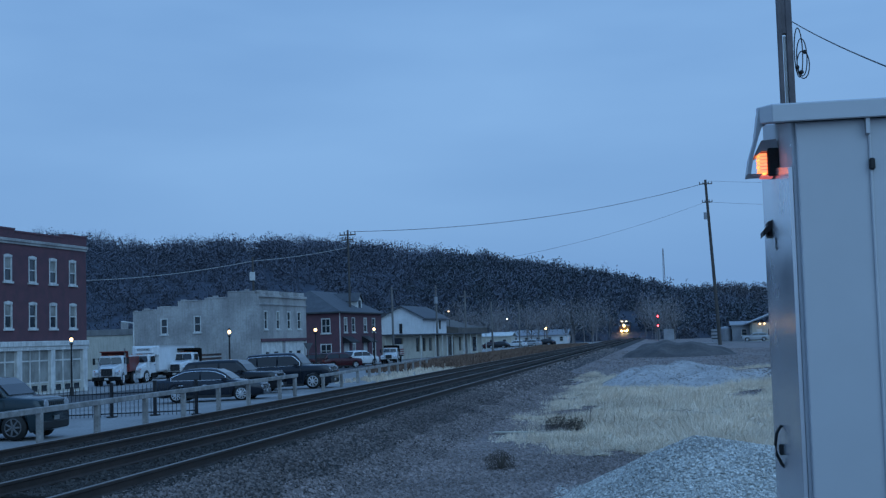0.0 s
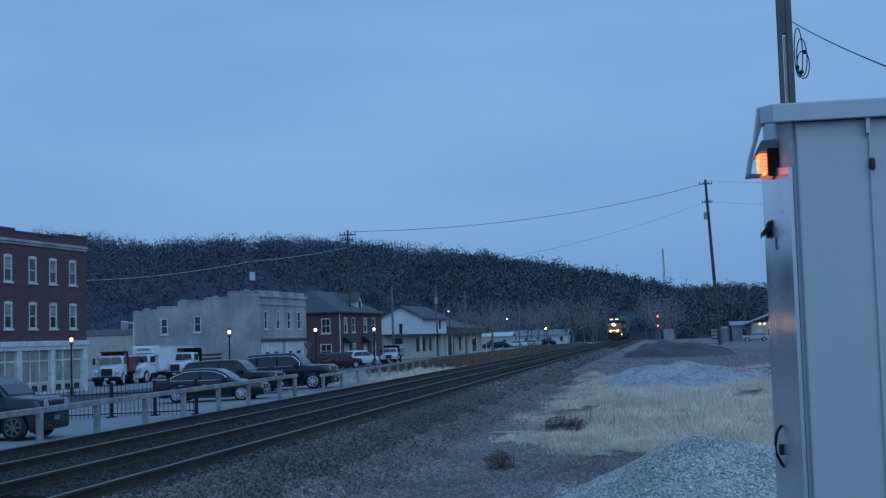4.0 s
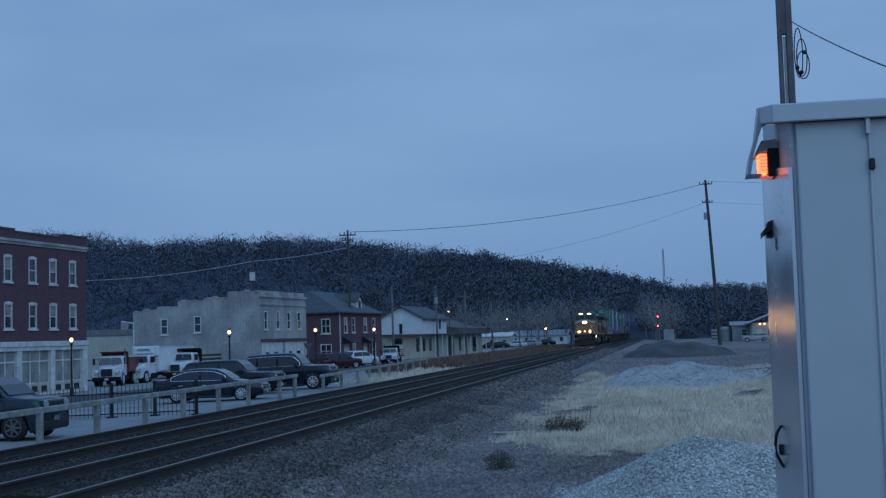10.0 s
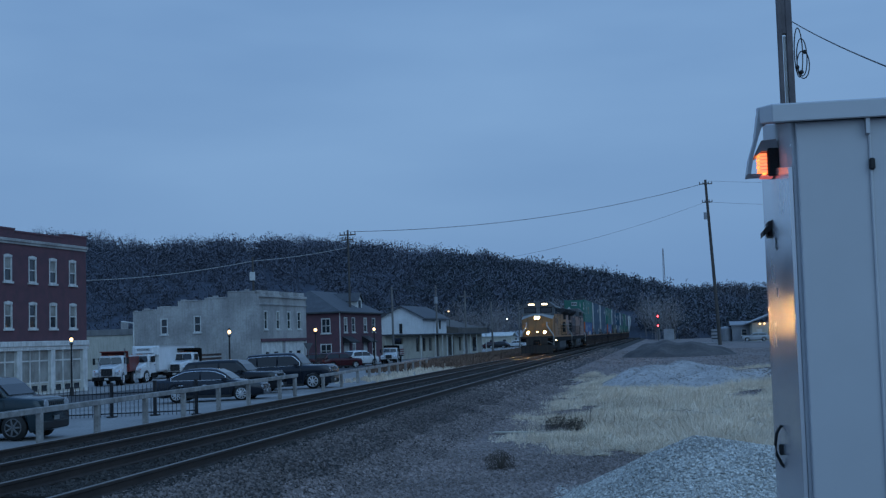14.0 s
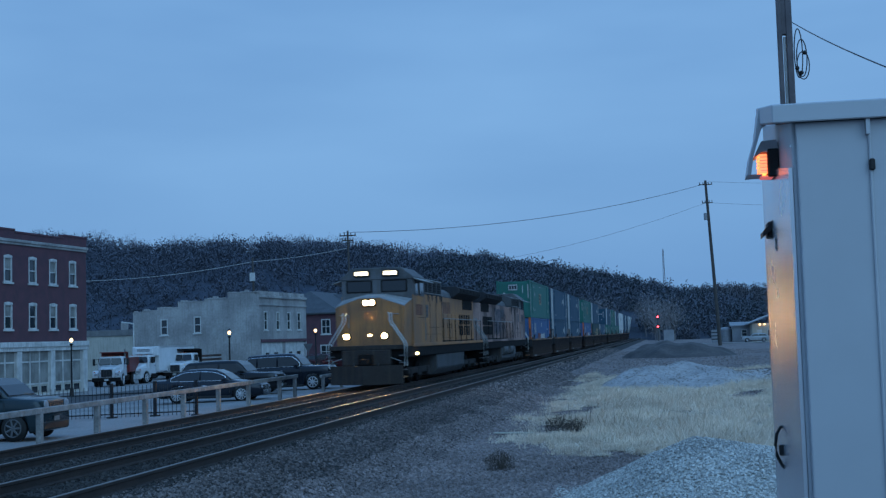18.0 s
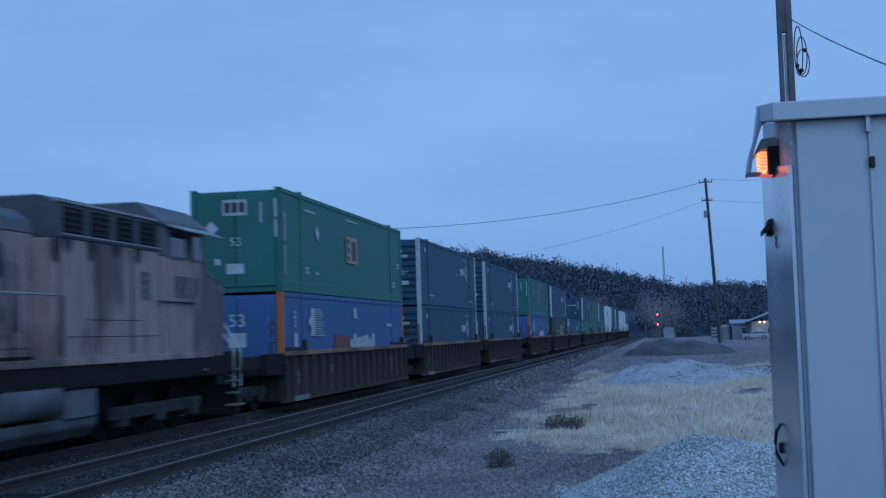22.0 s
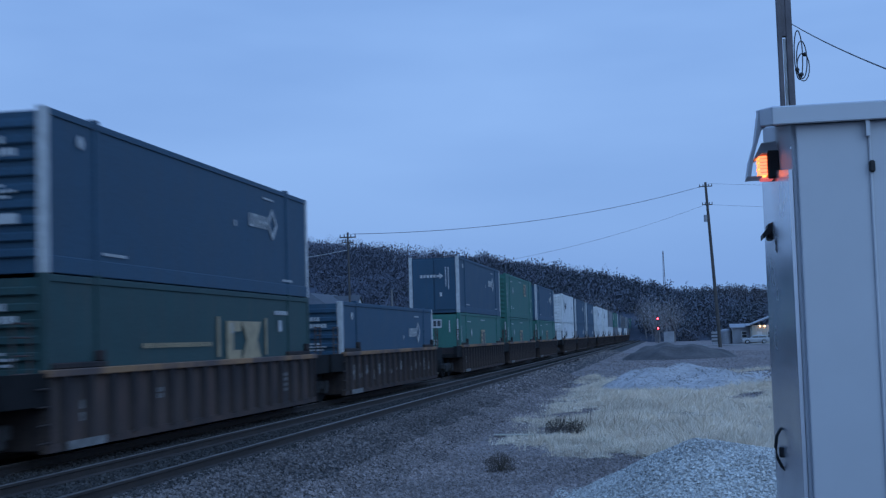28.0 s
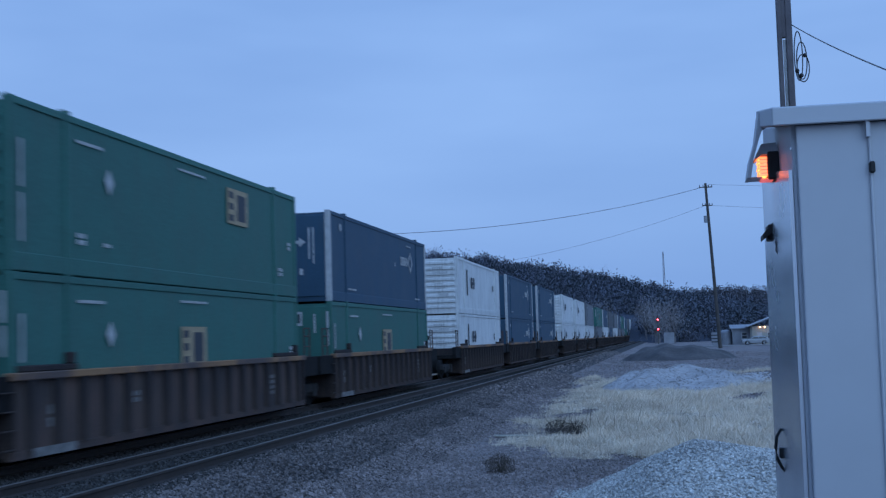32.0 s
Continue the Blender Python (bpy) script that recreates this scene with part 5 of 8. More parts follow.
def brick_block():
    g = -0.62
    b = thing("brick_commercial_building", pose(-40.6, 85, g, 0, 0, -STREET), "three-storey red brick corner block with pale storefront", "building")
    L, D, top = 26.0, 14.0, 10.6
    cols = [(-2.32, -1.4), (-4.87, -3.95), (-7.37, -6.45), (-10.2, -9.3)] + [(-12.95 - 2.8 * k, -12.0 - 2.8 * k) for k in range(4)]
    holes = [(a, c, z, z + 1.64) for a, c in cols for z in (4.38, 7.4)]
    shop = [(-4.3, -0.7), (-8.3, -4.9), (-12.3, -8.9), (-16.3, -12.9), (-20.3, -16.9), (-24.3, -20.9)]
    bm = bmesh.new()
    wall_y(bm, 0, 0.35, -L, 0, 3.55, top - 0.35, holes)
    front = part("front_wall", bm, M_BRICK, b)
    bm = bmesh.new()
    box(bm, -D, -0.352, -0.35, 0, 0, top - 0.5)
    box(bm, -D, -0.352, -L, -L + 0.35, 0, top - 0.5)
    box(bm, -D, -D + 0.35, -L + 0.352, -0.352, 0, top - 0.5)
    part("side_wall", bm, M_BRICK, b)
    bm = bmesh.new()
    box(bm, -D + 0.36, -0.36, -L + 0.36, -0.36, top - 1.2, top - 1.0)
    part("roof", bm, M_ROOF, b)
    bm = bmesh.new()
    box(bm, -0.3, 0.16, -L, 0.1, 9.98, 10.18, 0.03)
    box(bm, -0.3, 0.08, -L, 0.05, 9.84, 9.98)
    part("cornice", bm, M_STUCCO, b, "grey stone cornice")
    bm = bmesh.new()
    for y0, y1, z1 in ((-3.0, 0.02, 10.92), (-9.0, -3.0, 10.72), (-11.6, -9.0, 10.86), (-L, -11.6, 10.72)):
        box(bm, -0.3, 0.05, y0, y1, 10.18, z1 - 0.12)
        box(bm, -0.36, 0.09, y0, y1, z1 - 0.12, z1)
    part("parapet", bm, M_BRICK, b)
    for k, (a, c) in enumerate(cols):
        for z in (4.38, 7.4):
            sash_window(b, "x", 0, a, c, z, z + 1.64, blind=(k * 7 + int(z)) % 3 != 0, arch=True)
    # storefront
    bm = bmesh.new()
    box(bm, -0.3, 0.2, -L, 0.05, 3.2, 3.55, 0.03)
    box(bm, -0.3, 0.12, -L, 0.05, 2.95, 3.2)
    part("storefront_lintel", bm, M_TRIM, b, "cream painted lintel band")
    for y in (-0.35, -4.6, -8.6, -12.6, -16.6, -20.6):
        bm = bmesh.new()
        box(bm, -0.3, 0.1, y - 0.28, y + 0.28, 0, 2.95, 0.02)
        part("pilaster", bm, M_TRIM, b)
    for a, c in shop:
        bm = bmesh.new()
        n = 3
        cuts = [(a + (c - a) * k / n + 0.05, a + (c - a) * (k + 1) / n - 0.05) for k in range(n)]
        wall_y(bm, -0.05, 0.1, a, c, 0.0, 2.95, [(u, v, p, q) for u, v in cuts for p, q in ((0.12, 0.75), (0.85, 2.2), (2.3, 2.94))])
        win = part("shop_window", bm, M_TRIM, b)
        for k in range(n):
            bm = bmesh.new()
            y0, y1 = a + (c - a) * k / n, a + (c - a) * (k + 1) / n
            box(bm, -0.12, -0.1, y0 + 0.05, y1 - 0.05, 0.85, 2.2)
            part("pane", bm, M_CURTAIN, win)
            bm = bmesh.new()
            box(bm, -0.12, -0.1, y0 + 0.05, y1 - 0.05, 2.3, 2.95)
            part("pane", bm, M_CURTAIN, win)
            bm = bmesh.new()
            box(bm, -0.13, -0.09, y0 + 0.06, y1 - 0.06, 0.12, 0.75)
            panel = part("kick_panel", bm, M_CREAM, win)
            bm = bmesh.new()
            box(bm, -0.095, -0.075, y0 + 0.25, y1 - 0.25, 0.22, 0.62)
            part("pane", bm, M_GLASS, panel)
    return b


brick_block()


def grey_block():
    g = -0.55
    b = thing("grey_stucco_building", pose(-38.3, 117, g, 0, 0, -STREET), "two-storey stained grey stucco block with stepped side parapet", "building")
    D, L = 13.2, 13.0
    fcols = [(1.2, 2.1), (4.4, 5.35), (7.35, 8.35), (10.3, 11.35)]
    fh = [(a, c, 4.2, 6.0) for a, c in fcols] + [(0.5, 6.2, 0.0, 3.0), (6.8, 12.5, 0.0, 3.0)]
    bm = bmesh.new()
    wall_y(bm, 0, 0.35, 0, L, 0, 7.6, fh)
    part("front_wall", bm, M_STUCCO, b)
    sh = [(-10.25, -9.5, 4.0, 5.55), (-6.75, -6.0, 4.1, 5.7)]
    bm = bmesh.new()
    wall_x(bm, 0, 0.35, -D, -0.352, 0, 6.2, sh)
    for x0, x1, z in ((-D, -12.2, 6.25), (-12.2, -10.6, 6.38), (-10.6, -8.4, 6.6), (-8.4, -5.6, 7.1), (-5.6, -3.2, 7.28), (-3.2, -0.352, 7.8)):
        box(bm, x0, x1, 0, 0.35, 6.2, z)
    part("side_wall", bm, M_STUCCO, b, "blotched bare stucco")
    bm = bmesh.new()
    for x0, x1, z in ((-D, -12.2, 6.25), (-12.2, -10.6, 6.38), (-10.6, -8.4, 6.6), (-8.4, -5.6, 7.1), (-5.6, -3.2, 7.28), (-3.2, -0.1, 7.8)):
        box(bm, x0, x1 + 0.04, -0.05, 0.4, z, z + 0.09, 0.02)
    part("coping", bm, M_STUCCO, b)
    rng = random.Random(41)
    for x0, x1, z in ((-D, -12.2, 6.34), (-12.2, -10.6, 6.47), (-10.6, -8.4, 6.69), (-8.4, -5.6, 7.19), (-5.6, -3.2, 7.37), (-3.2, -0.1, 7.89)):
        x = x0 + rng.uniform(0, 0.3)
        while x < x1 - 0.5:
            w = rng.uniform(0.22, 0.6)
            bm = bmesh.new()
            box(bm, x, x + w, 0.0, 0.34, z, z + rng.choice((0.05, 0.08, 0.12, 0.2)), 0.02)
            part("coping_stone", bm, M_STUCCO, b)
            x += w + rng.choice((0.03, 0.1, 0.5, 0.9))
    bm = bmesh.new()
    box(bm, -D, -0.36, 0.36, L, 5.9, 6.1)
    box(bm, -D, -0.36, L - 0.3, L, 0, 5.9)
    box(bm, -D, -D + 0.3, 0.36, L - 0.31, 0, 5.9)
    part("roof", bm, M_ROOF, b)
    bm = bmesh.new()
    box(bm, -0.3, 0.16, -0.02, L + 0.02, 7.3, 7.55, 0.03)
    box(bm, -0.3, 0.1, -0.02, L + 0.02, 6.55, 6.72, 0.02)
    for k in range(9):
        box(bm, -0.32, 0.06, 0.1 + k * 1.45, 0.8 + k * 1.45, 7.6, 7.95)
    part("cornice", bm, M_STUCCO, b, "stained stone cornice with stub merlons")
    for k, (a, c) in enumerate(fcols):
        sash_window(b, "x", 0, a, c, 4.2, 6.0, blind=k == 1)
    for a, c, z0, z1 in sh:
        sash_window(b, "y", 0, a, c, z0, z1)
    bm = bmesh.new()
    box(bm, -0.3, 0.1, 0.3, L - 0.2, 3.0, 3.3, 0.02)
    part("lintel", bm, M_BRICK, b, "dull red lintel band")
    for a, c in ((0.5, 6.2), (6.8, 12.5)):
        bm = bmesh.new()
        wall_y(bm, -0.08, 0.12, a, c, 0, 3.0, [(a + 1.2, a + 2.2, 0.9, 2.0), (a + 3.4, a + 4.6, 0.9, 2.0)])
        inf = part("storefront_infill", bm, M_TRIM, b, "white painted storefront infill")
        for o, wd in ((1.2, 1.0), (3.4, 1.2)):
            bm = bmesh.new()
            box(bm, -0.16, -0.14, a + o, a + o + wd, 0.9, 2.0)
            part("pane", bm, M_GLASS, inf)
    bm = bmesh.new()
    tube(bm, (-D + 0.1, -0.08, 0), (-D + 0.1, -0.08, 5.2), 0.07, 8)
    tube(bm, (-D + 0.1, -0.08, 5.2), (-D - 1.2, -0.08, 5.4), 0.07, 8)
    part("downspout", bm, M_TRIM, b, "white gutter pipe")
    return b


grey_block()


def red_house():
    g = -0.5
    b = thing("red_brick_house", pose(-36.7, 141, g, 0, 0, -STREET), "two-storey red brick house with slate hip roof", "building")
    D, L, E = 9.5, 16.7, 5.95
    fcols = [(1.7, 2.9), (4.6, 5.8), (9.2, 10.5), (12.6, 13.9)]
    fh = [(a, c, 3.75, 5.5) for a, c in fcols] + [(1.5, 3.6, 0, 2.5), (4.7, 5.9, 0.1, 2.5), (9.0, 10.6, 0, 2.5), (12.5, 14.0, 0.7, 2.6)]
    bm = bmesh.new()
    wall_y(bm, 0, 0.35, 0, L, 0, E, fh)
    part("front_wall", bm, M_BRICK, b)
    sh = [(-2.15, -1.05, 3.7, 5.4), (-2.3, -0.95, 0.9, 2.5)]
    bm = bmesh.new()
    wall_x(bm, 0, 0.35, -D, -0.352, 0, E, sh)
    box(bm, -D, -0.352, L - 0.35, L, 0, E)
    box(bm, -D, -D + 0.35, 0.352, L - 0.352, 0, E)
    part("side_wall", bm, M_BRICK, b)
    bm = bmesh.new()
    o = 0.3
    lo = [bm.verts.new(p) for p in ((-D - o, -o, E), (o, -o, E), (o, L + o, E), (-D - o, L + o, E))]
    lo2 = [bm.verts.new((v.co.x, v.co.y, E + 0.18)) for v in lo]
    hi = [bm.verts.new(p) for p in ((-D / 2, 3.6, E + 2.85), (-D / 2, L - 3.6, E + 2.85))]
    for i in range(4):
        bm.faces.new((lo[i], lo[(i + 1) % 4], lo2[(i + 1) % 4], lo2[i]))
    bm.faces.new((lo2[0], lo2[1], hi[0]))
    bm.faces.new((lo2[1], lo2[2], hi[1], hi[0]))
    bm.faces.new((lo2[2], lo2[3], hi[1]))
    bm.faces.new((lo2[3], lo2[0], hi[0], hi[1]))
    bm.faces.new(lo[::-1])
    part("roof", bm, M_ROOF, b, "dark slate hip roof")
    bm = bmesh.new()
    box(bm, 0.1, 0.42, -0.45, L + 0.45, E + 0.02, E + 0.2, 0.02)
    box(bm, -D - 0.4, 0.1, -0.45, -0.12, E + 0.02, E + 0.2, 0.02)
    part("gutter", bm, M_TANK, b)
    # dormer
    bm = bmesh.new()
    prism(bm, [(9.6, E + 0.5), (11.6, E + 0.5), (11.6, E + 1.6), (10.6, E + 2.4), (9.6, E + 1.6)], "x", -4.0, -0.9)
    dm = part("dormer", bm, M_TRIM, b, "white gabled dormer")
    bm = bmesh.new()
    prism(bm, [(9.4, E + 1.5), (10.6, E + 2.5), (11.8, E + 1.5), (11.8, E + 1.62), (10.6, E + 2.64), (9.4, E + 1.62)], "x", -4.2, -0.7)
    part("dormer_roof", bm, M_ROOF, dm)
    bm = bmesh.new()
    box(bm, -0.905, -0.88, 10.15, 11.05, E + 0.7, E + 1.7)
    part("pane", bm, M_GLASS, dm)
    for k, (a, c) in enumerate(fcols):
        sash_window(b, "x", 0, a, c, 3.75, 5.5, blind=k % 2 == 0)
    sash_window(b, "x", 0, 12.5, 14.0, 0.7, 2.6)
    sash_window(b, "x", 0, 4.7, 5.9, 0.1, 2.5, blind=True)
    plank_door(b, "x", 0, 1.5, 3.6, 0, 2.5, M_TRIM)
    plank_door(b, "x", 0, 9.0, 10.6, 0, 2.5, M_TRIM)
    for a, c, z0, z1 in sh:
        sash_window(b, "y", 0, a, c, z0, z1, bars_v=1)
    for a, c in ((1.0, 4.2), (8.4, 11.2)):
        bm = bmesh.new()
        prism(bm, [(0, 3.3), (1.1, 2.65), (1.1, 2.5), (0, 2.5)], "y", a, c)
        part("awning", bm, M_IRON, b, "dark cloth awning")
    bm = bmesh.new()
    tube(bm, (0.06, 0.05, 0), (0.06, 0.05, E), 0.06, 8)
    part("downspout", bm, M_TRIM, b, "white downspout")
    return b


red_house()


def white_row():
    b = thing("white_sided_building", pose(-35.4, 159.0, -0.45, 0, 0, -STREET), "white-sided upper storey over a long cream shopfront row", "building")
    # low cream ground floor, running on beyond the gabled part
    L = 58.0
    holes = [(3.9, 8.2, 2.05, 2.85), (15.0, 16.9, 0.9, 2.8), (18.5, 20.4, 0.9, 2.8), (22.1, 23.9, 0.9, 2.8), (33.5, 37.6, 0.0, 2.9), (40.9, 42.4, 0.6, 2.7), (50.6, 54.5, 0.3, 2.7)]
    bm = bmesh.new()
    wall_y(bm, 0, 0.3, 0, L, 0, 3.2, holes)
    wall_x(bm, 0, 0.3, -9, -0.302, 0, 3.2, [(-3.0, -1.2, 1.6, 2.7)])
    box(bm, -9, -0.302, L - 0.3, L, 0, 3.2)
    box(bm, -9, -8.7, 0.302, L - 0.302, 0, 3.2)
    part("ground_floor", bm, M_CREAM, b, "cream painted ground floor")
    for a, c, z0, z1 in holes:
        bm = bmesh.new()
        box(bm, -0.2, -0.12, a, c, z0, z1)
        part("pane", bm, M_GLASS, b)
    for a, c in ((5.2, 8.0), (26.0, 27.6), (43.6, 47.0)):
        bm = bmesh.new()
        box(bm, 0.003, 0.05, a, c, 0.05, 1.95, 0.01)
        part("panelled_door", bm, M_TRIM, b, "white painted shop door")
    bm = bmesh.new()
    box(bm, -9.2, 1.4, -0.2, L + 0.2, 3.2, 3.36, 0.03)
    part("porch_roof", bm, M_ROOF, b, "dark flat canopy")
    for y in (13.2, 21.2, 25.4, 28.2, 31.4, 39.4, 44.0, 48.6, 56.0):
        bm = bmesh.new()
        box(bm, 1.1, 1.22, y, y + 0.14, 0, 3.2)
        part("porch_post", bm, M_TRIM, b)
    # upper storey: gable end towards the viewer's side, flank towards the street
    bm = bmesh.new()
    gable = [(-7.0, 3.37), (-0.4, 3.37), (-0.4, 5.75), (-3.6, 7.35), (-7.0, 5.75)]
    prism(bm, gable, "y", 20.5, 20.8)
    prism(bm, gable, "y", 34.2, 34.5)
    wall_y(bm, -0.4, 0.25, 20.802, 34.198, 3.37, 5.7, [(29.8, 31.2, 4.0, 5.3)])
    box(bm, -7.0, -6.75, 20.802, 34.198, 3.37, 5.7)
    part("upper_wall", bm, M_SIDING, b, "white clapboard upper storey")
    for k in range(10):
        bm = bmesh.new()
        box(bm, -7.0, -0.4, 20.488, 20.5, 3.5 + k * 0.22, 3.515 + k * 0.22)
        part("siding_lap", bm, M_TRIM, b)
    bm = bmesh.new()
    box(bm, -0.52, -0.48, 29.8, 31.2, 4.0, 5.3)
    part("pane", bm, M_GLASS, b)
    bm = bmesh.new()
    prism(bm, [(0.1, 5.4), (-3.6, 7.3), (-7.5, 5.4), (-7.5, 5.6), (-3.6, 7.52), (0.1, 5.6)], "y", 20.0, 35.0)
    part("roof", bm, M_ROOF, b, "dark gable roof")
    bm = bmesh.new()
    box(bm, -3.9, -3.5, 20.35, 20.49, 3.5, 4.9)
    part("stove_pipe", bm, M_IRON, b)
    # back wing with a pale roof and the low roof at the far end
    bm = bmesh.new()
    prism(bm, [(-13.0, 3.37), (-7.02, 3.37), (-7.02, 5.5), (-10.0, 6.6), (-13.0, 5.5)], "y", 12.0, 24.0)
    part("back_wing", bm, M_SIDING, b)
    bm = bmesh.new()
    prism(bm, [(-6.9, 5.5), (-10.0, 6.65), (-13.3, 5.5), (-13.3, 5.65), (-10.0, 6.85), (-6.9, 5.65)], "y", 11.5, 24.0)
    part("wing_roof", bm, M_ROOFL, b)
    bm = bmesh.new()
    prism(bm, [(1.2, 3.37), (1.2, 4.2), (-1.0, 4.5), (-5.0, 5.7), (-9.0, 4.4), (-9.0, 3.37)], "y", 35.5, 57.0)
    part("low_roof", bm, M_SHINGLE, b, "weathered brown shingle roof with a deep fascia")
    return b


white_row()


def shed():
    b = thing("white_garage", pose(-58, 128, -1.0, 0, 0, -STREET), "low pale garage with shallow roof behind the trucks", "building")
    bm = bmesh.new()
    wall_x(bm, 0, 0.25, -16, 12, 0, 4.6, [(-12, -9.2, 0, 3.2), (4.5, 9.8, 0, 3.6)])
    box(bm, -16, -15.75, 0.252, 12, 0, 4.6)
    box(bm, 11.75, 12, 0.252, 12, 0, 4.6)
    box(bm, -15.748, 11.748, 11.75, 12, 0, 4.6)
    part("wall", bm, M_CREAM, b)
    bm = bmesh.new()
    box(bm, -16.2, 12.2, -0.12, 12.2, 4.6, 5.25, 0.03)
    part("roof", bm, M_ROOFFLAT, b, "flat roof behind a deep grey fascia")
    bm = bmesh.new()
    box(bm, -0.3, 0.3, 2.0, 2.6, 5.25, 6.0, 0.02)
    part("chimney", bm, M_STUCCO, b)
    bm = bmesh.new()
    tube(bm, (-1.2, 1.5, 5.25), (-1.2, 1.5, 6.9), 0.03, 6)
    tube(bm, (-2.0, 1.5, 6.8), (-0.4, 1.5, 6.8), 0.03, 6)
    part("aerial", bm, M_IRON, b)
    for u0, u1, z1 in ((-12, -9.2, 3.2), (4.5, 9.8, 3.6)):
        for k in range(5):
            bm = bmesh.new()
            box(bm, u0, u1, 0.08, 0.12, k * z1 / 5, (k + 1) * z1 / 5 - 0.03)
            part("door_panel", bm, M_TRIM, b)
    return b


shed()


# ---------------------------------------------------------------- signal cabinet beside the camera
def cabinet():
    x0, y0, y1 = 0.42, 4.2, 5.35
    c = thing("signal_cabinet", pose(x0, y0, 0), "tall grey aluminium trackside signal cabinet with amber lamp", "cabinet")
    W, D, H = 1.5, 1.15, 3.09
    bm = bmesh.new()
    prism(bm, [(0.02, 0.12), (D, 0.12), (D, 3.25), (0.02, 3.078)], "x", 0.0, W, 0.004)
    part("body", bm, M_CABINET, c)
    bm = bmesh.new()
    box(bm, -0.02, W, 0.0, D, -0.25, 0.12, 0.01)
    part("plinth", bm, M_LOT, c)
    bm = bmesh.new()
    box(bm, 0.012, W, -0.012, 0.018, 0.16, 3.071, 0.006, 2)
    part("door", bm, M_CABINET, c)
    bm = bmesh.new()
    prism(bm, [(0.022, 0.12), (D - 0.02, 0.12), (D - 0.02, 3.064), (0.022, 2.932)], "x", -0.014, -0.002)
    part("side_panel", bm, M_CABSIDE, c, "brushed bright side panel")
    # roof cap, rising to the back
    bm = bmesh.new()
    prism(bm, [(-0.05, 3.068), (0.6, 3.165), (0.6, 3.228), (-0.05, 3.128)], "x", -0.064, W + 0.1, 0.004)
    part("roof_cap", bm, M_CABINET, c, "folded grey roof cap")
    # end plate hanging from the eave, lamp box behind it
    bm = bmesh.new()
    prism(bm, [(-0.066, 3.2), (-0.082, 3.1), (-0.104, 3.03), (-0.116, 2.965), (-0.103, 2.965), (-0.092, 3.03), (-0.07, 3.1), (-0.052, 3.15), (-0.02, 3.17), (-0.02, 3.2)], "y", 0.44, 0.6)
    box(bm, -0.112, -0.06, 0.5, 0.6, 2.966, 2.972)
    part("end_plate", bm, M_CABINET, c, "folded grey eave plate glowing orange inside")
    bm = bmesh.new()
    box(bm, -0.04, 0.0, 0.475, 0.6, 2.96, 3.06, 0.004)
    lamp = part("amber_lamp", bm, M_BLACK, c, "black lamp housing")
    bm = bmesh.new()
    prism(bm, [(-0.084, 3.04), (-0.06, 3.088), (-0.008, 3.092), (0.0, 3.058), (-0.004, 3.05), (-0.06, 3.05), (-0.08, 3.034)], "y", 0.48, 0.61)
    part("lamp_hood", bm, M_CABINET, lamp, "small folded metal hood")
    bm = bmesh.new()
    for k in range(6):
        box(bm, -0.074 + 0.002 * (k % 2), -0.041, 0.498, 0.58, 2.974 + k * 0.0122, 2.983 + k * 0.0122, 0.002)
    part("lens", bm, G_AMBER, lamp, "glowing ribbed amber lens")
    bm = bmesh.new()
    box(bm, -0.066, -0.041, 0.5, 0.57, 2.974, 3.045)
    part("lens_core", bm, G_DIM, lamp, "dim amber core behind the ribs")
    bm = bmesh.new()
    box(bm, -0.066, -0.02, 0.5, 0.57, 2.958, 2.966, 0.003)
    part("drip_lens", bm, G_DIM, lamp, "glowing lower lip")
    bm = bmesh.new()
    prism(bm, [(-0.006, 3.0), (0.035, 3.1), (0.05, 3.1), (0.02, 3.0)], "y", 0.03, 0.036)
    part("recess_brace", bm, M_CABSIDE, c)
    # fittings
    bm = bmesh.new()
    box(bm, 0.224, 0.236, -0.04, -0.004, H - 0.07, H + 0.01)
    part("roof_clip", bm, M_CABINET, c)
    bm = bmesh.new()
    box(bm, 0.23, 0.247, -0.035, -0.004, 2.905, 2.942, 0.004)
    part("door_stop", bm, M_BLACK, c)
    bm = bmesh.new()
    tube(bm, (0.235, -0.016, 0.3), (0.235, -0.016, H - 0.03), 0.005, 8)
    part("hinge_rod", bm, M_CABINET, c)
    bm = bmesh.new()
    box(bm, -0.03, 0.0, 0.75, 0.86, 2.76, 2.82, 0.005)
    prism(bm, [(-0.05, 2.76), (0.0, 2.8), (0.0, 2.84), (-0.05, 2.78)], "y", 0.72, 0.86)
    part("keeper", bm, M_BLACK, c)
    bm = bmesh.new()
    sweep(bm, [(-0.006, 0.6, 2.77), (-0.016, 0.58, 2.74), (-0.016, 0.58, 2.71), (-0.006, 0.58, 2.69)], 0.006, 6)
    box(bm, -0.008, 0.0, 0.54, 0.63, 2.68, 2.76, 0.003)
    part("latch_loop", bm, M_STEELGREY, c, "small grey latch loop")
    # padlocked handle
    bm = bmesh.new()
    pts = [(0.0, 0.72, 2.05), (-0.02, 0.72, 2.05), (-0.036, 0.72, 2.025), (-0.042, 0.72, 1.985), (-0.038, 0.72, 1.945), (-0.022, 0.72, 1.91), (-0.005, 0.72, 1.892)]
    sweep(bm, pts, 0.006, 8)
    tube(bm, (-0.006, 0.72, 2.03), (-0.006, 0.72, 2.09), 0.006, 8)
    h = part("handle", bm, M_BLACK, c, "black curved pull handle")
    bm = bmesh.new()
    box(bm, -0.03, -0.01, 0.7, 0.73, 1.945, 1.985, 0.004)
    part("padlock", bm, M_BLACK, h)
    bm = bmesh.new()
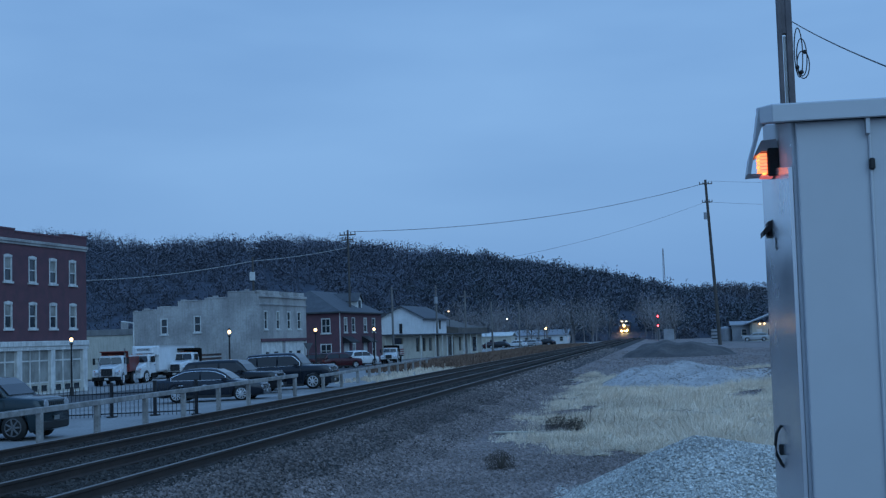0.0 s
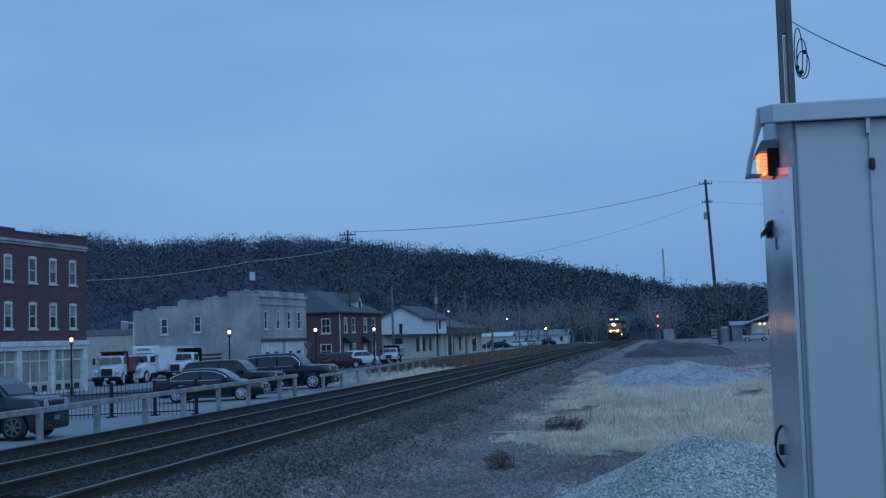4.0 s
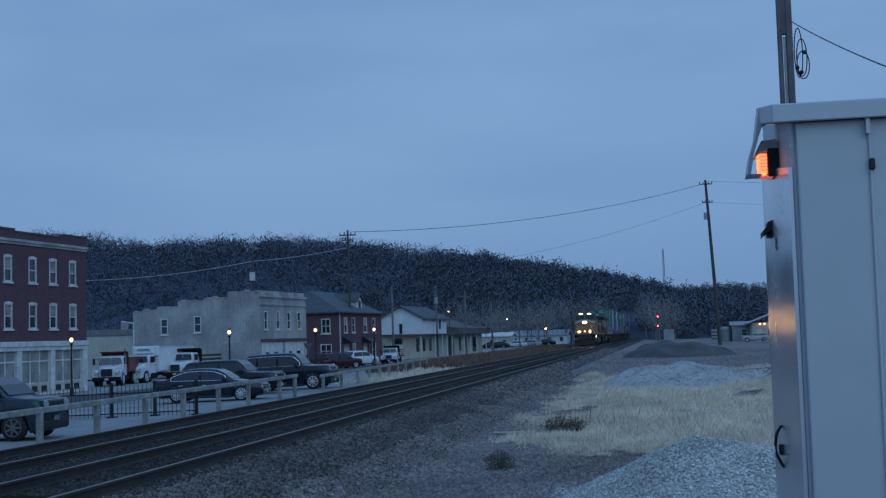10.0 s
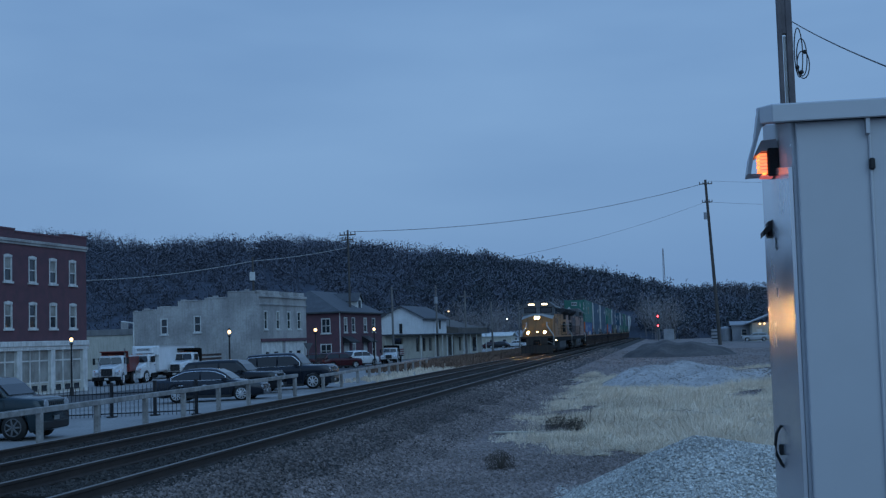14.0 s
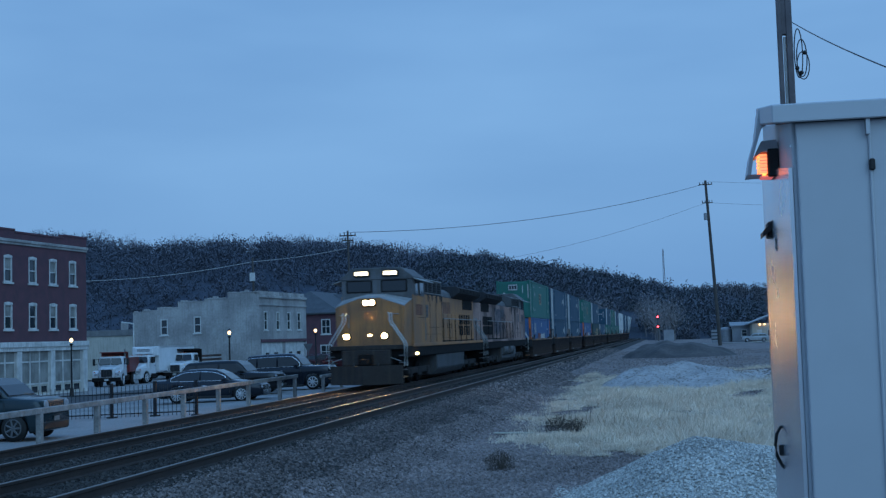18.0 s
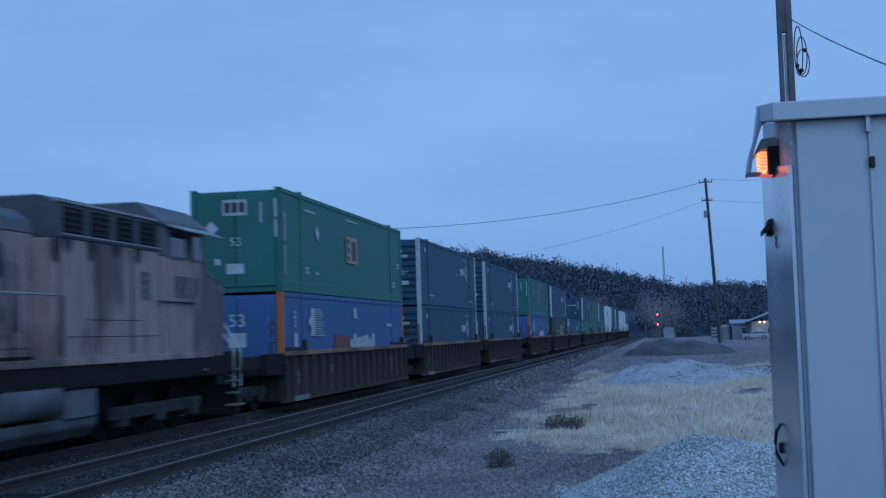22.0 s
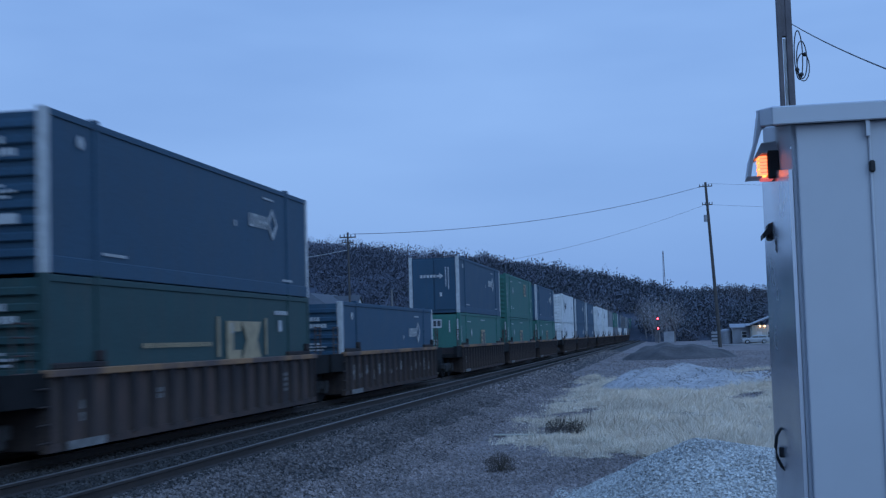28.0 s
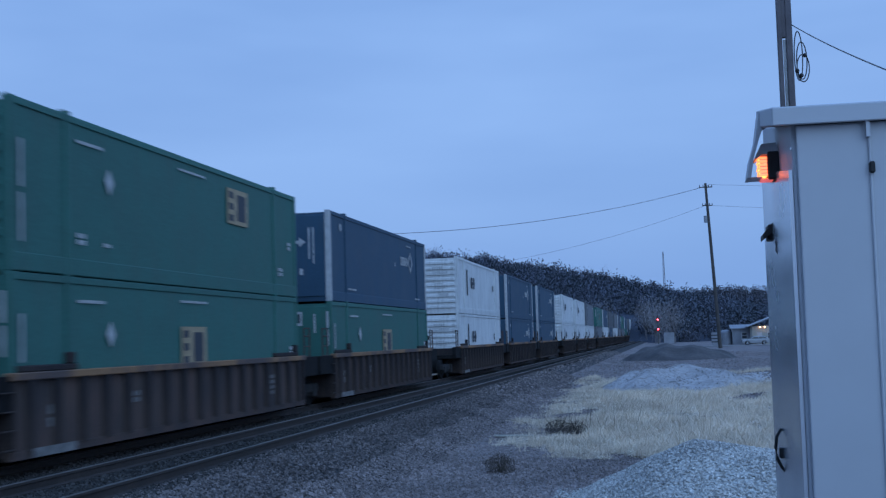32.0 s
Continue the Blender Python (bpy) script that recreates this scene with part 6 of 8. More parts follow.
    box(bm, -0.012, 0.0, 0.6, 0.72, 1.93, 2.07, 0.004)
    part("hasp", bm, M_CABSIDE, c)
    return c


cabinet()


# ---------------------------------------------------------------- poles and wires
def pole(name, x, y, z0, z1, r, arms, label, lean=(0, 0), extras=()):
    p = thing(name, pose(x, y, z0), label, "utility pole", "utility poles")
    h = z1 - z0
    bm = bmesh.new()
    tube(bm, (0, 0, -0.4), (lean[0], lean[1], h), r, 10, r * 0.65)
    wood = M_POLEGREY if name == "street_pole" else M_POLE
    part("shaft", bm, wood, p)
    for z, half in arms:
        f = z / h
        cx = lean[0] * f
        bm = bmesh.new()
        box(bm, cx - half, cx + half, -0.14, -0.02, z - 0.07, z + 0.07)
        arm = part("crossarm", bm, wood, p)
        for k in (-0.92, -0.4, 0.4, 0.92):
            bm = bmesh.new()
            tube(bm, (cx + half * k, -0.08, z + 0.07), (cx + half * k, -0.08, z + 0.36), 0.06, 8, 0.045)
            part("insulator", bm, M_BLACK, arm)
    for kind, z, side in extras:
        bm = bmesh.new()
        f = z / h
        if kind == "can":
            tube(bm, (lean[0] * f + side * 0.42, -0.1, z - 0.5), (lean[0] * f + side * 0.42, -0.1, z + 0.5), 0.27, 12)
            part("transformer", bm, M_ROOFL, p, "grey transformer can")
        elif kind == "box":
            box(bm, lean[0] * f - 0.3, lean[0] * f + 0.3, -0.5, -0.1, z - 0.52, z + 0.52, 0.03)
            part("transformer", bm, M_TRIM, p, "pale pole-top box")
    return p


def wire(name, a, b, sag, r, label, mat=M_WIRE):
    bm = bmesh.new()
    a, b = Vector(a), Vector(b)
    pts = [a.lerp(b, i / 24) - Vector((0, 0, sag * 4 * (i / 24) * (1 - i / 24))) for i in range(25)]
    sweep(bm, pts, r, 5)
    ob = tagged(put(name, mesh_from(name, bm, mat)), label, "cable", "overhead wires")
    return ob


pole("tall_power_pole", 7.5, 190, 0, 24.2, 0.29, [(23.6, 0.95), (20.9, 0.75)], "tall leaning wooden power pole with double crossarms", (-1.12, 0), [("can", 18.9, -1)])
pole("power_pole", -37.1, 148, -0.5, 15.5, 0.17, [(15.4, 1.0), (14.8, 0.7)], "dark wooden power pole before the red house", (-0.1, 0))
pole("service_pole", -49.6, 150, -0.9, 12.9, 0.18, [], "wooden service pole with a pale box behind the grey block", (-0.2, 0), [("box", 11.4, 0)])
pole("street_pole", -32.4, 150, -0.4, 8.6, 0.16, [], "weathered wooden street-side pole", (-0.05, 0))
pole("street_pole", -33.3, 185, -0.4, 10.0, 0.18, [(9.6, 0.0)], "weathered pole with transformer can", (-0.1, 0), [("can", 8.2, 0)])
pole("street_pole", -31.4, 200, -0.3, 9.6, 0.2, [(9.0, 1.0)], "pole with crossarm beside the shop row", (-0.05, 0))
pole("street_pole", -29.2, 215, -0.2, 8.1, 0.2, [], "bare wooden street pole", (-0.15, 0))
pole("street_pole", -27.5, 240, -0.2, 8.5, 0.16, [(8.0, 0.7)], "distant wooden street pole", (0, 0))

for dz, half in ((23.9, 1), (23.6, -1)):
    wire("power_wire", (6.4 + 0.5 * half, 190, dz), (-37.2 + 0.6 * half, 148, 15.3), 1.6, 0.016, "sagging black overhead power wire")
wire("power_wire", (6.5, 190, 21.0), (-30, 168, 11.5), 1.2, 0.016, "sagging black overhead power wire")
wire("power_wire", (6.9, 190, 24.0), (60, 205, 25), 1.0, 0.016, "sagging black overhead power wire")
wire("power_wire", (6.9, 190, 20.9), (60, 205, 21), 1.0, 0.016, "sagging black overhead power wire")
wire("service_wire", (-37.2, 148, 13.4), (-49.7, 150, 12.4), 0.2, 0.035, "pale service wire between two poles", M_STEEL)
wire("service_wire", (-49.7, 150, 12.4), (-78, 152, 11.1), 0.7, 0.035, "pale service wire behind the grey block", M_STEEL)


def near_post():
    p = thing("steel_mast", pose(2.56, 26, 0), "dark twin-sided mast with looped cables", "mast")
    for x0, x1 in ((-0.145, -0.06), (0.02, 0.14)):
        bm = bmesh.new()
        box(bm, x0, x1, -0.1, 0.1, 0, 13, 0.01)
        part("channel", bm, M_MAST, p)
    bm = bmesh.new()
    box(bm, -0.058, 0.018, -0.08, 0.08, 8.25, 13)
    part("web", bm, M_MAST, p)
    bm = bmesh.new()
    tube(bm, (-0.018, -0.02, 0), (-0.018, -0.02, 8.2), 0.026, 8)
    part("conduit", bm, M_TRIM, p, "pale conduit between the channels")
    for cx, cz, rx, rz in ((0.3, 7.75, 0.1, 0.38), (0.24, 7.85, 0.08, 0.5), (0.32, 7.6, 0.12, 0.28)):
        bm = bmesh.new()
        pts = [(cx + rx * math.cos(a * math.tau / 16), -0.05, cz + rz * math.sin(a * math.tau / 16)) for a in range(17)]
        for a, b in zip(pts, pts[1:]):
            tube(bm, a, b, 0.012, 5)
        part("cable_loop", bm, M_WIRE, p)
    bm = bmesh.new()
    for cx, cz in ((0.2, 7.55), (0.28, 7.45), (0.36, 7.85)):
        ball(bm, (cx, -0.07, cz), 0.045, 1, 8, 6)
    part("clamp", bm, M_BLACK, p)
    return p


near_post()
wire("guy_cable", (2.7, 26, 8.5), (2.75, 13.2, 4.75), 0.06, 0.0095, "twisted dark cable running down from the mast")


# ---------------------------------------------------------------- trackside signal, tower
def signal():
    s = thing("railway_signal", pose(-2.1, 300, 0), "two-headed railway signal mast showing red", "railway signal")
    bm = bmesh.new()
    tube(bm, (0, 0.25, 0), (0, 0.25, 6.6), 0.1, 10)
    part("mast", bm, M_LOCOGREY, s)
    for z in (5.63, 3.41):
        bm = bmesh.new()
        tube(bm, (0, -0.02, z), (0, 0.12, z), 0.42, 16)
        head = part("signal_head", bm, M_BLACK, s, "black round target")
        bm = bmesh.new()
        ball(bm, (0, -0.04, z), 0.19, 1, 12, 8)
        part("lens", bm, G_RED, head, "glowing red lens")
    bm = bmesh.new()
    box(bm, 1.2, 3.6, 0, 1.6, 0, 2.6, 0.03)
    part("relay_box", bm, M_ROOFL, s, "pale grey relay box")
    return s


signal()


def tower():
    t = thing("radio_mast", pose(-0.8, 800, 0), "slender lattice radio mast on the skyline", "radio mast")
    legs = [(1.3, 0), (-0.65, 1.1), (-0.65, -1.1)]
    for x, y in legs:
        bm = bmesh.new()
        tube(bm, (x, y, 0), (x * 0.25, y * 0.25, 52.8), 0.16, 6)
        part("leg", bm, M_LOCOGREY, t)
    bm = bmesh.new()
    for k in range(26):
        z = k * 2
        f = 1 - 0.75 * z / 52.8
        for (xa, ya), (xb, yb) in zip(legs, legs[1:] + legs[:1]):
            tube(bm, (xa * f, ya * f, z), (xb * f, yb * f, z + 2), 0.07, 4)
    part("lattice", bm, M_LOCOGREY, t)
    return t


tower()


# ---------------------------------------------------------------- mounds, grass, scrub
def mound(name, cx, cy, rx, ry, h, mat, label, seed, steep=1.5, right=0.0, rough=0.12):
    bm = bmesh.new()
    n = 40
    rows = []
    for j in range(n + 1):
        row = []
        for i in range(n + 1):
            u, v = i / n * 2 - 1, j / n * 2 - 1
            r = math.hypot(u, v)
            z = h * max(0.0, 1 - r ** steep) * (1 + rough * noise.noise((u * 3 + seed, v * 3, 1)))
            z += 0.02 * noise.noise((u * 20, v * 20, seed))
            row.append(bm.verts.new((cx + u * (right if right and u > 0 else rx), cy + v * ry, z - 0.04)))
        rows.append(row)
    for j in range(n):
        for i in range(n):
            bm.faces.new((rows[j][i], rows[j][i + 1], rows[j + 1][i + 1], rows[j + 1][i])).smooth = True
    me = mesh_from(name, bm, mat)
    ob = tagged(put(name, me), label, "gravel pile", kind="structure")

    def top(x, y):
        u, v = (x - cx) / (right if right and x > cx else rx), (y - cy) / ry
        r = math.hypot(u, v)
        return h * max(0.0, 1 - r ** steep) * (1 + rough * noise.noise((u * 3 + seed, v * 3, 1))) - 0.03
    return ob, top


M_MOUND = material("dark_old_ballast", (0.1, 0.088, 0.084), 0.95, scale=0.6, second=(0.062, 0.056, 0.055), fine=4, bump=1.0)
_, pile_top = mound("pale_gravel_pile", 0.3, 18.6, 2.0, 2.6, 0.92, M_PALE, "pale crushed stone pile in the foreground", 2, 1.15, 5.5)
_, pile2_top = mound("pale_gravel_bank", -0.2, 57, 3.0, 5.5, 0.86, M_BANK, "low pale gravel bank beyond the dry grass", 5, 2.4, 5.2, 0.5)
_, rise_top = mound("gravel_rise", 8.5, 66, 8.5, 9, 0.4, M_BANK, "low grey gravel rise", 7, 2.2)
mound("dark_ballast_mound", 0.2, 121, 4.6, 7, 1.3, M_MOUND, "long dark mound of old ballast", 9, 2.6, 6.2, 0.55)


def pile_stones(rng):
    x, y = rng.uniform(-1.8, 4.2), rng.uniform(16.0, 20.5)
    return x, y, max(0.0, pile_top(x, y)) + 0.01



def bank_stones(rng):
    x, y = rng.uniform(-3.2, 9), rng.uniform(50, 72)
    return x, y, max(0.0, pile2_top(x, y)) + 0.01


def yard_stones(rng):
    x, y = rng.uniform(-7.3, 16), 46 + 110 * rng.random() ** 1.4
    return x, y, max(ground_z(x, y), rise_top(x, y) if abs(x - 8.5) < 8.4 and abs(y - 66) < 8.9 else -1.0) + 0.02


scatter("bank_stones", M_BANK, "loose pale stones round the gravel bank", "gravel", 9000, bank_stones, 0.035, 8)
scatter("yard_stones", M_BALLAST, "coarse grey stones over the open yard", "gravel", 22000, yard_stones, 0.055, 9)
scatter("pile_stones", M_PALE, "loose pale stones on the gravel pile", "gravel", 38000, pile_stones, 0.021, 6)


def tufts(name, mat, label, count, where, h, seed, lean=0.5, w=0.006, per=7):
    """Dry stems in clumps joined in one mesh."""
    rng = random.Random(seed)
    vs, fs = [], []
    for _ in range(count):
        x, y, z, k = where(rng)
        for _ in range(per):
            a, s = rng.uniform(0, math.tau), rng.uniform(0.5, 1.15) * h * k
            dx, dy = math.cos(a) * s * rng.uniform(0.1, lean), math.sin(a) * s * rng.uniform(0.1, lean)
            px, py = x + rng.uniform(-0.1, 0.1), y + rng.uniform(-0.1, 0.1)
            ww = w * (1 + y / 40)
            o = len(vs)
            vs.extend([(px - ww, py, z - 0.02), (px + ww, py, z - 0.02), (px + dx * 0.5 + ww * 0.8, py + dy * 0.5, z + s * 0.6),
                       (px + dx * 0.5 - ww * 0.8, py + dy * 0.5, z + s * 0.6), (px + dx, py + dy, z + s * 0.92)])
            fs.extend([(o, o + 1, o + 2, o + 3), (o + 3, o + 2, o + 4)])
    me = bpy.data.meshes.new(name)
    me.from_pydata(vs, [], fs)
    me.materials.append(mat)
    me.update()
    return tagged(put(name, me), label, "grass", kind="stuff")


def straw_edge(x, y):
    """Ragged western border of the dry grass."""
    return (-1.6 - (y - 25.5) * 0.36 if y < 30.5 else -3.4 - 0.02 * (y - 30.5)) + 0.8 * noise.noise((y * 0.4, x * 0.3, 8)) + 0.4 * noise.noise((y * 1.3, x * 1.1, 2))


def straw(rng):
    while True:
        y = 25.2 + 50 * rng.random() ** 1.25
        x = rng.uniform(-4.8, 7.5)
        edge = straw_edge(x, y) + rng.gauss(0, 0.4)
        if rng.random() < 0.35 * (x > 0.5) * (34 < y < 46):
            continue
        dens = noise.noise((x * 0.55, y * 0.25, 3)) + 0.35 * noise.noise((x * 1.7, y * 1.1, 6))
        if x > edge and dens > -0.3 and not (y > 48 and pile2_top(x, y) > 0.2) and (y < 62 or dens > 0.15):
            return x, y, 0.0, (0.75 + 0.7 * dens) * rng.choice((0.6, 0.9, 1.0, 1.5)) * min(1.0, 0.45 + 0.4 * max(0.0, x - edge))


def thatch():
    """Matted dead leaves under the standing stems: an uneven mat and thin fallen blades."""
    rng = random.Random(77)
    vs, fs = [], []
    for _ in range(60000):
        x, y, _, k = straw(rng)
        a, ln, w = rng.uniform(0, math.tau), rng.uniform(0.1, 0.26), rng.uniform(0.004, 0.01) * (1 + y / 60)
        ca, sa = math.cos(a), math.sin(a)
        z0, z1 = rng.uniform(0.04, 0.1) * k, rng.uniform(0.04, 0.13) * k
        o = len(vs)
        vs.extend([(x - sa * w, y + ca * w, z0), (x + sa * w, y - ca * w, z0), (x + ca * ln + sa * w, y + sa * ln - ca * w, z1), (x + ca * ln - sa * w, y + sa * ln + ca * w, z1)])
        fs.append((o, o + 1, o + 2, o + 3))
    cell, at_grid = 0.22, {}

    def corner(i, j):
        if (i, j) not in at_grid:
            x, y = i * cell, 25 + j * cell
            at_grid[i, j] = len(vs)
            z = 0.035 + 0.05 * noise.noise((x * 1.3, y * 1.3, 4)) + 0.035 * noise.noise((x * 4, y * 4, 2))
            vs.append((x + rng.uniform(-0.06, 0.06), y + rng.uniform(-0.06, 0.06), z))
        return at_grid[i, j]
    for j in range(170):
        for i in range(-18, 34):
            x, y = i * cell, 25 + j * cell
            edge = straw_edge(x, y) + 0.9
            if x > edge and y > 26.6 and noise.noise((x * 0.55, y * 0.25, 3)) > -0.22 + rng.uniform(-0.06, 0.1) and not pile2_top(x, y) > 0.15:
                fs.append((corner(i, j), corner(i + 1, j), corner(i + 1, j + 1), corner(i, j + 1)))
    me = bpy.data.meshes.new("straw_thatch")
    me.from_pydata(vs, [], fs)
    me.materials.append(M_GRASS)
    me.update()
    tagged(put("straw_thatch", me), "matted pale straw lying under the dead grass", "grass", kind="stuff")


thatch()
tufts("dry_grass", M_GRASS, "pale dead straw grass in a broad patch", 30000, straw, 0.27, 21, 1.1, 0.0026, 7)


def far_scrub(rng):
    y = rng.uniform(95, 240)
    x = -14.6 - rng.random() ** 1.5 * 9
    return x, y, lot_z(x), 1.0


tufts("brown_scrub", M_SCRUB, "brown dead brush along the far side of the track", 3400, far_scrub, 0.6, 22, 0.7, 0.012, 7)


def verge(rng):
    y = rng.uniform(72, 125)
    x = rng.uniform(-19, -14.2)
    return x, y, lot_z(x), 1.0


tufts("verge_grass", M_GRASS, "pale dead grass on the verge", 700, verge, 0.3, 23, 0.7, 0.007, 7)


def bush(x, y, s, seed, label):
    b = thing("shrub", pose(x, y, 0), label, "shrub", "shrubs beside the track")
    rng = random.Random(seed)
    bm = bmesh.new()
    for k in range(9):
        a, t = rng.uniform(0, math.tau), rng.uniform(0.2, 0.9)
        tube(bm, (0, 0, 0), (math.cos(a) * s * t, math.sin(a) * s * t, s * rng.uniform(0.6, 1.2)), 0.012, 5, 0.004)
    part("stems", bm, M_BARK, b)
    vs, fs = [], []
    for k in range(1250):
        a, r = rng.uniform(0, math.tau), s * rng.random() ** 0.5
        z = s * 1.2 * rng.random() * (1 - 0.5 * r / s)
        p = Vector((math.cos(a) * r * 0.8, math.sin(a) * r * 0.8, z))
        d = Vector((rng.uniform(-1, 1), rng.uniform(-1, 1), rng.uniform(0, 1.2))) * 0.11 * s
        q = Vector((-d.z, 0.3 * d.x, d.x)) * 0.12
        o = len(vs)
        vs.extend([p - q, p + q, p + d])
        fs.append((o, o + 1, o + 2))
    me = bpy.data.meshes.new("twigs")
    me.from_pydata([tuple(v) for v in vs], [], fs)
    me.materials.append(M_BARK)
    put("twig_mass", me, b)
    return b


bush(-3.06, 22.96, 0.34, 31, "small dark leafless shrub on the gravel")
bush(-2.72, 31.5, 0.42, 32, "dark tangled dead shrub in the dry grass")
bush(-2.3, 31.7, 0.33, 33, "dark low dead shrub in the dry grass")


def reeds(x, y, n, seed):
    b = thing("dry_reeds", pose(x, y, 0), "few tall dark dry stalks above the grass", "weeds")
    rng = random.Random(seed)
    for k in range(n):
        bm = bmesh.new()
        dx, h = rng.gauss(0, 0.45), rng.uniform(0.25, 0.7)
        tube(bm, (dx, rng.uniform(-0.2, 0.2), 0), (dx + rng.uniform(-0.2, 0.2), 0, h), 0.006, 5, 0.003)
        part("stalk", bm, M_BARK, b)


reeds(-2.0, 32.4, 16, 5)


def loose_board(x, y, rz, l):
    bm = bmesh.new()
    box(bm, -l / 2, l / 2, -0.06, 0.06, 0.02, 0.06, 0.008)
    ob = put("loose_board", mesh_from("loose_board", bm, M_CREAM), None, pose(x, y, 0.02, 0, 0, rz))
    tagged(ob, "weathered pale board lying on gravel", "board")


loose_board(-3.75, 30.9, -12, 1.0)
loose_board(-5.1, 64.5, 5, 1.3)


# ---------------------------------------------------------------- fences and street lamps
def guard_fence(name, x, ys, label, z1=0.93, skew=0.0):
    f = thing(name, pose(0, 0, 0), label, "fence")
    z0 = -0.08
    for y in ys:
        bm = bmesh.new()
        xx = x - skew * (y - ys[0])
        box(bm, xx - 0.075, xx + 0.075, y - 0.075, y + 0.075, z0, z1 - 0.13, 0.012)
        part("post", bm, M_FENCE, f)
    bm = bmesh.new()
    xa, xb = x, x - skew * (ys[-1] - ys[0])
    w = 0.085 if z1 > 0.9 else 0.06
    prism(bm, [(xa - w, ys[0] - 0.4), (xb - w, ys[-1] + 0.3), (xb + w, ys[-1] + 0.3), (xa + w, ys[0] - 0.4)], "z", z1 - 0.15, z1, 0.015)
    part("top_rail", bm, M_FENCE, f)
    return f


guard_fence("guard_fence", -15.75, [26.9, 30.5, 34.1, 37.8, 41.3, 45.1, 48.9, 53.6, 56.2], "silver painted post-and-rail guard fence along the lot", 0.93, 0.035)
guard_fence("guard_fence", -16.9, [61.5, 66.2, 71.0, 74.8, 78.6, 82.4, 86.2, 90.0, 94.0, 98.0, 102.0], "silver painted post-and-rail fence at the lot's far end", 0.75, 0.06)


def iron_fence():
    f = thing("iron_fence", pose(0, 43.4, 0), "black iron picket fence across the lot", "fence")
    xs = [-25.5 + k * 0.16 for k in range(57)]
    bm = bmesh.new()
    tube(bm, (0, 0, 0), (0, 0, 1.12), 0.011, 6)
    me = mesh_from("picket", bm, M_IRON)
    for x in xs:
        put("picket", me, f, pose(x, 0.0, lot_z(x) + 0.02))
    for z in (0.14, 0.86):
        bm = bmesh.new()
        a, b = xs[0], xs[-1]
        prism(bm, [(a, lot_z(a) + z), (b, lot_z(b) + z), (b, lot_z(b) + z + 0.04), (a, lot_z(a) + z + 0.04)], "y", -0.02, 0.02)
        part("rail", bm, M_IRON, f)
    for x in (-25.5, -19.8, -18.15, -16.6):
        bm = bmesh.new()
        box(bm, x - 0.05, x + 0.05, -0.05, 0.05, lot_z(x), lot_z(x) + 1.25)
        box(bm, x - 0.14, x + 0.14, -0.14, 0.14, lot_z(x), lot_z(x) + 0.05)
        part("post", bm, M_IRON, f)
    return f


iron_fence()


def street_lamp(x, y, h, first=[]):
    if first:
        return copy_thing(first[0], pose(x, y, lot_z(x)))
    l = thing("street_lamp", pose(x, y, lot_z(x)), "black iron street lamp with a lit acorn globe", "street lamp", "street lamps")
    bm = bmesh.new()
    tube(bm, (0, 0, 0), (0, 0, 0.5), 0.16, 12, 0.1)
    tube(bm, (0, 0, 0.5), (0, 0, h - 0.35), 0.065, 10, 0.05)
    tube(bm, (0, 0, h - 0.35), (0, 0, h - 0.22), 0.05, 10, 0.14)
    part("post", bm, M_IRON, l)
    bm = bmesh.new()
    ball(bm, (0, 0, h), 0.115, 1.15, 14, 10)
    part("globe", bm, G_LAMP, l, "warm lit globe")
    bm = bmesh.new()
    tube(bm, (0, 0, h + 0.14), (0, 0, h + 0.28), 0.12, 10, 0.02)
    part("finial", bm, M_IRON, l)
    first.append(l)
    return l


for x, y in ((-37.1, 75.5), (-28.6, 81), (-26.2, 93.5), (-24.9, 107.5)):
    street_lamp(x, y, 3.5)


# ---------------------------------------------------------------- vehicles
def road_wheel(r, w, spokes, rim_mat):
    bm = bmesh.new()
    tube(bm, (0, -w / 2, 0), (0, w / 2, 0), r, 24)
    bmesh.ops.bevel(bm, geom=[e for e in bm.edges if len(e.link_faces) == 2 and any(len(f.verts) > 5 for f in e.link_faces)], offset=0.03, segments=2, affect="EDGES")
    tyre = mesh_from("tyre", bm, M_TYRE, True)
    bm = bmesh.new()
    tube(bm, (0, -w / 2 - 0.012, 0), (0, w / 2 + 0.012, 0), r * 0.2, 12)
    for k in range(spokes):
        a = k * math.tau / spokes
        for s in (-1, 1):
            y = s * (w / 2 + 0.004)
            tube(bm, (0, y, 0), (math.cos(a) * r * 0.64, y, math.sin(a) * r * 0.64), r * 0.085, 5)
    n = 24
    for s in (-1, 1):
        y = s * (w / 2 + 0.004)
        for k in range(n):
            a, b = k * math.tau / n, (k + 1) * math.tau / n
            tube(bm, (math.cos(a) * r * 0.66, y, math.sin(a) * r * 0.66), (math.cos(b) * r * 0.66, y, math.sin(b) * r * 0.66), r * 0.05, 4)
    rim = mesh_from("rim", bm, rim_mat)
    return tyre, rim


WHEELS = {}


def add_wheels(car, xs, half, r, w=0.22, spokes=8, rim_mat=M_ALLOY):
    key = (r, w, spokes, rim_mat.name)
    if key not in WHEELS:
        WHEELS[key] = road_wheel(r, w, spokes, rim_mat)
    tyre, rim = WHEELS[key]
    for x in xs:
        for s in (-1, 1):
            t = put("wheel", tyre, car, pose(x, s * half, r))
            put("rim", rim, t)


def paint(name, color):
    return material(name, color, 0.2, 0.0, scale=2, vary=0.1, fine=80, bump=0, coat=0.15, spec=0.4, grit=0.1)


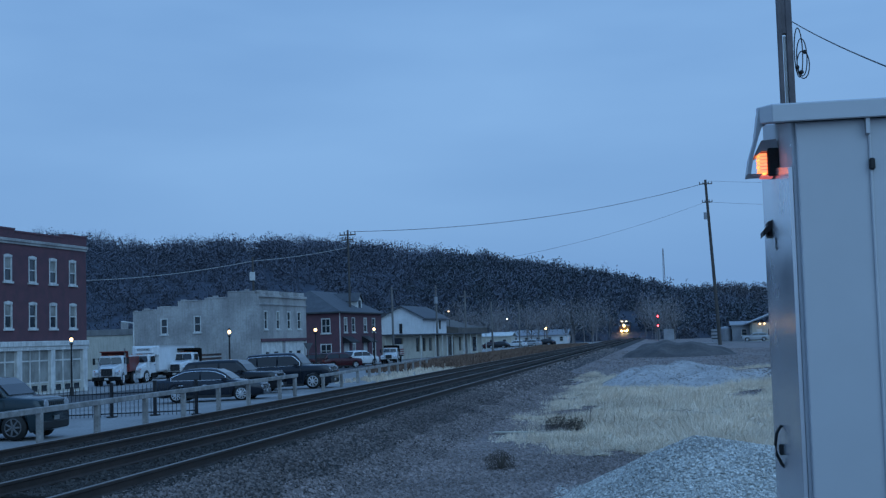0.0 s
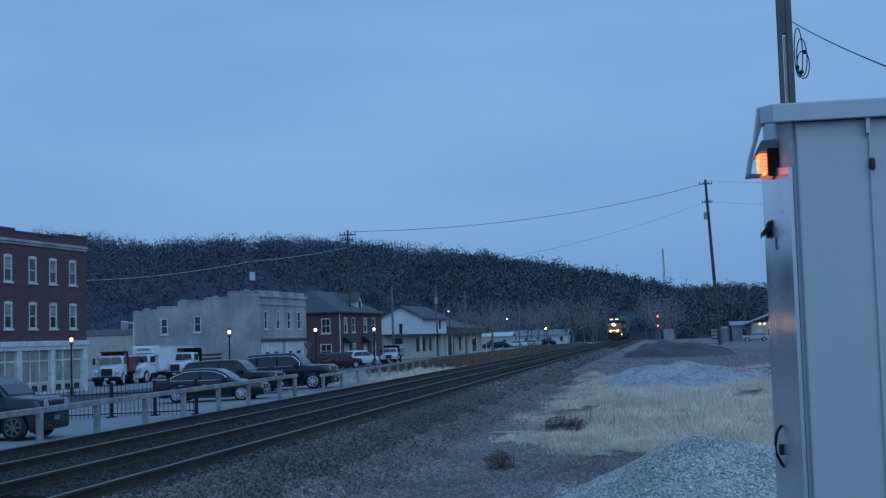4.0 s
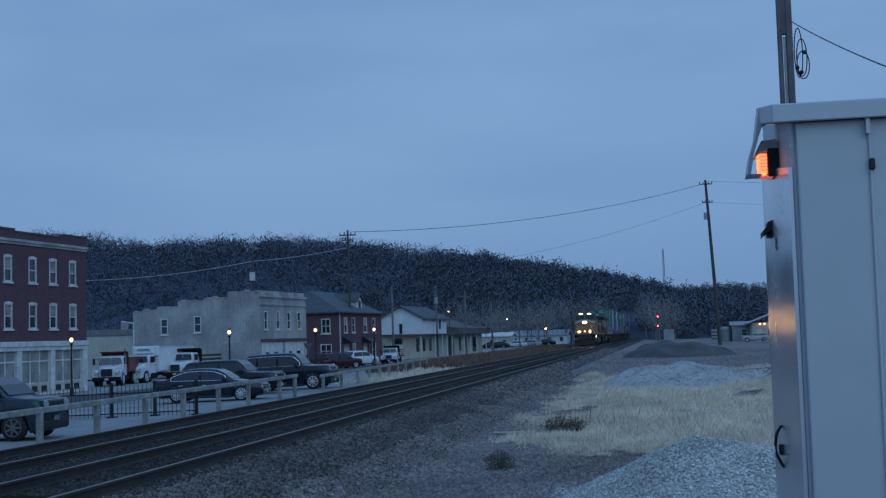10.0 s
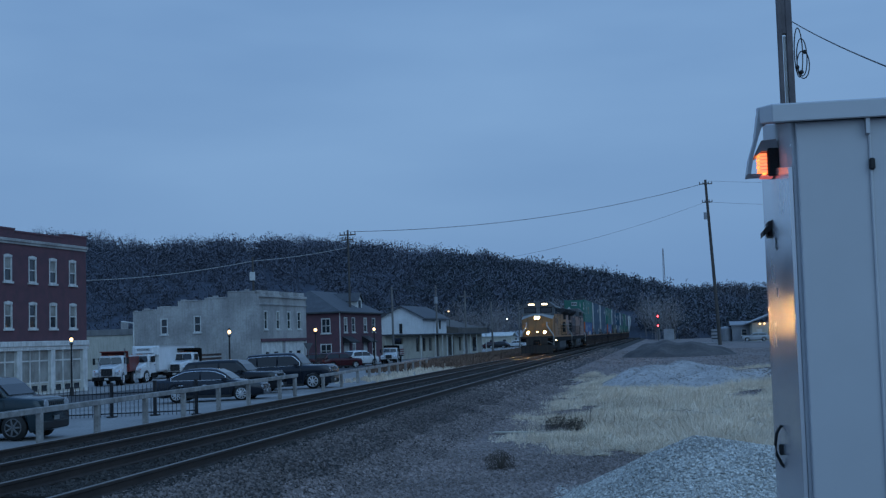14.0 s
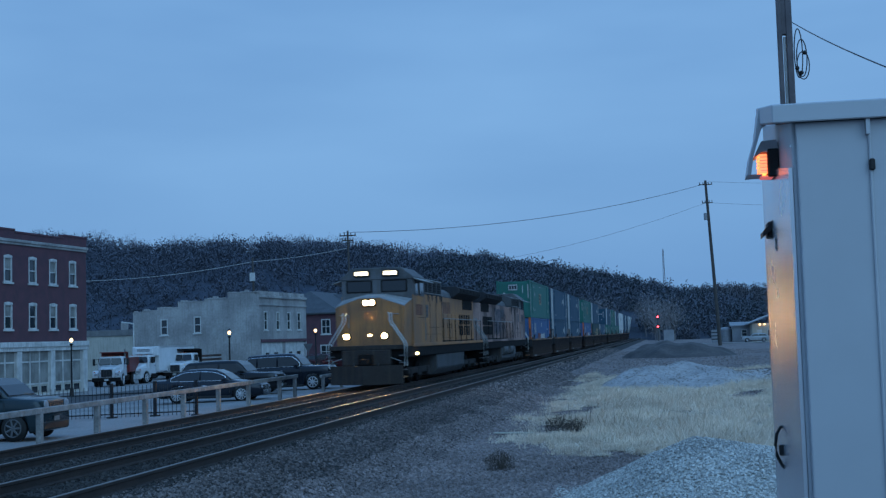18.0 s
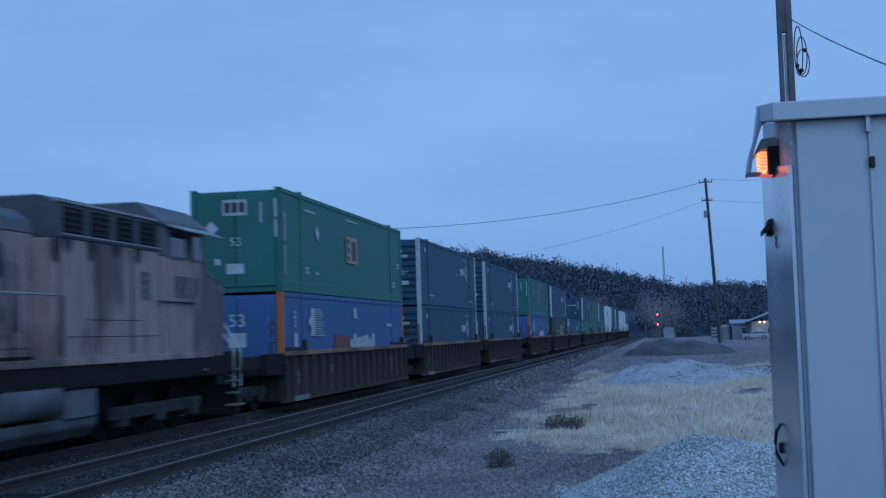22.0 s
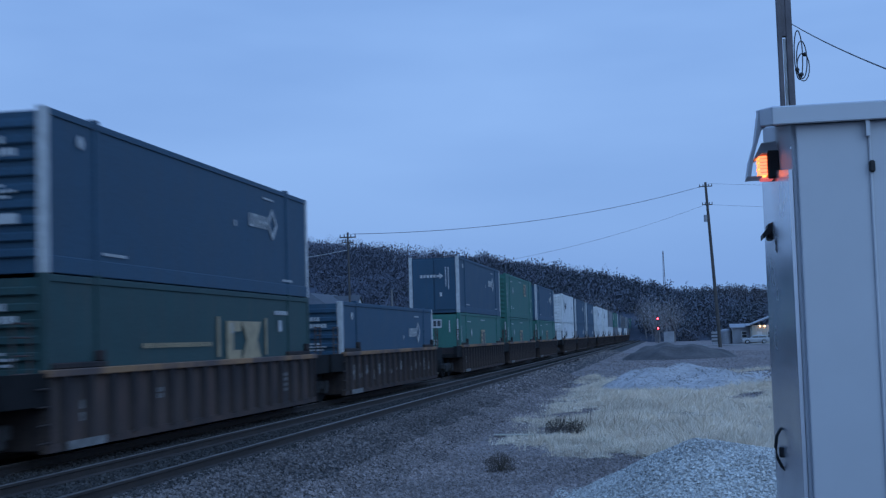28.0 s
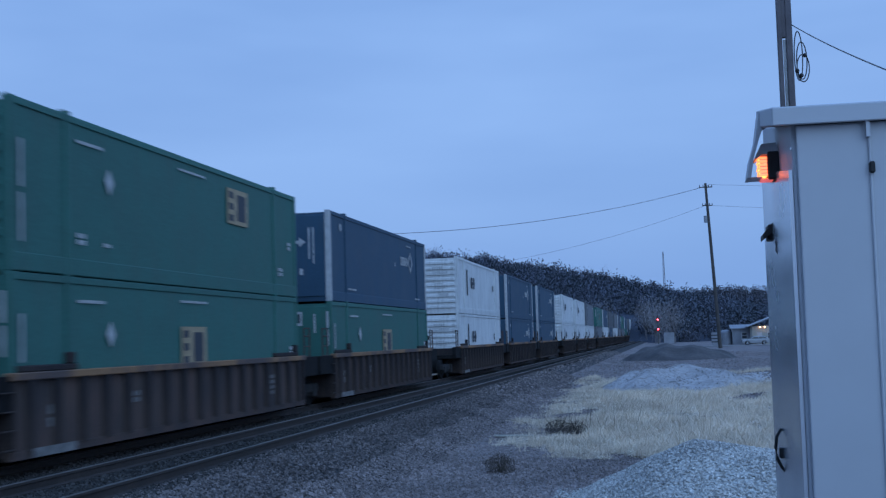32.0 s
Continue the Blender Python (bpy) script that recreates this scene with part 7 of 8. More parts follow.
P_JEEP = paint("dark_teal_car_paint", (0.016, 0.03, 0.036))
P_NAVY = paint("dark_blue_car_paint", (0.01, 0.014, 0.022))
P_BLACK = paint("black_car_paint", (0.008, 0.009, 0.011))
P_WHITE = paint("white_car_paint", (0.62, 0.63, 0.64))
P_RED = paint("dark_red_car_paint", (0.06, 0.014, 0.017))
M_LAMPGLASS = material("headlamp_glass", (0.55, 0.56, 0.58), 0.12, 0.3, scale=8, vary=0.3, bump=0)
P_SILVER = paint("silver_car_paint", (0.36, 0.37, 0.38))


def ramp_at(points, d):
    """Piecewise-smooth value at d of (d, value) points."""
    if d <= points[0][0]:
        return points[0][1]
    for (a, za), (b, zb) in zip(points, points[1:]):
        if d <= b:
            k = (d - a) / (b - a)
            return za + (zb - za) * k
    return points[-1][1]


def car(name, m, L, W, H, base, nose, scuttle, roof0, roof1, tail, belt, r, pt, label, tail_up=None, chrome=False, boxy=0.0, spokes=8, lit=False,
        rim=None, round_lamps=False):
    """A road car heading +x, origin on the ground under its middle; lengths count from the front.
    base: wheelbase; nose: bonnet height; scuttle: foot of the windscreen; roof0, roof1: roof from and to; tail: foot of the back glass."""
    c = thing(name, m, label, "car", "parked vehicles")
    F, hw, g = L / 2, W / 2, 0.2
    wf = (L - base) * 0.46
    wr = wf + base
    end = tail_up or belt + 0.02
    top = [(0, nose - 0.3), (0.03, nose - 0.16), (0.1, nose - 0.05), (0.24, nose), (scuttle * 0.6, nose + (belt - nose) * 0.5), (scuttle, belt + 0.02),
           (tail - 0.3, belt + 0.05), (tail, max(belt + 0.04, end - 0.02)), (L - 0.1, end - 0.03), (L - 0.03, end - 0.12), (L, end - 0.28)]

    def half(d):
        e = abs(d - F) / F
        return hw * (1 - (0.13 - 0.05 * boxy) * max(0.0, (e - 0.55) / 0.45) ** 2.2)

    def under(d):
        z = g + 0.1 * max(0.0, abs(d - F) / F - 0.85) / 0.15
        for w in (wf, wr):
            q = (r + 0.07) ** 2 - (d - w) ** 2
            if q > 0:
                z = max(z, r * 0.95 + q ** 0.5 * 0.98)
        return z
    ds = sorted({round(q, 3) for q in [0, 0.03, 0.1, 0.24, scuttle, tail, L - 0.1, L - 0.03, L] + [i * L / 26 for i in range(27)]
                 + [w + (r + 0.07) * math.cos(a * math.pi / 10) for w in (wf, wr) for a in range(11)]})
    bm = bmesh.new()
    rings = []
    for d in ds:
        w, zt, zu = half(d), ramp_at(top, d), under(d)
        sh = min(zt - 0.03, belt - 0.06)
        sec = [(0.9 * w, g), (0.965 * w, g + 0.1), (0.99 * w, 0.48), (w, max(0.5, sh - 0.22)), (0.985 * w, max(0.52, sh)), (0.93 * w, zt - 0.005), (0.7 * w, zt + 0.025), (0.0, zt + 0.045)]
        sec = [(y, max(z, min(zu, zt - 0.08))) for y, z in sec]
        ring = [bm.verts.new((F - d, y, z)) for y, z in sec] + [bm.verts.new((F - d, -y, z)) for y, z in reversed(sec[:-1])]
        rings.append(ring)
    n = len(rings[0])
    for a, b in zip(rings, rings[1:]):
        for i in range(n):
            bm.faces.new((a[i], a[(i + 1) % n], b[(i + 1) % n], b[i]))
    bm.faces.new(rings[0])
    bm.faces.new(rings[-1][::-1])
    bmesh.ops.dissolve_degenerate(bm, edges=bm.edges[:], dist=0.002)
    bmesh.ops.recalc_face_normals(bm, faces=bm.faces[:])
    part("body", bm, pt, c, "", True)
    # cabin shell in body paint
    lo, hi = hw * 0.93, hw * (0.76 + boxy * 0.1)
    over = [(scuttle - 0.02, belt), (scuttle + (roof0 - scuttle) * 0.5, belt + (H - belt) * 0.58), (roof0, H - 0.05), (roof0 + 0.3, H - 0.01), ((roof0 + roof1) / 2, H),
            (roof1 - 0.1, H - 0.03), (roof1, H - 0.06), (roof1 + (tail - roof1) * 0.5, belt + (H - belt) * 0.52), (tail + 0.02, belt + 0.02)]

    def flank(z):
        return lo + (hi - lo) * min(1, max(0, (z - belt) / (H - belt)))
    bm = bmesh.new()
    rings = []
    for k in range(33):
        d = over[0][0] + (over[-1][0] - over[0][0]) * k / 32
        zt = ramp_at(over, d)
        zs = belt + (zt - belt) * 0.86
        sec = [(lo, belt - 0.05), (flank(zs), zs), (flank(zs) - 0.07 * min(1, (zt - belt) / 0.3), zt - 0.01), (0.0, zt + 0.02)]
        rings.append([bm.verts.new((F - d, y, z)) for y, z in sec] + [bm.verts.new((F - d, -y, z)) for y, z in reversed(sec[:-1])])
    n = len(rings[0])
    for a, b in zip(rings, rings[1:]):
        for i in range(n):
            bm.faces.new((a[i], a[(i + 1) % n], b[(i + 1) % n], b[i]))
    bm.faces.new(rings[0])
    bm.faces.new(rings[-1][::-1])
    bmesh.ops.recalc_face_normals(bm, faces=bm.faces[:])
    part("cabin", bm, pt, c, "", True)
    mid = scuttle + (tail - scuttle) * (0.47 if boxy < 0.3 else 0.42)
    cut = [scuttle + 0.3, mid, tail - 0.3] if boxy < 0.3 else [scuttle + 0.16, mid, mid + (tail - mid) * 0.58, tail - 0.12]

    def lid(d):
        return belt + 0.045 + max(0.0, (ramp_at(over, d) - belt) * 0.8 - 0.06)
    for s in (-1, 1):
        for da, db in zip(cut, cut[1:]):
            a0, b0 = da + 0.04, db - 0.04
            pts = [(a0, belt + 0.045), (b0, belt + 0.045)] + [(b0 + (a0 - b0) * k / 8, lid(b0 + (a0 - b0) * k / 8)) for k in range(9)]
            pts = [p for i, p in enumerate(pts) if i < 2 or p[1] > belt + 0.075]
            bm = bmesh.new()
            outer = [bm.verts.new((F - d, s * (flank(z) + 0.012), z)) for d, z in pts]
            inner = [bm.verts.new((F - d, s * (flank(z) - 0.03), z)) for d, z in pts]
            bm.faces.new(outer)
            bm.faces.new(inner[::-1])
            for i in range(len(pts)):
                k = (i + 1) % len(pts)
                bm.faces.new((outer[i], inner[i], inner[k], outer[k]))
            bmesh.ops.recalc_face_normals(bm, faces=bm.faces[:])
            part("side_window", bm, M_CARGLASS, c, "dark side glass")
        if chrome:
            bm = bmesh.new()
            line = [(cut[0], belt + 0.03)] + [(cut[0] + (cut[-1] - cut[0]) * k / 16, lid(cut[0] + (cut[-1] - cut[0]) * k / 16) + 0.02) for k in range(17)] + [(cut[-1], belt + 0.03), (cut[0], belt + 0.03)]
            for (da, za), (db, zb) in zip(line, line[1:]):
                tube(bm, (F - da, s * (flank(za) + 0.016), za), (F - db, s * (flank(zb) + 0.016), zb), 0.016, 5)
            part("window_trim", bm, M_CHROME, c, "chrome window surround")
        for d in (scuttle + 0.1, mid, wr - r - 0.12):
            bm = bmesh.new()
            box(bm, F - d - 0.006, F - d + 0.006, s * hw * 0.99 - 0.012, s * hw * 0.99 + 0.006, g + 0.2, belt - 0.1)
            part("door_seam", bm, M_BLACK, c)
        for d in (mid - 0.2, mid + 0.85):
            bm = bmesh.new()
            box(bm, F - d - 0.1, F - d + 0.1, s * hw - 0.02, s * hw + 0.022, belt - 0.2, belt - 0.165, 0.008)
            part("door_handle", bm, M_CHROME if chrome else pt, c)
        bm = bmesh.new()
        box(bm, F - wr + r + 0.1, F - wf - r - 0.1, s * (hw - 0.03) - 0.03, s * (hw - 0.03) + 0.03, g - 0.02, g + 0.1, 0.02)
        part("side_skirt", bm, M_BLACK, c)
        bm = bmesh.new()
        box(bm, F - scuttle - 0.42, F - scuttle - 0.24, s * (hw + 0.08) - 0.11, s * (hw + 0.08) + 0.08, belt + 0.0, belt + 0.15, 0.03)
        part("mirror", bm, pt, c)
        bm = bmesh.new()
        if round_lamps:
            tube(bm, (F - 0.08, s * (hw - 0.33), nose - 0.2), (F + 0.012, s * (hw - 0.33), nose - 0.2), 0.12, 16)
        else:
            box(bm, F - 0.3, F - 0.015, s * (hw - 0.32) - 0.2, s * (hw - 0.32) + 0.17, nose - 0.25, nose - 0.13, 0.03)
        part("headlight", bm, M_LAMPGLASS, c, "clear headlight")
        bm = bmesh.new()
        box(bm, -F - 0.004, -F + 0.2, s * (hw - 0.24) - 0.14, s * (hw - 0.24) + 0.13, belt - 0.3, belt - 0.1, 0.02)
        part("tail_light", bm, G_RED if lit else M_REDPAINT, c)
    # windscreen and back glass
    for (da, za), (db, zb) in (((scuttle + 0.04, belt + 0.06), (roof0 - 0.04, H - 0.1)), ((tail - 0.04, belt + 0.1), (roof1 + 0.06, H - 0.12))):
        bm = bmesh.new()
        sgn = 1 if da < db else -1
        quad = []
        for k in range(5):
            d = da + (db - da) * k / 4
            quad.append((F - d + 0.012 * sgn, ramp_at(over, d) + 0.03))
        rows = [[bm.verts.new((x, y * (flank(z) - 0.1), z + 0.0)) for y in (-1, -0.5, 0, 0.5, 1)] for x, z in quad]
        low = [[bm.verts.new(v.co - Vector((0.02 * sgn, 0, 0.05))) for v in row] for row in rows]
        for grid in (rows, low):
            for a, b in zip(grid, grid[1:]):
                for i in range(4):
                    bm.faces.new((a[i], a[i + 1], b[i + 1], b[i]))
        for a, b in ((rows[0], low[0]), (rows[-1], low[-1])):
            for i in range(4):
                bm.faces.new((a[i], a[i + 1], b[i + 1], b[i]))
        for i in (0, 4):
            for a, b, e, f in zip(rows, rows[1:], low, low[1:]):
                bm.faces.new((a[i], b[i], f[i], e[i]))
        bmesh.ops.recalc_face_normals(bm, faces=bm.faces[:])
        part("windscreen" if sgn > 0 else "rear_glass", bm, M_CARGLASS, c, "dark glass")
    bm = bmesh.new()
    box(bm, F - 0.1, F + 0.004, -hw * 0.48, hw * 0.48, nose - 0.34, nose - 0.1)
    grille = part("grille", bm, M_BLACK, c)
    for k in range(7):
        bm = bmesh.new()
        y = -hw * 0.42 + k * hw * 0.14
        box(bm, F - 0.02, F + 0.012, y - 0.012, y + 0.012, nose - 0.32, nose - 0.12)
        part("slat", bm, M_CHROME if chrome else M_BLACK, grille)
    bm = bmesh.new()
    box(bm, F - 0.22, F + 0.03, -hw * 0.84, hw * 0.84, g + 0.06, g + 0.3, 0.04)
    part("bumper", bm, M_BLACK if boxy > 0.4 else pt, c)
    if not round_lamps:
        bm = bmesh.new()
        box(bm, F + 0.03, F + 0.042, -0.16, 0.16, g + 0.16, g + 0.3)
        part("plate", bm, M_MARK, c, "pale plate")
    if round_lamps:
        bm = bmesh.new()
        box(bm, F - 0.12, F + 0.03, -hw * 0.86, hw * 0.86, nose - 0.42, nose - 0.04, 0.05, 2)
        fascia = part("fascia", bm, pt, c, "upright front panel")
        for k in range(7):
            bm = bmesh.new()
            y = (k - 3) * 0.115
            box(bm, F + 0.026, F + 0.036, y - 0.035, y + 0.035, nose - 0.33, nose - 0.12, 0.004)
            part("grille_slot", bm, M_BLACK, fascia)
        for s in (-1, 1):
            bm = bmesh.new()
            tube(bm, (F, s * hw * 0.66, nose - 0.17), (F + 0.05, s * hw * 0.66, nose - 0.17), 0.125, 18)
            part("headlamp", bm, M_LAMPGLASS, fascia, "round clear headlamp")
        bm = bmesh.new()
        box(bm, F + 0.032, F + 0.044, -0.15, 0.15, g + 0.3, g + 0.42)
        part("front_plate", bm, M_STEELGREY, fascia, "pale plate")
    add_wheels(c, (F - wf, F - wr), hw - 0.11, r, 0.22, spokes, rim or M_ALLOY)
    return c


def at(x, y, rz=0):
    return pose(x, y, lot_z(x), 0, -1.43 if x < -18 else 0, rz) if rz == 0 else pose(x, y, lot_z(x), 0, 0, rz)


car("compact_suv", at(-19.05, 33.4), 4.32, 1.8, 1.77, 2.57, 1.12, 0.95, 1.6, 3.95, 4.2, 1.17, 0.36, P_JEEP, "dark teal boxy compact suv parked nose to the fence", boxy=0.9, spokes=7, rim=M_LOCOGREY, round_lamps=True)
car("sedan", at(-20.15, 54.7, 5), 4.93, 1.87, 1.46, 2.91, 0.8, 1.35, 2.15, 3.55, 4.4, 0.92, 0.34, P_NAVY, "dark blue four-door sedan parked nose to the fence", tail_up=1.0, chrome=True, spokes=10)
car("suv", at(-21.5, 61.4), 5.0, 1.98, 1.76, 2.86, 1.06, 1.45, 2.05, 4.6, 4.95, 1.1, 0.37, P_BLACK, "black mid-size suv parked between the sedan and the large suv", boxy=0.5)
car("large_suv", at(-19.75, 65.5), 4.8, 2.0, 1.93, 2.8, 1.2, 1.45, 2.0, 4.45, 4.73, 1.22, 0.4, P_NAVY, "large dark blue suv with chrome window trim", chrome=True, boxy=0.6)
car("crossover", at(-32.8, 134.5, 62), 4.5, 1.85, 1.66, 2.65, 0.95, 1.2, 1.9, 3.9, 4.4, 1.03, 0.35, P_WHITE, "white crossover parked by the brick house")
car("hatchback", at(-35.0, 128.5, 5), 4.6, 1.85, 1.6, 2.7, 0.95, 1.2, 1.9, 4.0, 4.5, 1.0, 0.34, P_RED, "dark red car parked by the brick house")
car("hatchback", at(-32.4, 124, 48), 4.6, 1.85, 1.6, 2.7, 0.95, 1.2, 1.9, 4.0, 4.5, 1.0, 0.34, P_RED, "dark red estate car behind the large suv")
car("hatchback", pose(14.9, 226, 0, 0, 0, 180), 4.7, 1.85, 1.5, 2.8, 0.9, 1.3, 2.0, 3.9, 4.5, 0.98, 0.34, P_SILVER, "silver car with lit tail lamps by the lit building", lit=True)
for k, (x, y, p, rz) in enumerate(((-30.5, 290, P_SILVER, 150), (-33.5, 286, P_WHITE, 160), (-37, 282, P_BLACK, 170), (-39.5, 285, P_RED, 165), (-35.5, 296, P_WHITE, 20), (-28.0, 296, P_BLACK, 160))):
    car("hatchback", pose(x, y, lot_z(x), 0, 0, rz), 4.7, 1.85, 1.55, 2.8, 0.9, 1.3, 2.0, 3.9, 4.5, 0.98, 0.34, p,
        ("silver", "white", "black", "dark red", "white", "black")[k] + " car parked in the far lot")


def loft(bm, rings):
    """Skin closed rings of points one after the other and cap both ends."""
    rows = [[bm.verts.new(p) for p in r] for r in rings]
    n = len(rows[0])
    for a, b in zip(rows, rows[1:]):
        for i in range(n):
            bm.faces.new((a[i], a[(i + 1) % n], b[(i + 1) % n], b[i]))
    bm.faces.new(rows[0][::-1])
    bm.faces.new(rows[-1])
    bmesh.ops.recalc_face_normals(bm, faces=bm.faces[:])


def truck(name, m, body, pt, label, tall=0.0):
    """Medium lorry heading +x, origin on the ground under its front axle."""
    t = thing(name, m, label, "truck", "parked trucks")
    square = body != "box"
    nose = 1.55 if square else 1.36
    bm = bmesh.new()
    rings = []
    for x, w, z in ((1.0, 0.5, nose - 0.12), (0.92, 0.6, nose - 0.02), (0.6, 0.7, nose + 0.05), (-0.55, 0.86, 1.74)):
        rings.append([(x, -w, 0.75), (x, -w, z - 0.14), (x, -w * 0.8, z - 0.02), (x, 0, z), (x, w * 0.8, z - 0.02), (x, w, z - 0.14), (x, w, 0.75)])
    loft(bm, rings)
    part("bonnet", bm, pt, t)
    bm = bmesh.new()
    top = 2.42 + tall
    loft(bm, [[(x, -w, 0.7), (x, -w, 1.7), (x2, -w + 0.1, top - 0.06), (x2, -w + 0.2, top), (x2, w - 0.2, top), (x2, w - 0.1, top - 0.06), (x, w, 1.7), (x, w, 0.7)]
              for x, x2, w in ((-0.5, -0.78, 1.0), (-0.75, -0.95, 1.06), (-1.9, -1.9, 1.06), (-2.02, -1.98, 1.0))])
    part("cab", bm, pt, t)
    for s in (-1, 1):
        bm = bmesh.new()
        lo, hi = Vector((-0.56, 0, 1.78)), Vector((-0.765, 0, top - 0.14))
        y0, y1 = (0.03, 0.92) if s > 0 else (-0.92, -0.03)
        vs = [bm.verts.new(p) for p in ((lo.x + 0.03, y0, lo.z), (lo.x + 0.03, y1, lo.z), (hi.x + 0.03, y1 * (0.93 if s > 0 else 1), hi.z), (hi.x + 0.03, y0 * (1 if s > 0 else 0.93), hi.z))]
        vb = [bm.verts.new(v.co - Vector((0.06, 0, 0.01))) for v in vs]
        bm.faces.new(vs)
        bm.faces.new(vb[::-1])
        for i in range(4):
            bm.faces.new((vs[i], vb[i], vb[(i + 1) % 4], vs[(i + 1) % 4]))
        bmesh.ops.recalc_face_normals(bm, faces=bm.faces[:])
        part("windscreen", bm, M_CARGLASS, t, "dark windscreen pane")
        bm = bmesh.new()
        prism(bm, [(-0.84, 1.75), (-0.98, top - 0.16), (-1.72, top - 0.16), (-1.72, 1.75)], "y", s * 1.035 - 0.03, s * 1.035 + 0.03)
        part("side_window", bm, M_CARGLASS, t)
        for x in (-0.76, -1.8):
            bm = bmesh.new()
            box(bm, x - 0.008, x + 0.008, s * 1.06 - 0.01, s * 1.06 + 0.006, 0.78, 1.72)
            part("door_seam", bm, M_BLACK, t)
        bm = bmesh.new()
        box(bm, -1.7, -1.52, s * 1.07 - 0.01, s * 1.07 + 0.02, 1.5, 1.55, 0.008)
        part("door_handle", bm, M_BLACK, t)
        # wing arched over the front wheel
        bm = bmesh.new()
        arc = [(0.6 * math.cos(a * math.pi / 10), 0.5 + 0.6 * math.sin(a * math.pi / 10)) for a in range(11)]
        prism(bm, [(0.86, 0.5), (0.95, 0.8), (0.93, 1.16), (0.72, 1.3), (-0.5, 1.34), (-0.72, 1.1), (-0.72, 0.5)] + arc[::-1], "y", s * 0.9 - 0.24, s * 0.9 + 0.22)
        part("wing", bm, pt, t)
        bm = bmesh.new()
        tube(bm, (0, s * 0.6, 0.5), (0, s * 0.72, 0.5), 0.58, 18)
        part("wheel_well", bm, M_BLACK, t, "dark wheel arch lining")
        bm = bmesh.new()
        box(bm, 0.9, 0.965, s * 0.82 - 0.2, s * 0.82 + 0.2, 0.9, 1.12, 0.02)
        lamp = part("headlight", bm, M_CHROME, t, "rectangular headlight in a bright bezel")
        for k in (-0.1, 0.1):
            bm = bmesh.new()
            box(bm, 0.962, 0.972, s * 0.82 + k - 0.075, s * 0.82 + k + 0.075, 0.94, 1.08)
            part("lens", bm, M_LAMPGLASS, lamp)
        bm = bmesh.new()
        box(bm, 0.9, 0.95, s * 0.98 - 0.06, s * 0.98 + 0.06, 1.16, 1.24, 0.01)
        part("indicator", bm, M_ORANGE, t, "amber indicator")
        bm = bmesh.new()
        box(bm, -0.72, -0.6, s * 1.36 - 0.1, s * 1.36 + 0.1, 1.72, 2.25, 0.02)
        for z in (1.8, 2.2):
            tube(bm, (-0.7, s * 1.0, z), (-0.66, s * 1.34, z), 0.02, 5)
        part("mirror", bm, M_BLACK, t)
        bm = bmesh.new()
        tube(bm, (-2.0, s * 0.92, 0.62), (-0.95, s * 0.92, 0.62), 0.26, 14)
        part("fuel_tank", bm, M_LOCODARK, t, "dark saddle tank")
        bm = bmesh.new()
        box(bm, -1.6, -0.95, s * 1.12 - 0.1, s * 1.12 + 0.06, 0.5, 0.56)
        part("cab_step", bm, M_BLACK, t)
    bm = bmesh.new()
    gw, g0, g1 = (0.44, 0.82, nose - 0.16) if square else (0.6, 0.86, nose - 0.2)
    box(bm, 0.98, 1.03, -gw - 0.05, gw + 0.05, g0 - 0.05, g1 + 0.05, 0.02)
    surround = part("grille_surround", bm, M_CHROME if square else pt, t, "bright grille surround" if square else "")
    bm = bmesh.new()
    box(bm, 1.0, 1.036, -gw, gw, g0, g1)
    part("grille", bm, M_IRON, surround, "black radiator grille")
    for k in range(7):
        bm = bmesh.new()
        if square:
            y = -gw + (k + 0.5) * gw * 2 / 7
            box(bm, 1.034, 1.048, y - 0.012, y + 0.012, g0, g1)
        else:
            z = g0 + (k + 0.5) * (g1 - g0) / 7
            box(bm, 1.034, 1.048, -gw, gw, z - 0.01, z + 0.01)
        part("grille_bar", bm, M_LOCOGREY, surround)
    bm = bmesh.new()
    box(bm, 0.95, 1.15, -1.15, 1.15, 0.42, 0.74, 0.04)
    part("bumper", bm, M_LOCODARK if square else pt, t)
    bm = bmesh.new()
    box(bm, 1.15, 1.16, -0.16, 0.16, 0.5, 0.66)
    part("plate", bm, M_MARK, t, "pale plate")
    for y in (-0.7, -0.2, 0.0, 0.2, 0.7):
        bm = bmesh.new()
        box(bm, -0.98, -0.86, y - 0.05, y + 0.05, top - 0.01, top + 0.05, 0.01)
        part("roof_marker", bm, M_ORANGE, t, "small amber roof marker")
    if body == "dump":
        bm = bmesh.new()
        tube(bm, (-2.12, 0.85, 0.8), (-2.12, 0.85, 3.0), 0.07, 10)
        part("exhaust_stack", bm, M_STEELGREY, t)
    bm = bmesh.new()
    box(bm, -7.2, 0.8, -0.4, 0.4, 0.55, 0.8)
    part("chassis", bm, M_LOCODARK, t)
    add_wheels(t, (0.0, -4.6), 1.0, 0.5, 0.28, 6)
    if body == "box":
        bm = bmesh.new()
        box(bm, -9.4, -2.15, -1.22, 1.22, 0.95, 3.15, 0.04)
        bx = part("cargo_box", bm, M_SIDING, t, "white cargo box")
        bm = bmesh.new()
        box(bm, -2.15, -1.85, -1.22, 1.22, 2.3, 3.15, 0.08)
        part("overcab", bm, M_SIDING, bx)
        bm = bmesh.new()
        box(bm, -1.855, -1.84, -0.5, 0.5, 2.75, 2.95)
        part("front_marks", bm, M_DMARK, bx)
        bm = bmesh.new()
        box(bm, -1.86, -1.6, -0.85, 0.85, 2.5, 3.02, 0.05)
        unit = part("cooling_unit", bm, M_SIDING, bx, "white cooling unit over the cab")
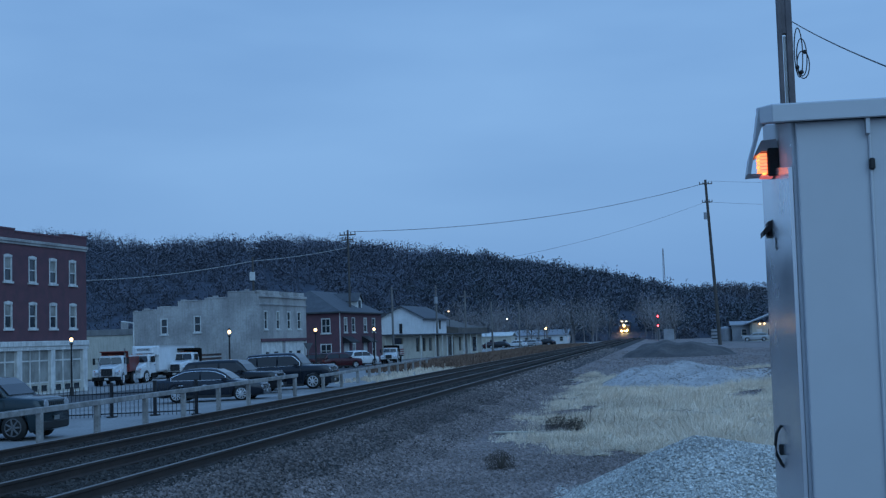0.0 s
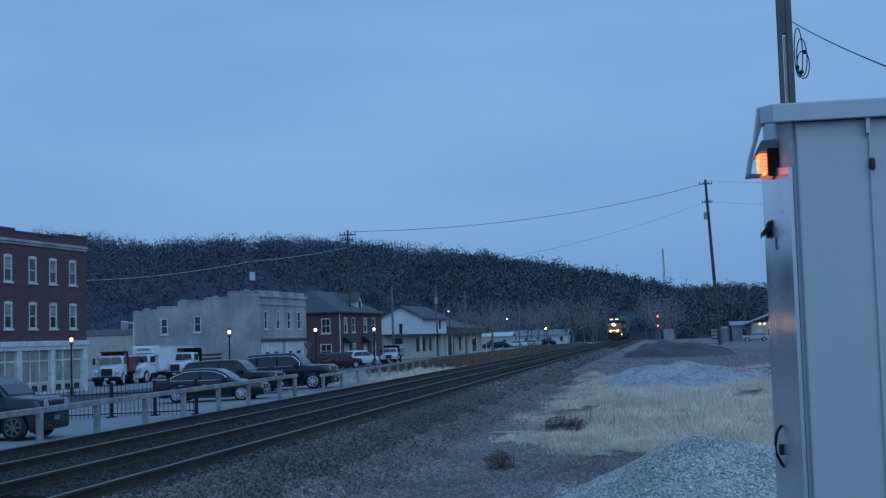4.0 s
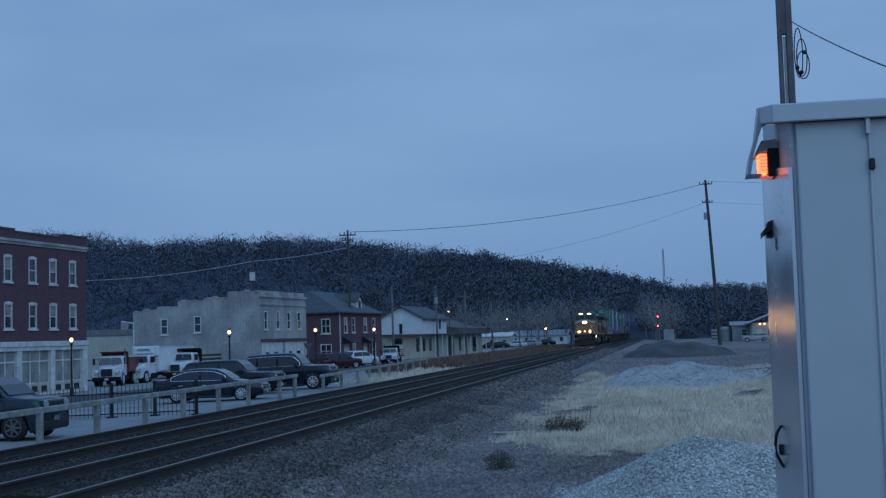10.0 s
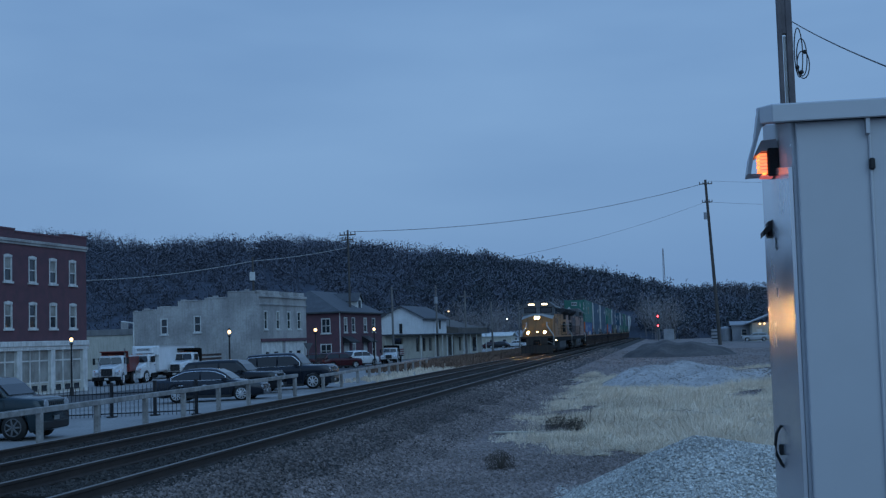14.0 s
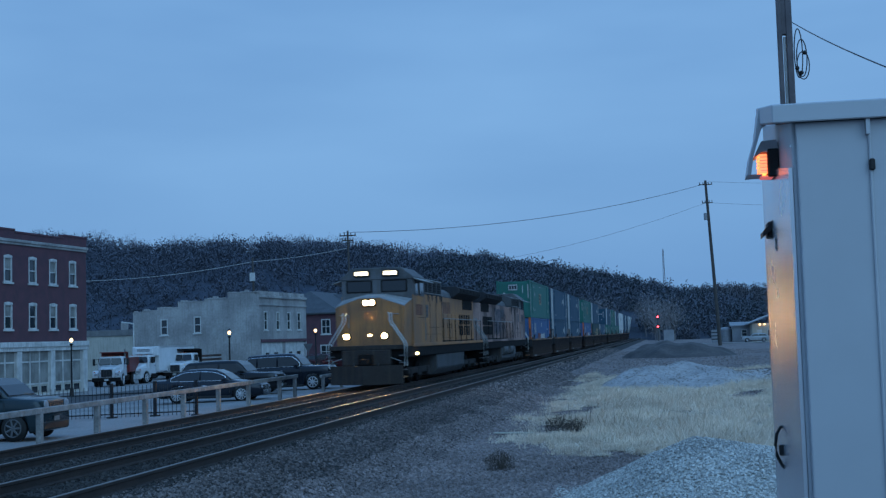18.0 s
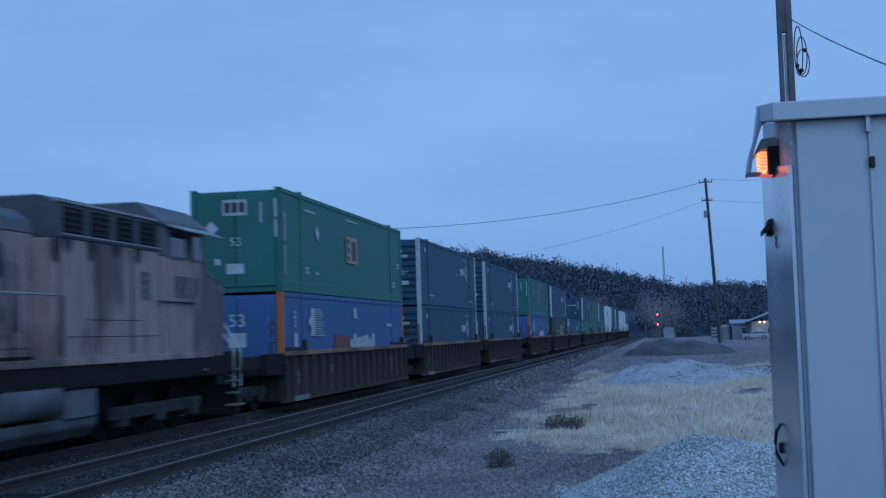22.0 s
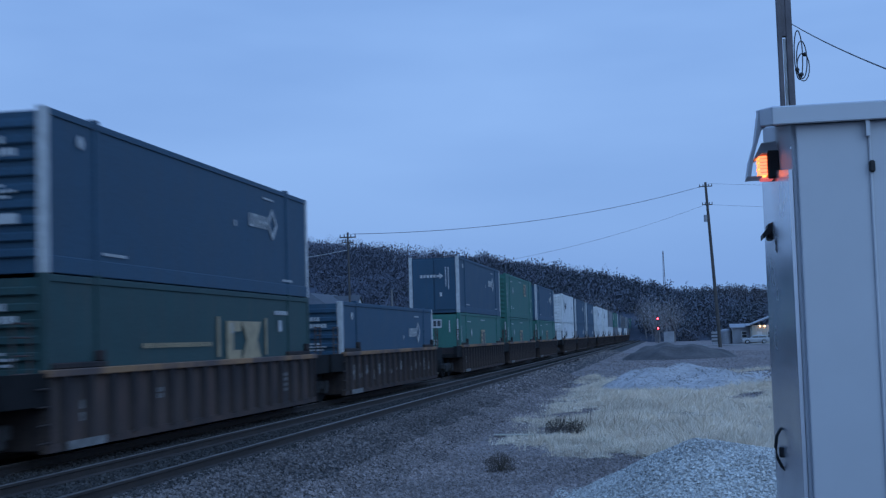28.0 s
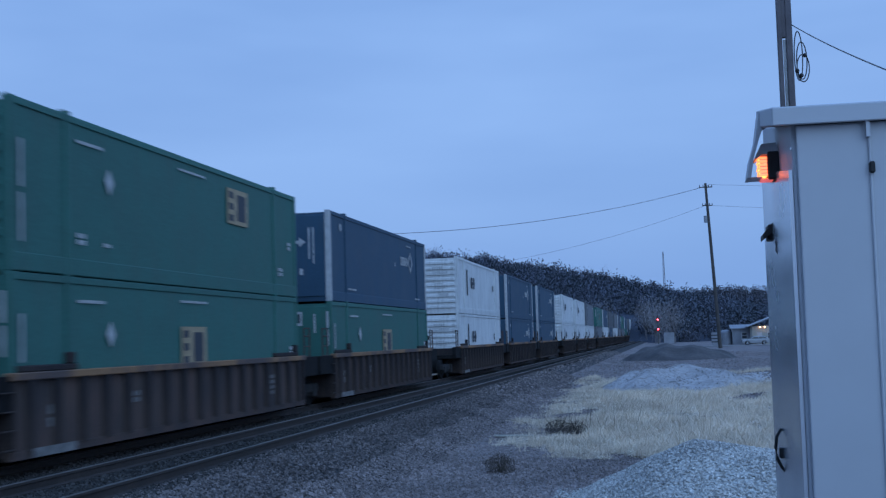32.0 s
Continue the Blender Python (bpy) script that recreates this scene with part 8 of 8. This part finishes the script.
        for k in range(4):
            bm = bmesh.new()
            box(bm, -1.605, -1.592, -0.6, 0.6, 2.72 + k * 0.06, 2.75 + k * 0.06)
            part("vent", bm, M_DMARK, unit)
        bm = bmesh.new()
        box(bm, -9.35, -2.2, 1.22, 1.235, 3.05, 3.15)
        box(bm, -9.35, -2.2, 1.22, 1.235, 0.95, 1.05)
        part("edge_trim", bm, M_ALLOY, bx)
    elif body == "dump":
        bm = bmesh.new()
        for s in (-1, 1):
            box(bm, -6.6, -2.3, s * 1.15 - 0.05, s * 1.15 + 0.05, 1.1, 2.3, 0.02)
        box(bm, -6.6, -2.3, -1.1, 1.1, 1.05, 1.15)
        box(bm, -2.4, -2.3, -1.1, 1.1, 1.15, 2.75)
        box(bm, -2.4, -1.6, -1.1, 1.1, 2.7, 2.78)
        part("tipper_body", bm, M_REDPAINT, t, "dull red tipper body")
    else:
        bm = bmesh.new()
        box(bm, -7.0, -2.2, -1.2, 1.2, 1.05, 1.2)
        part("flat_bed", bm, M_LOCODARK, t)
        bm = bmesh.new()
        box(bm, -2.35, -2.25, -1.15, 1.15, 1.2, 2.75)
        box(bm, -2.4, -0.9, -0.95, 0.95, 2.62 + tall, 2.8 + tall)
        part("headboard", bm, M_LOCODARK, t)
        bm = bmesh.new()
        for s in (-1, 1):
            for k in range(3):
                box(bm, -7.0, -2.3, s * 1.15 - 0.03, s * 1.15 + 0.03, 1.3 + k * 0.35, 1.5 + k * 0.35)
        part("stake_side", bm, M_REDPAINT if name == "stake_pickup" else M_RUST, t)
    return t


truck("tipper_truck", pose(-44.7, 97.6, lot_z(-44.7), 0, 0, -77), "dump", P_WHITE, "white conventional truck with dull red tipper body")
truck("box_truck", pose(-45.2, 103.8, lot_z(-45.2), 0, 0, -94), "box", P_WHITE, "white box truck in the lot")
truck("flatbed_truck", pose(-43.0, 108.5, lot_z(-43.0), 0, 0, -92), "flat", P_WHITE, "white flatbed truck with rusty stake sides", 0.0)


def pickup():
    c = truck("stake_pickup", pose(-30.4, 138.5, lot_z(-30.4), 0, 0, -86), "flat", P_WHITE, "small white stake-bed pickup by the kerb")
    return c


pk = pickup()
pk.scale = (0.74, 0.78, 0.72)


# ---------------------------------------------------------------- far end of the view
def lit_depot():
    b = thing("lit_depot", pose(14.6, 230, 0), "pale depot with a lit eave beyond the crossing", "building")
    bm = bmesh.new()
    wall_x(bm, 0, 0.25, 0, 14, 0, 3.2, [(0.8, 1.7, 0, 2.1), (2.6, 3.6, 0.9, 2.1), (5, 6.2, 0.9, 2.1)])
    box(bm, 0, 0.25, 0.252, 9, 0, 3.2)
    box(bm, 13.75, 14, 0.252, 9, 0, 3.2)
    box(bm, 0.252, 13.748, 8.75, 9, 0, 3.2)
    part("wall", bm, M_CREAM, b)
    bm = bmesh.new()
    prism(bm, [(-0.8, 3.2), (4.5, 5.2), (14.6, 5.4), (14.6, 5.25), (4.6, 5.0), (-0.8, 3.05)], "y", -1.2, 9.4)
    part("roof", bm, M_ROOFL, b)
    plank_door(b, "y", 0, 0.8, 1.7, 0, 2.1, M_TRIM)
    for u0, u1 in ((2.6, 3.6), (5, 6.2)):
        sash_window(b, "y", 0, u0, u1, 0.9, 2.1)
    for x in (1.35, 2.15):
        bm = bmesh.new()
        ball(bm, (x, -0.35, 3.0), 0.16, 1, 10, 8)
        part("eave_lamp", bm, G_LAMP, b, "lit eave lamp")
    return b


lit_depot()


def far_house(name, x, y, w, d, h, rise, mat, roofm, label, rz=0, wins=3):
    b = thing(name, pose(x, y, lot_z(x) if x < -14 else 0, 0, 0, rz), label, "building")
    cols = [(w * (k + 0.5) / wins - 0.5, w * (k + 0.5) / wins + 0.5) for k in range(wins)]
    bm = bmesh.new()
    wall_x(bm, 0, 0.25, 0, w, 0, h, [(a, c, 1.0, 2.2) for a, c in cols])
    box(bm, 0, 0.25, 0.252, d, 0, h)
    box(bm, w - 0.25, w, 0.252, d, 0, h)
    box(bm, 0.252, w - 0.252, d - 0.25, d, 0, h)
    part("wall", bm, mat, b)
    bm = bmesh.new()
    prism(bm, [(-0.4, h - 0.1), (d / 2, h + rise), (d + 0.4, h - 0.1), (d + 0.4, h + 0.08), (d / 2, h + rise + 0.2), (-0.4, h + 0.08)], "x", -0.4, w + 0.4)
    part("roof", bm, roofm, b)
    for a, c in cols:
        sash_window(b, "y", 0, a, c, 1.0, 2.2)
    return b


far_house("white_warehouse", -40.5, 330, 15, 12, 2.6, 1.3, M_SIDING, M_ROOFL, "long low white warehouse at the far lot", wins=5)
far_house("pale_hall", -44.5, 292, 9, 9, 2.9, 0.7, M_CREAM, M_TRIM, "pale low hall with a light roof")
far_house("white_house", 5.6, 430, 5, 7, 5.2, 2.6, M_SIDING, M_ROOFL, "small white house under the far hill", wins=2)
far_house("grey_shed", 11.5, 236, 4.2, 4, 2.9, 0.5, M_ROOFL, M_ROOFL, "small grey shed beside the depot", wins=1)


def tank():
    b = thing("upright_tank", pose(10.4, 238, 0), "upright pale grey tank with rounded top", "tank")
    bm = bmesh.new()
    tube(bm, (0, 0, 0), (0, 0, 2.2), 1.1, 18)
    ball(bm, (0, 0, 2.2), 1.1, 0.5, 18, 8)
    part("shell", bm, M_ROOFL, b)
    return b


tank()


def bollard(x, y):
    b = thing("crossing_cabinet", pose(x, y, 0), "small grey crossing cabinet with dark bands", "cabinet")
    bm = bmesh.new()
    box(bm, -0.5, 0.5, -0.3, 0.3, 0, 2.3, 0.03)
    part("case", bm, M_ROOFL, b)
    for z in (0.5, 1.1, 1.7):
        bm = bmesh.new()
        box(bm, -0.51, 0.51, -0.31, 0.31, z, z + 0.2)
        part("band", bm, M_DMARK, b)


bollard(8.3, 236)
bollard(9.2, 239)


def yard_lamp(x, y, z, mat, label, r=0.16):
    l = thing("yard_lamp", pose(x, y, lot_z(x) if x < -14 else 0), label, "street lamp", "yard lamps")
    bm = bmesh.new()
    tube(bm, (0, 0.1, 0), (0, 0.1, z), 0.07, 8)
    tube(bm, (0, 0.1, z), (0, -0.4, z + 0.15), 0.04, 6)
    part("post", bm, M_LOCOGREY, l)
    bm = bmesh.new()
    ball(bm, (0, -0.45, z + 0.05), r, 0.7, 10, 8)
    part("lens", bm, mat, l, "lit lens")


yard_lamp(11.07, 420, 9.5, G_WHITE, "cool white yard lamp beside the far house", 0.16)
yard_lamp(6.2, 400, 4.2, G_WHITE, "cool white yard lamp far down the track", 0.3)
yard_lamp(11.0, 415, 8.6, G_LAMP, "warm yard lamp below the far hill", 0.22)
yard_lamp(22.6, 420, 9.2, G_WHITE, "cool white yard lamp below the far hill", 0.2)
yard_lamp(-30.1, 322, 4.0, G_LAMP, "warm yard lamp by the white warehouse", 0.4)
yard_lamp(-37.1, 300, 6.6, G_WHITE, "cool white yard lamp at the far lot", 0.13)
yard_lamp(-33.2, 195, 6.7, G_LAMP, "warm lamp over the shop row", 0.14)


def give_way():
    s = thing("yield_sign", pose(-29.5, 103, lot_z(-29.5)), "small triangular road sign seen from behind", "road sign")
    bm = bmesh.new()
    tube(bm, (0, 0, 0), (0, 0, 2.6), 0.035, 6)
    part("post", bm, M_LOCOGREY, s)
    bm = bmesh.new()
    prism(bm, [(-0.42, 2.6), (0.42, 2.6), (0.0, 1.85)], "y", -0.06, -0.04)
    part("plate", bm, M_LOCOGREY, s)


give_way()


def street():
    bm = bmesh.new()
    prism(bm, [(-36.5, 60), (-28.5, 60), (-22.5, 190), (-20.5, 300), (-26, 300), (-30.3, 190)], "z", 0, 0.02)
    for v in bm.verts:
        v.co.z = lot_z(v.co.x) + 0.012 + (0.004 if v.co.z > 0.01 else 0)
    tagged(put("street", mesh_from("street", bm, M_ASPHALT)), "worn asphalt street before the shop fronts", "road", kind="structure")
    bm = bmesh.new()
    prism(bm, [(-2, 212), (90, 208), (90, 216), (-2, 219)], "z", 0.02, 0.09)
    tagged(put("crossing_road", mesh_from("crossing_road", bm, M_LOT)), "pale cross road at the grade crossing", "road", kind="structure")


street()


motions()
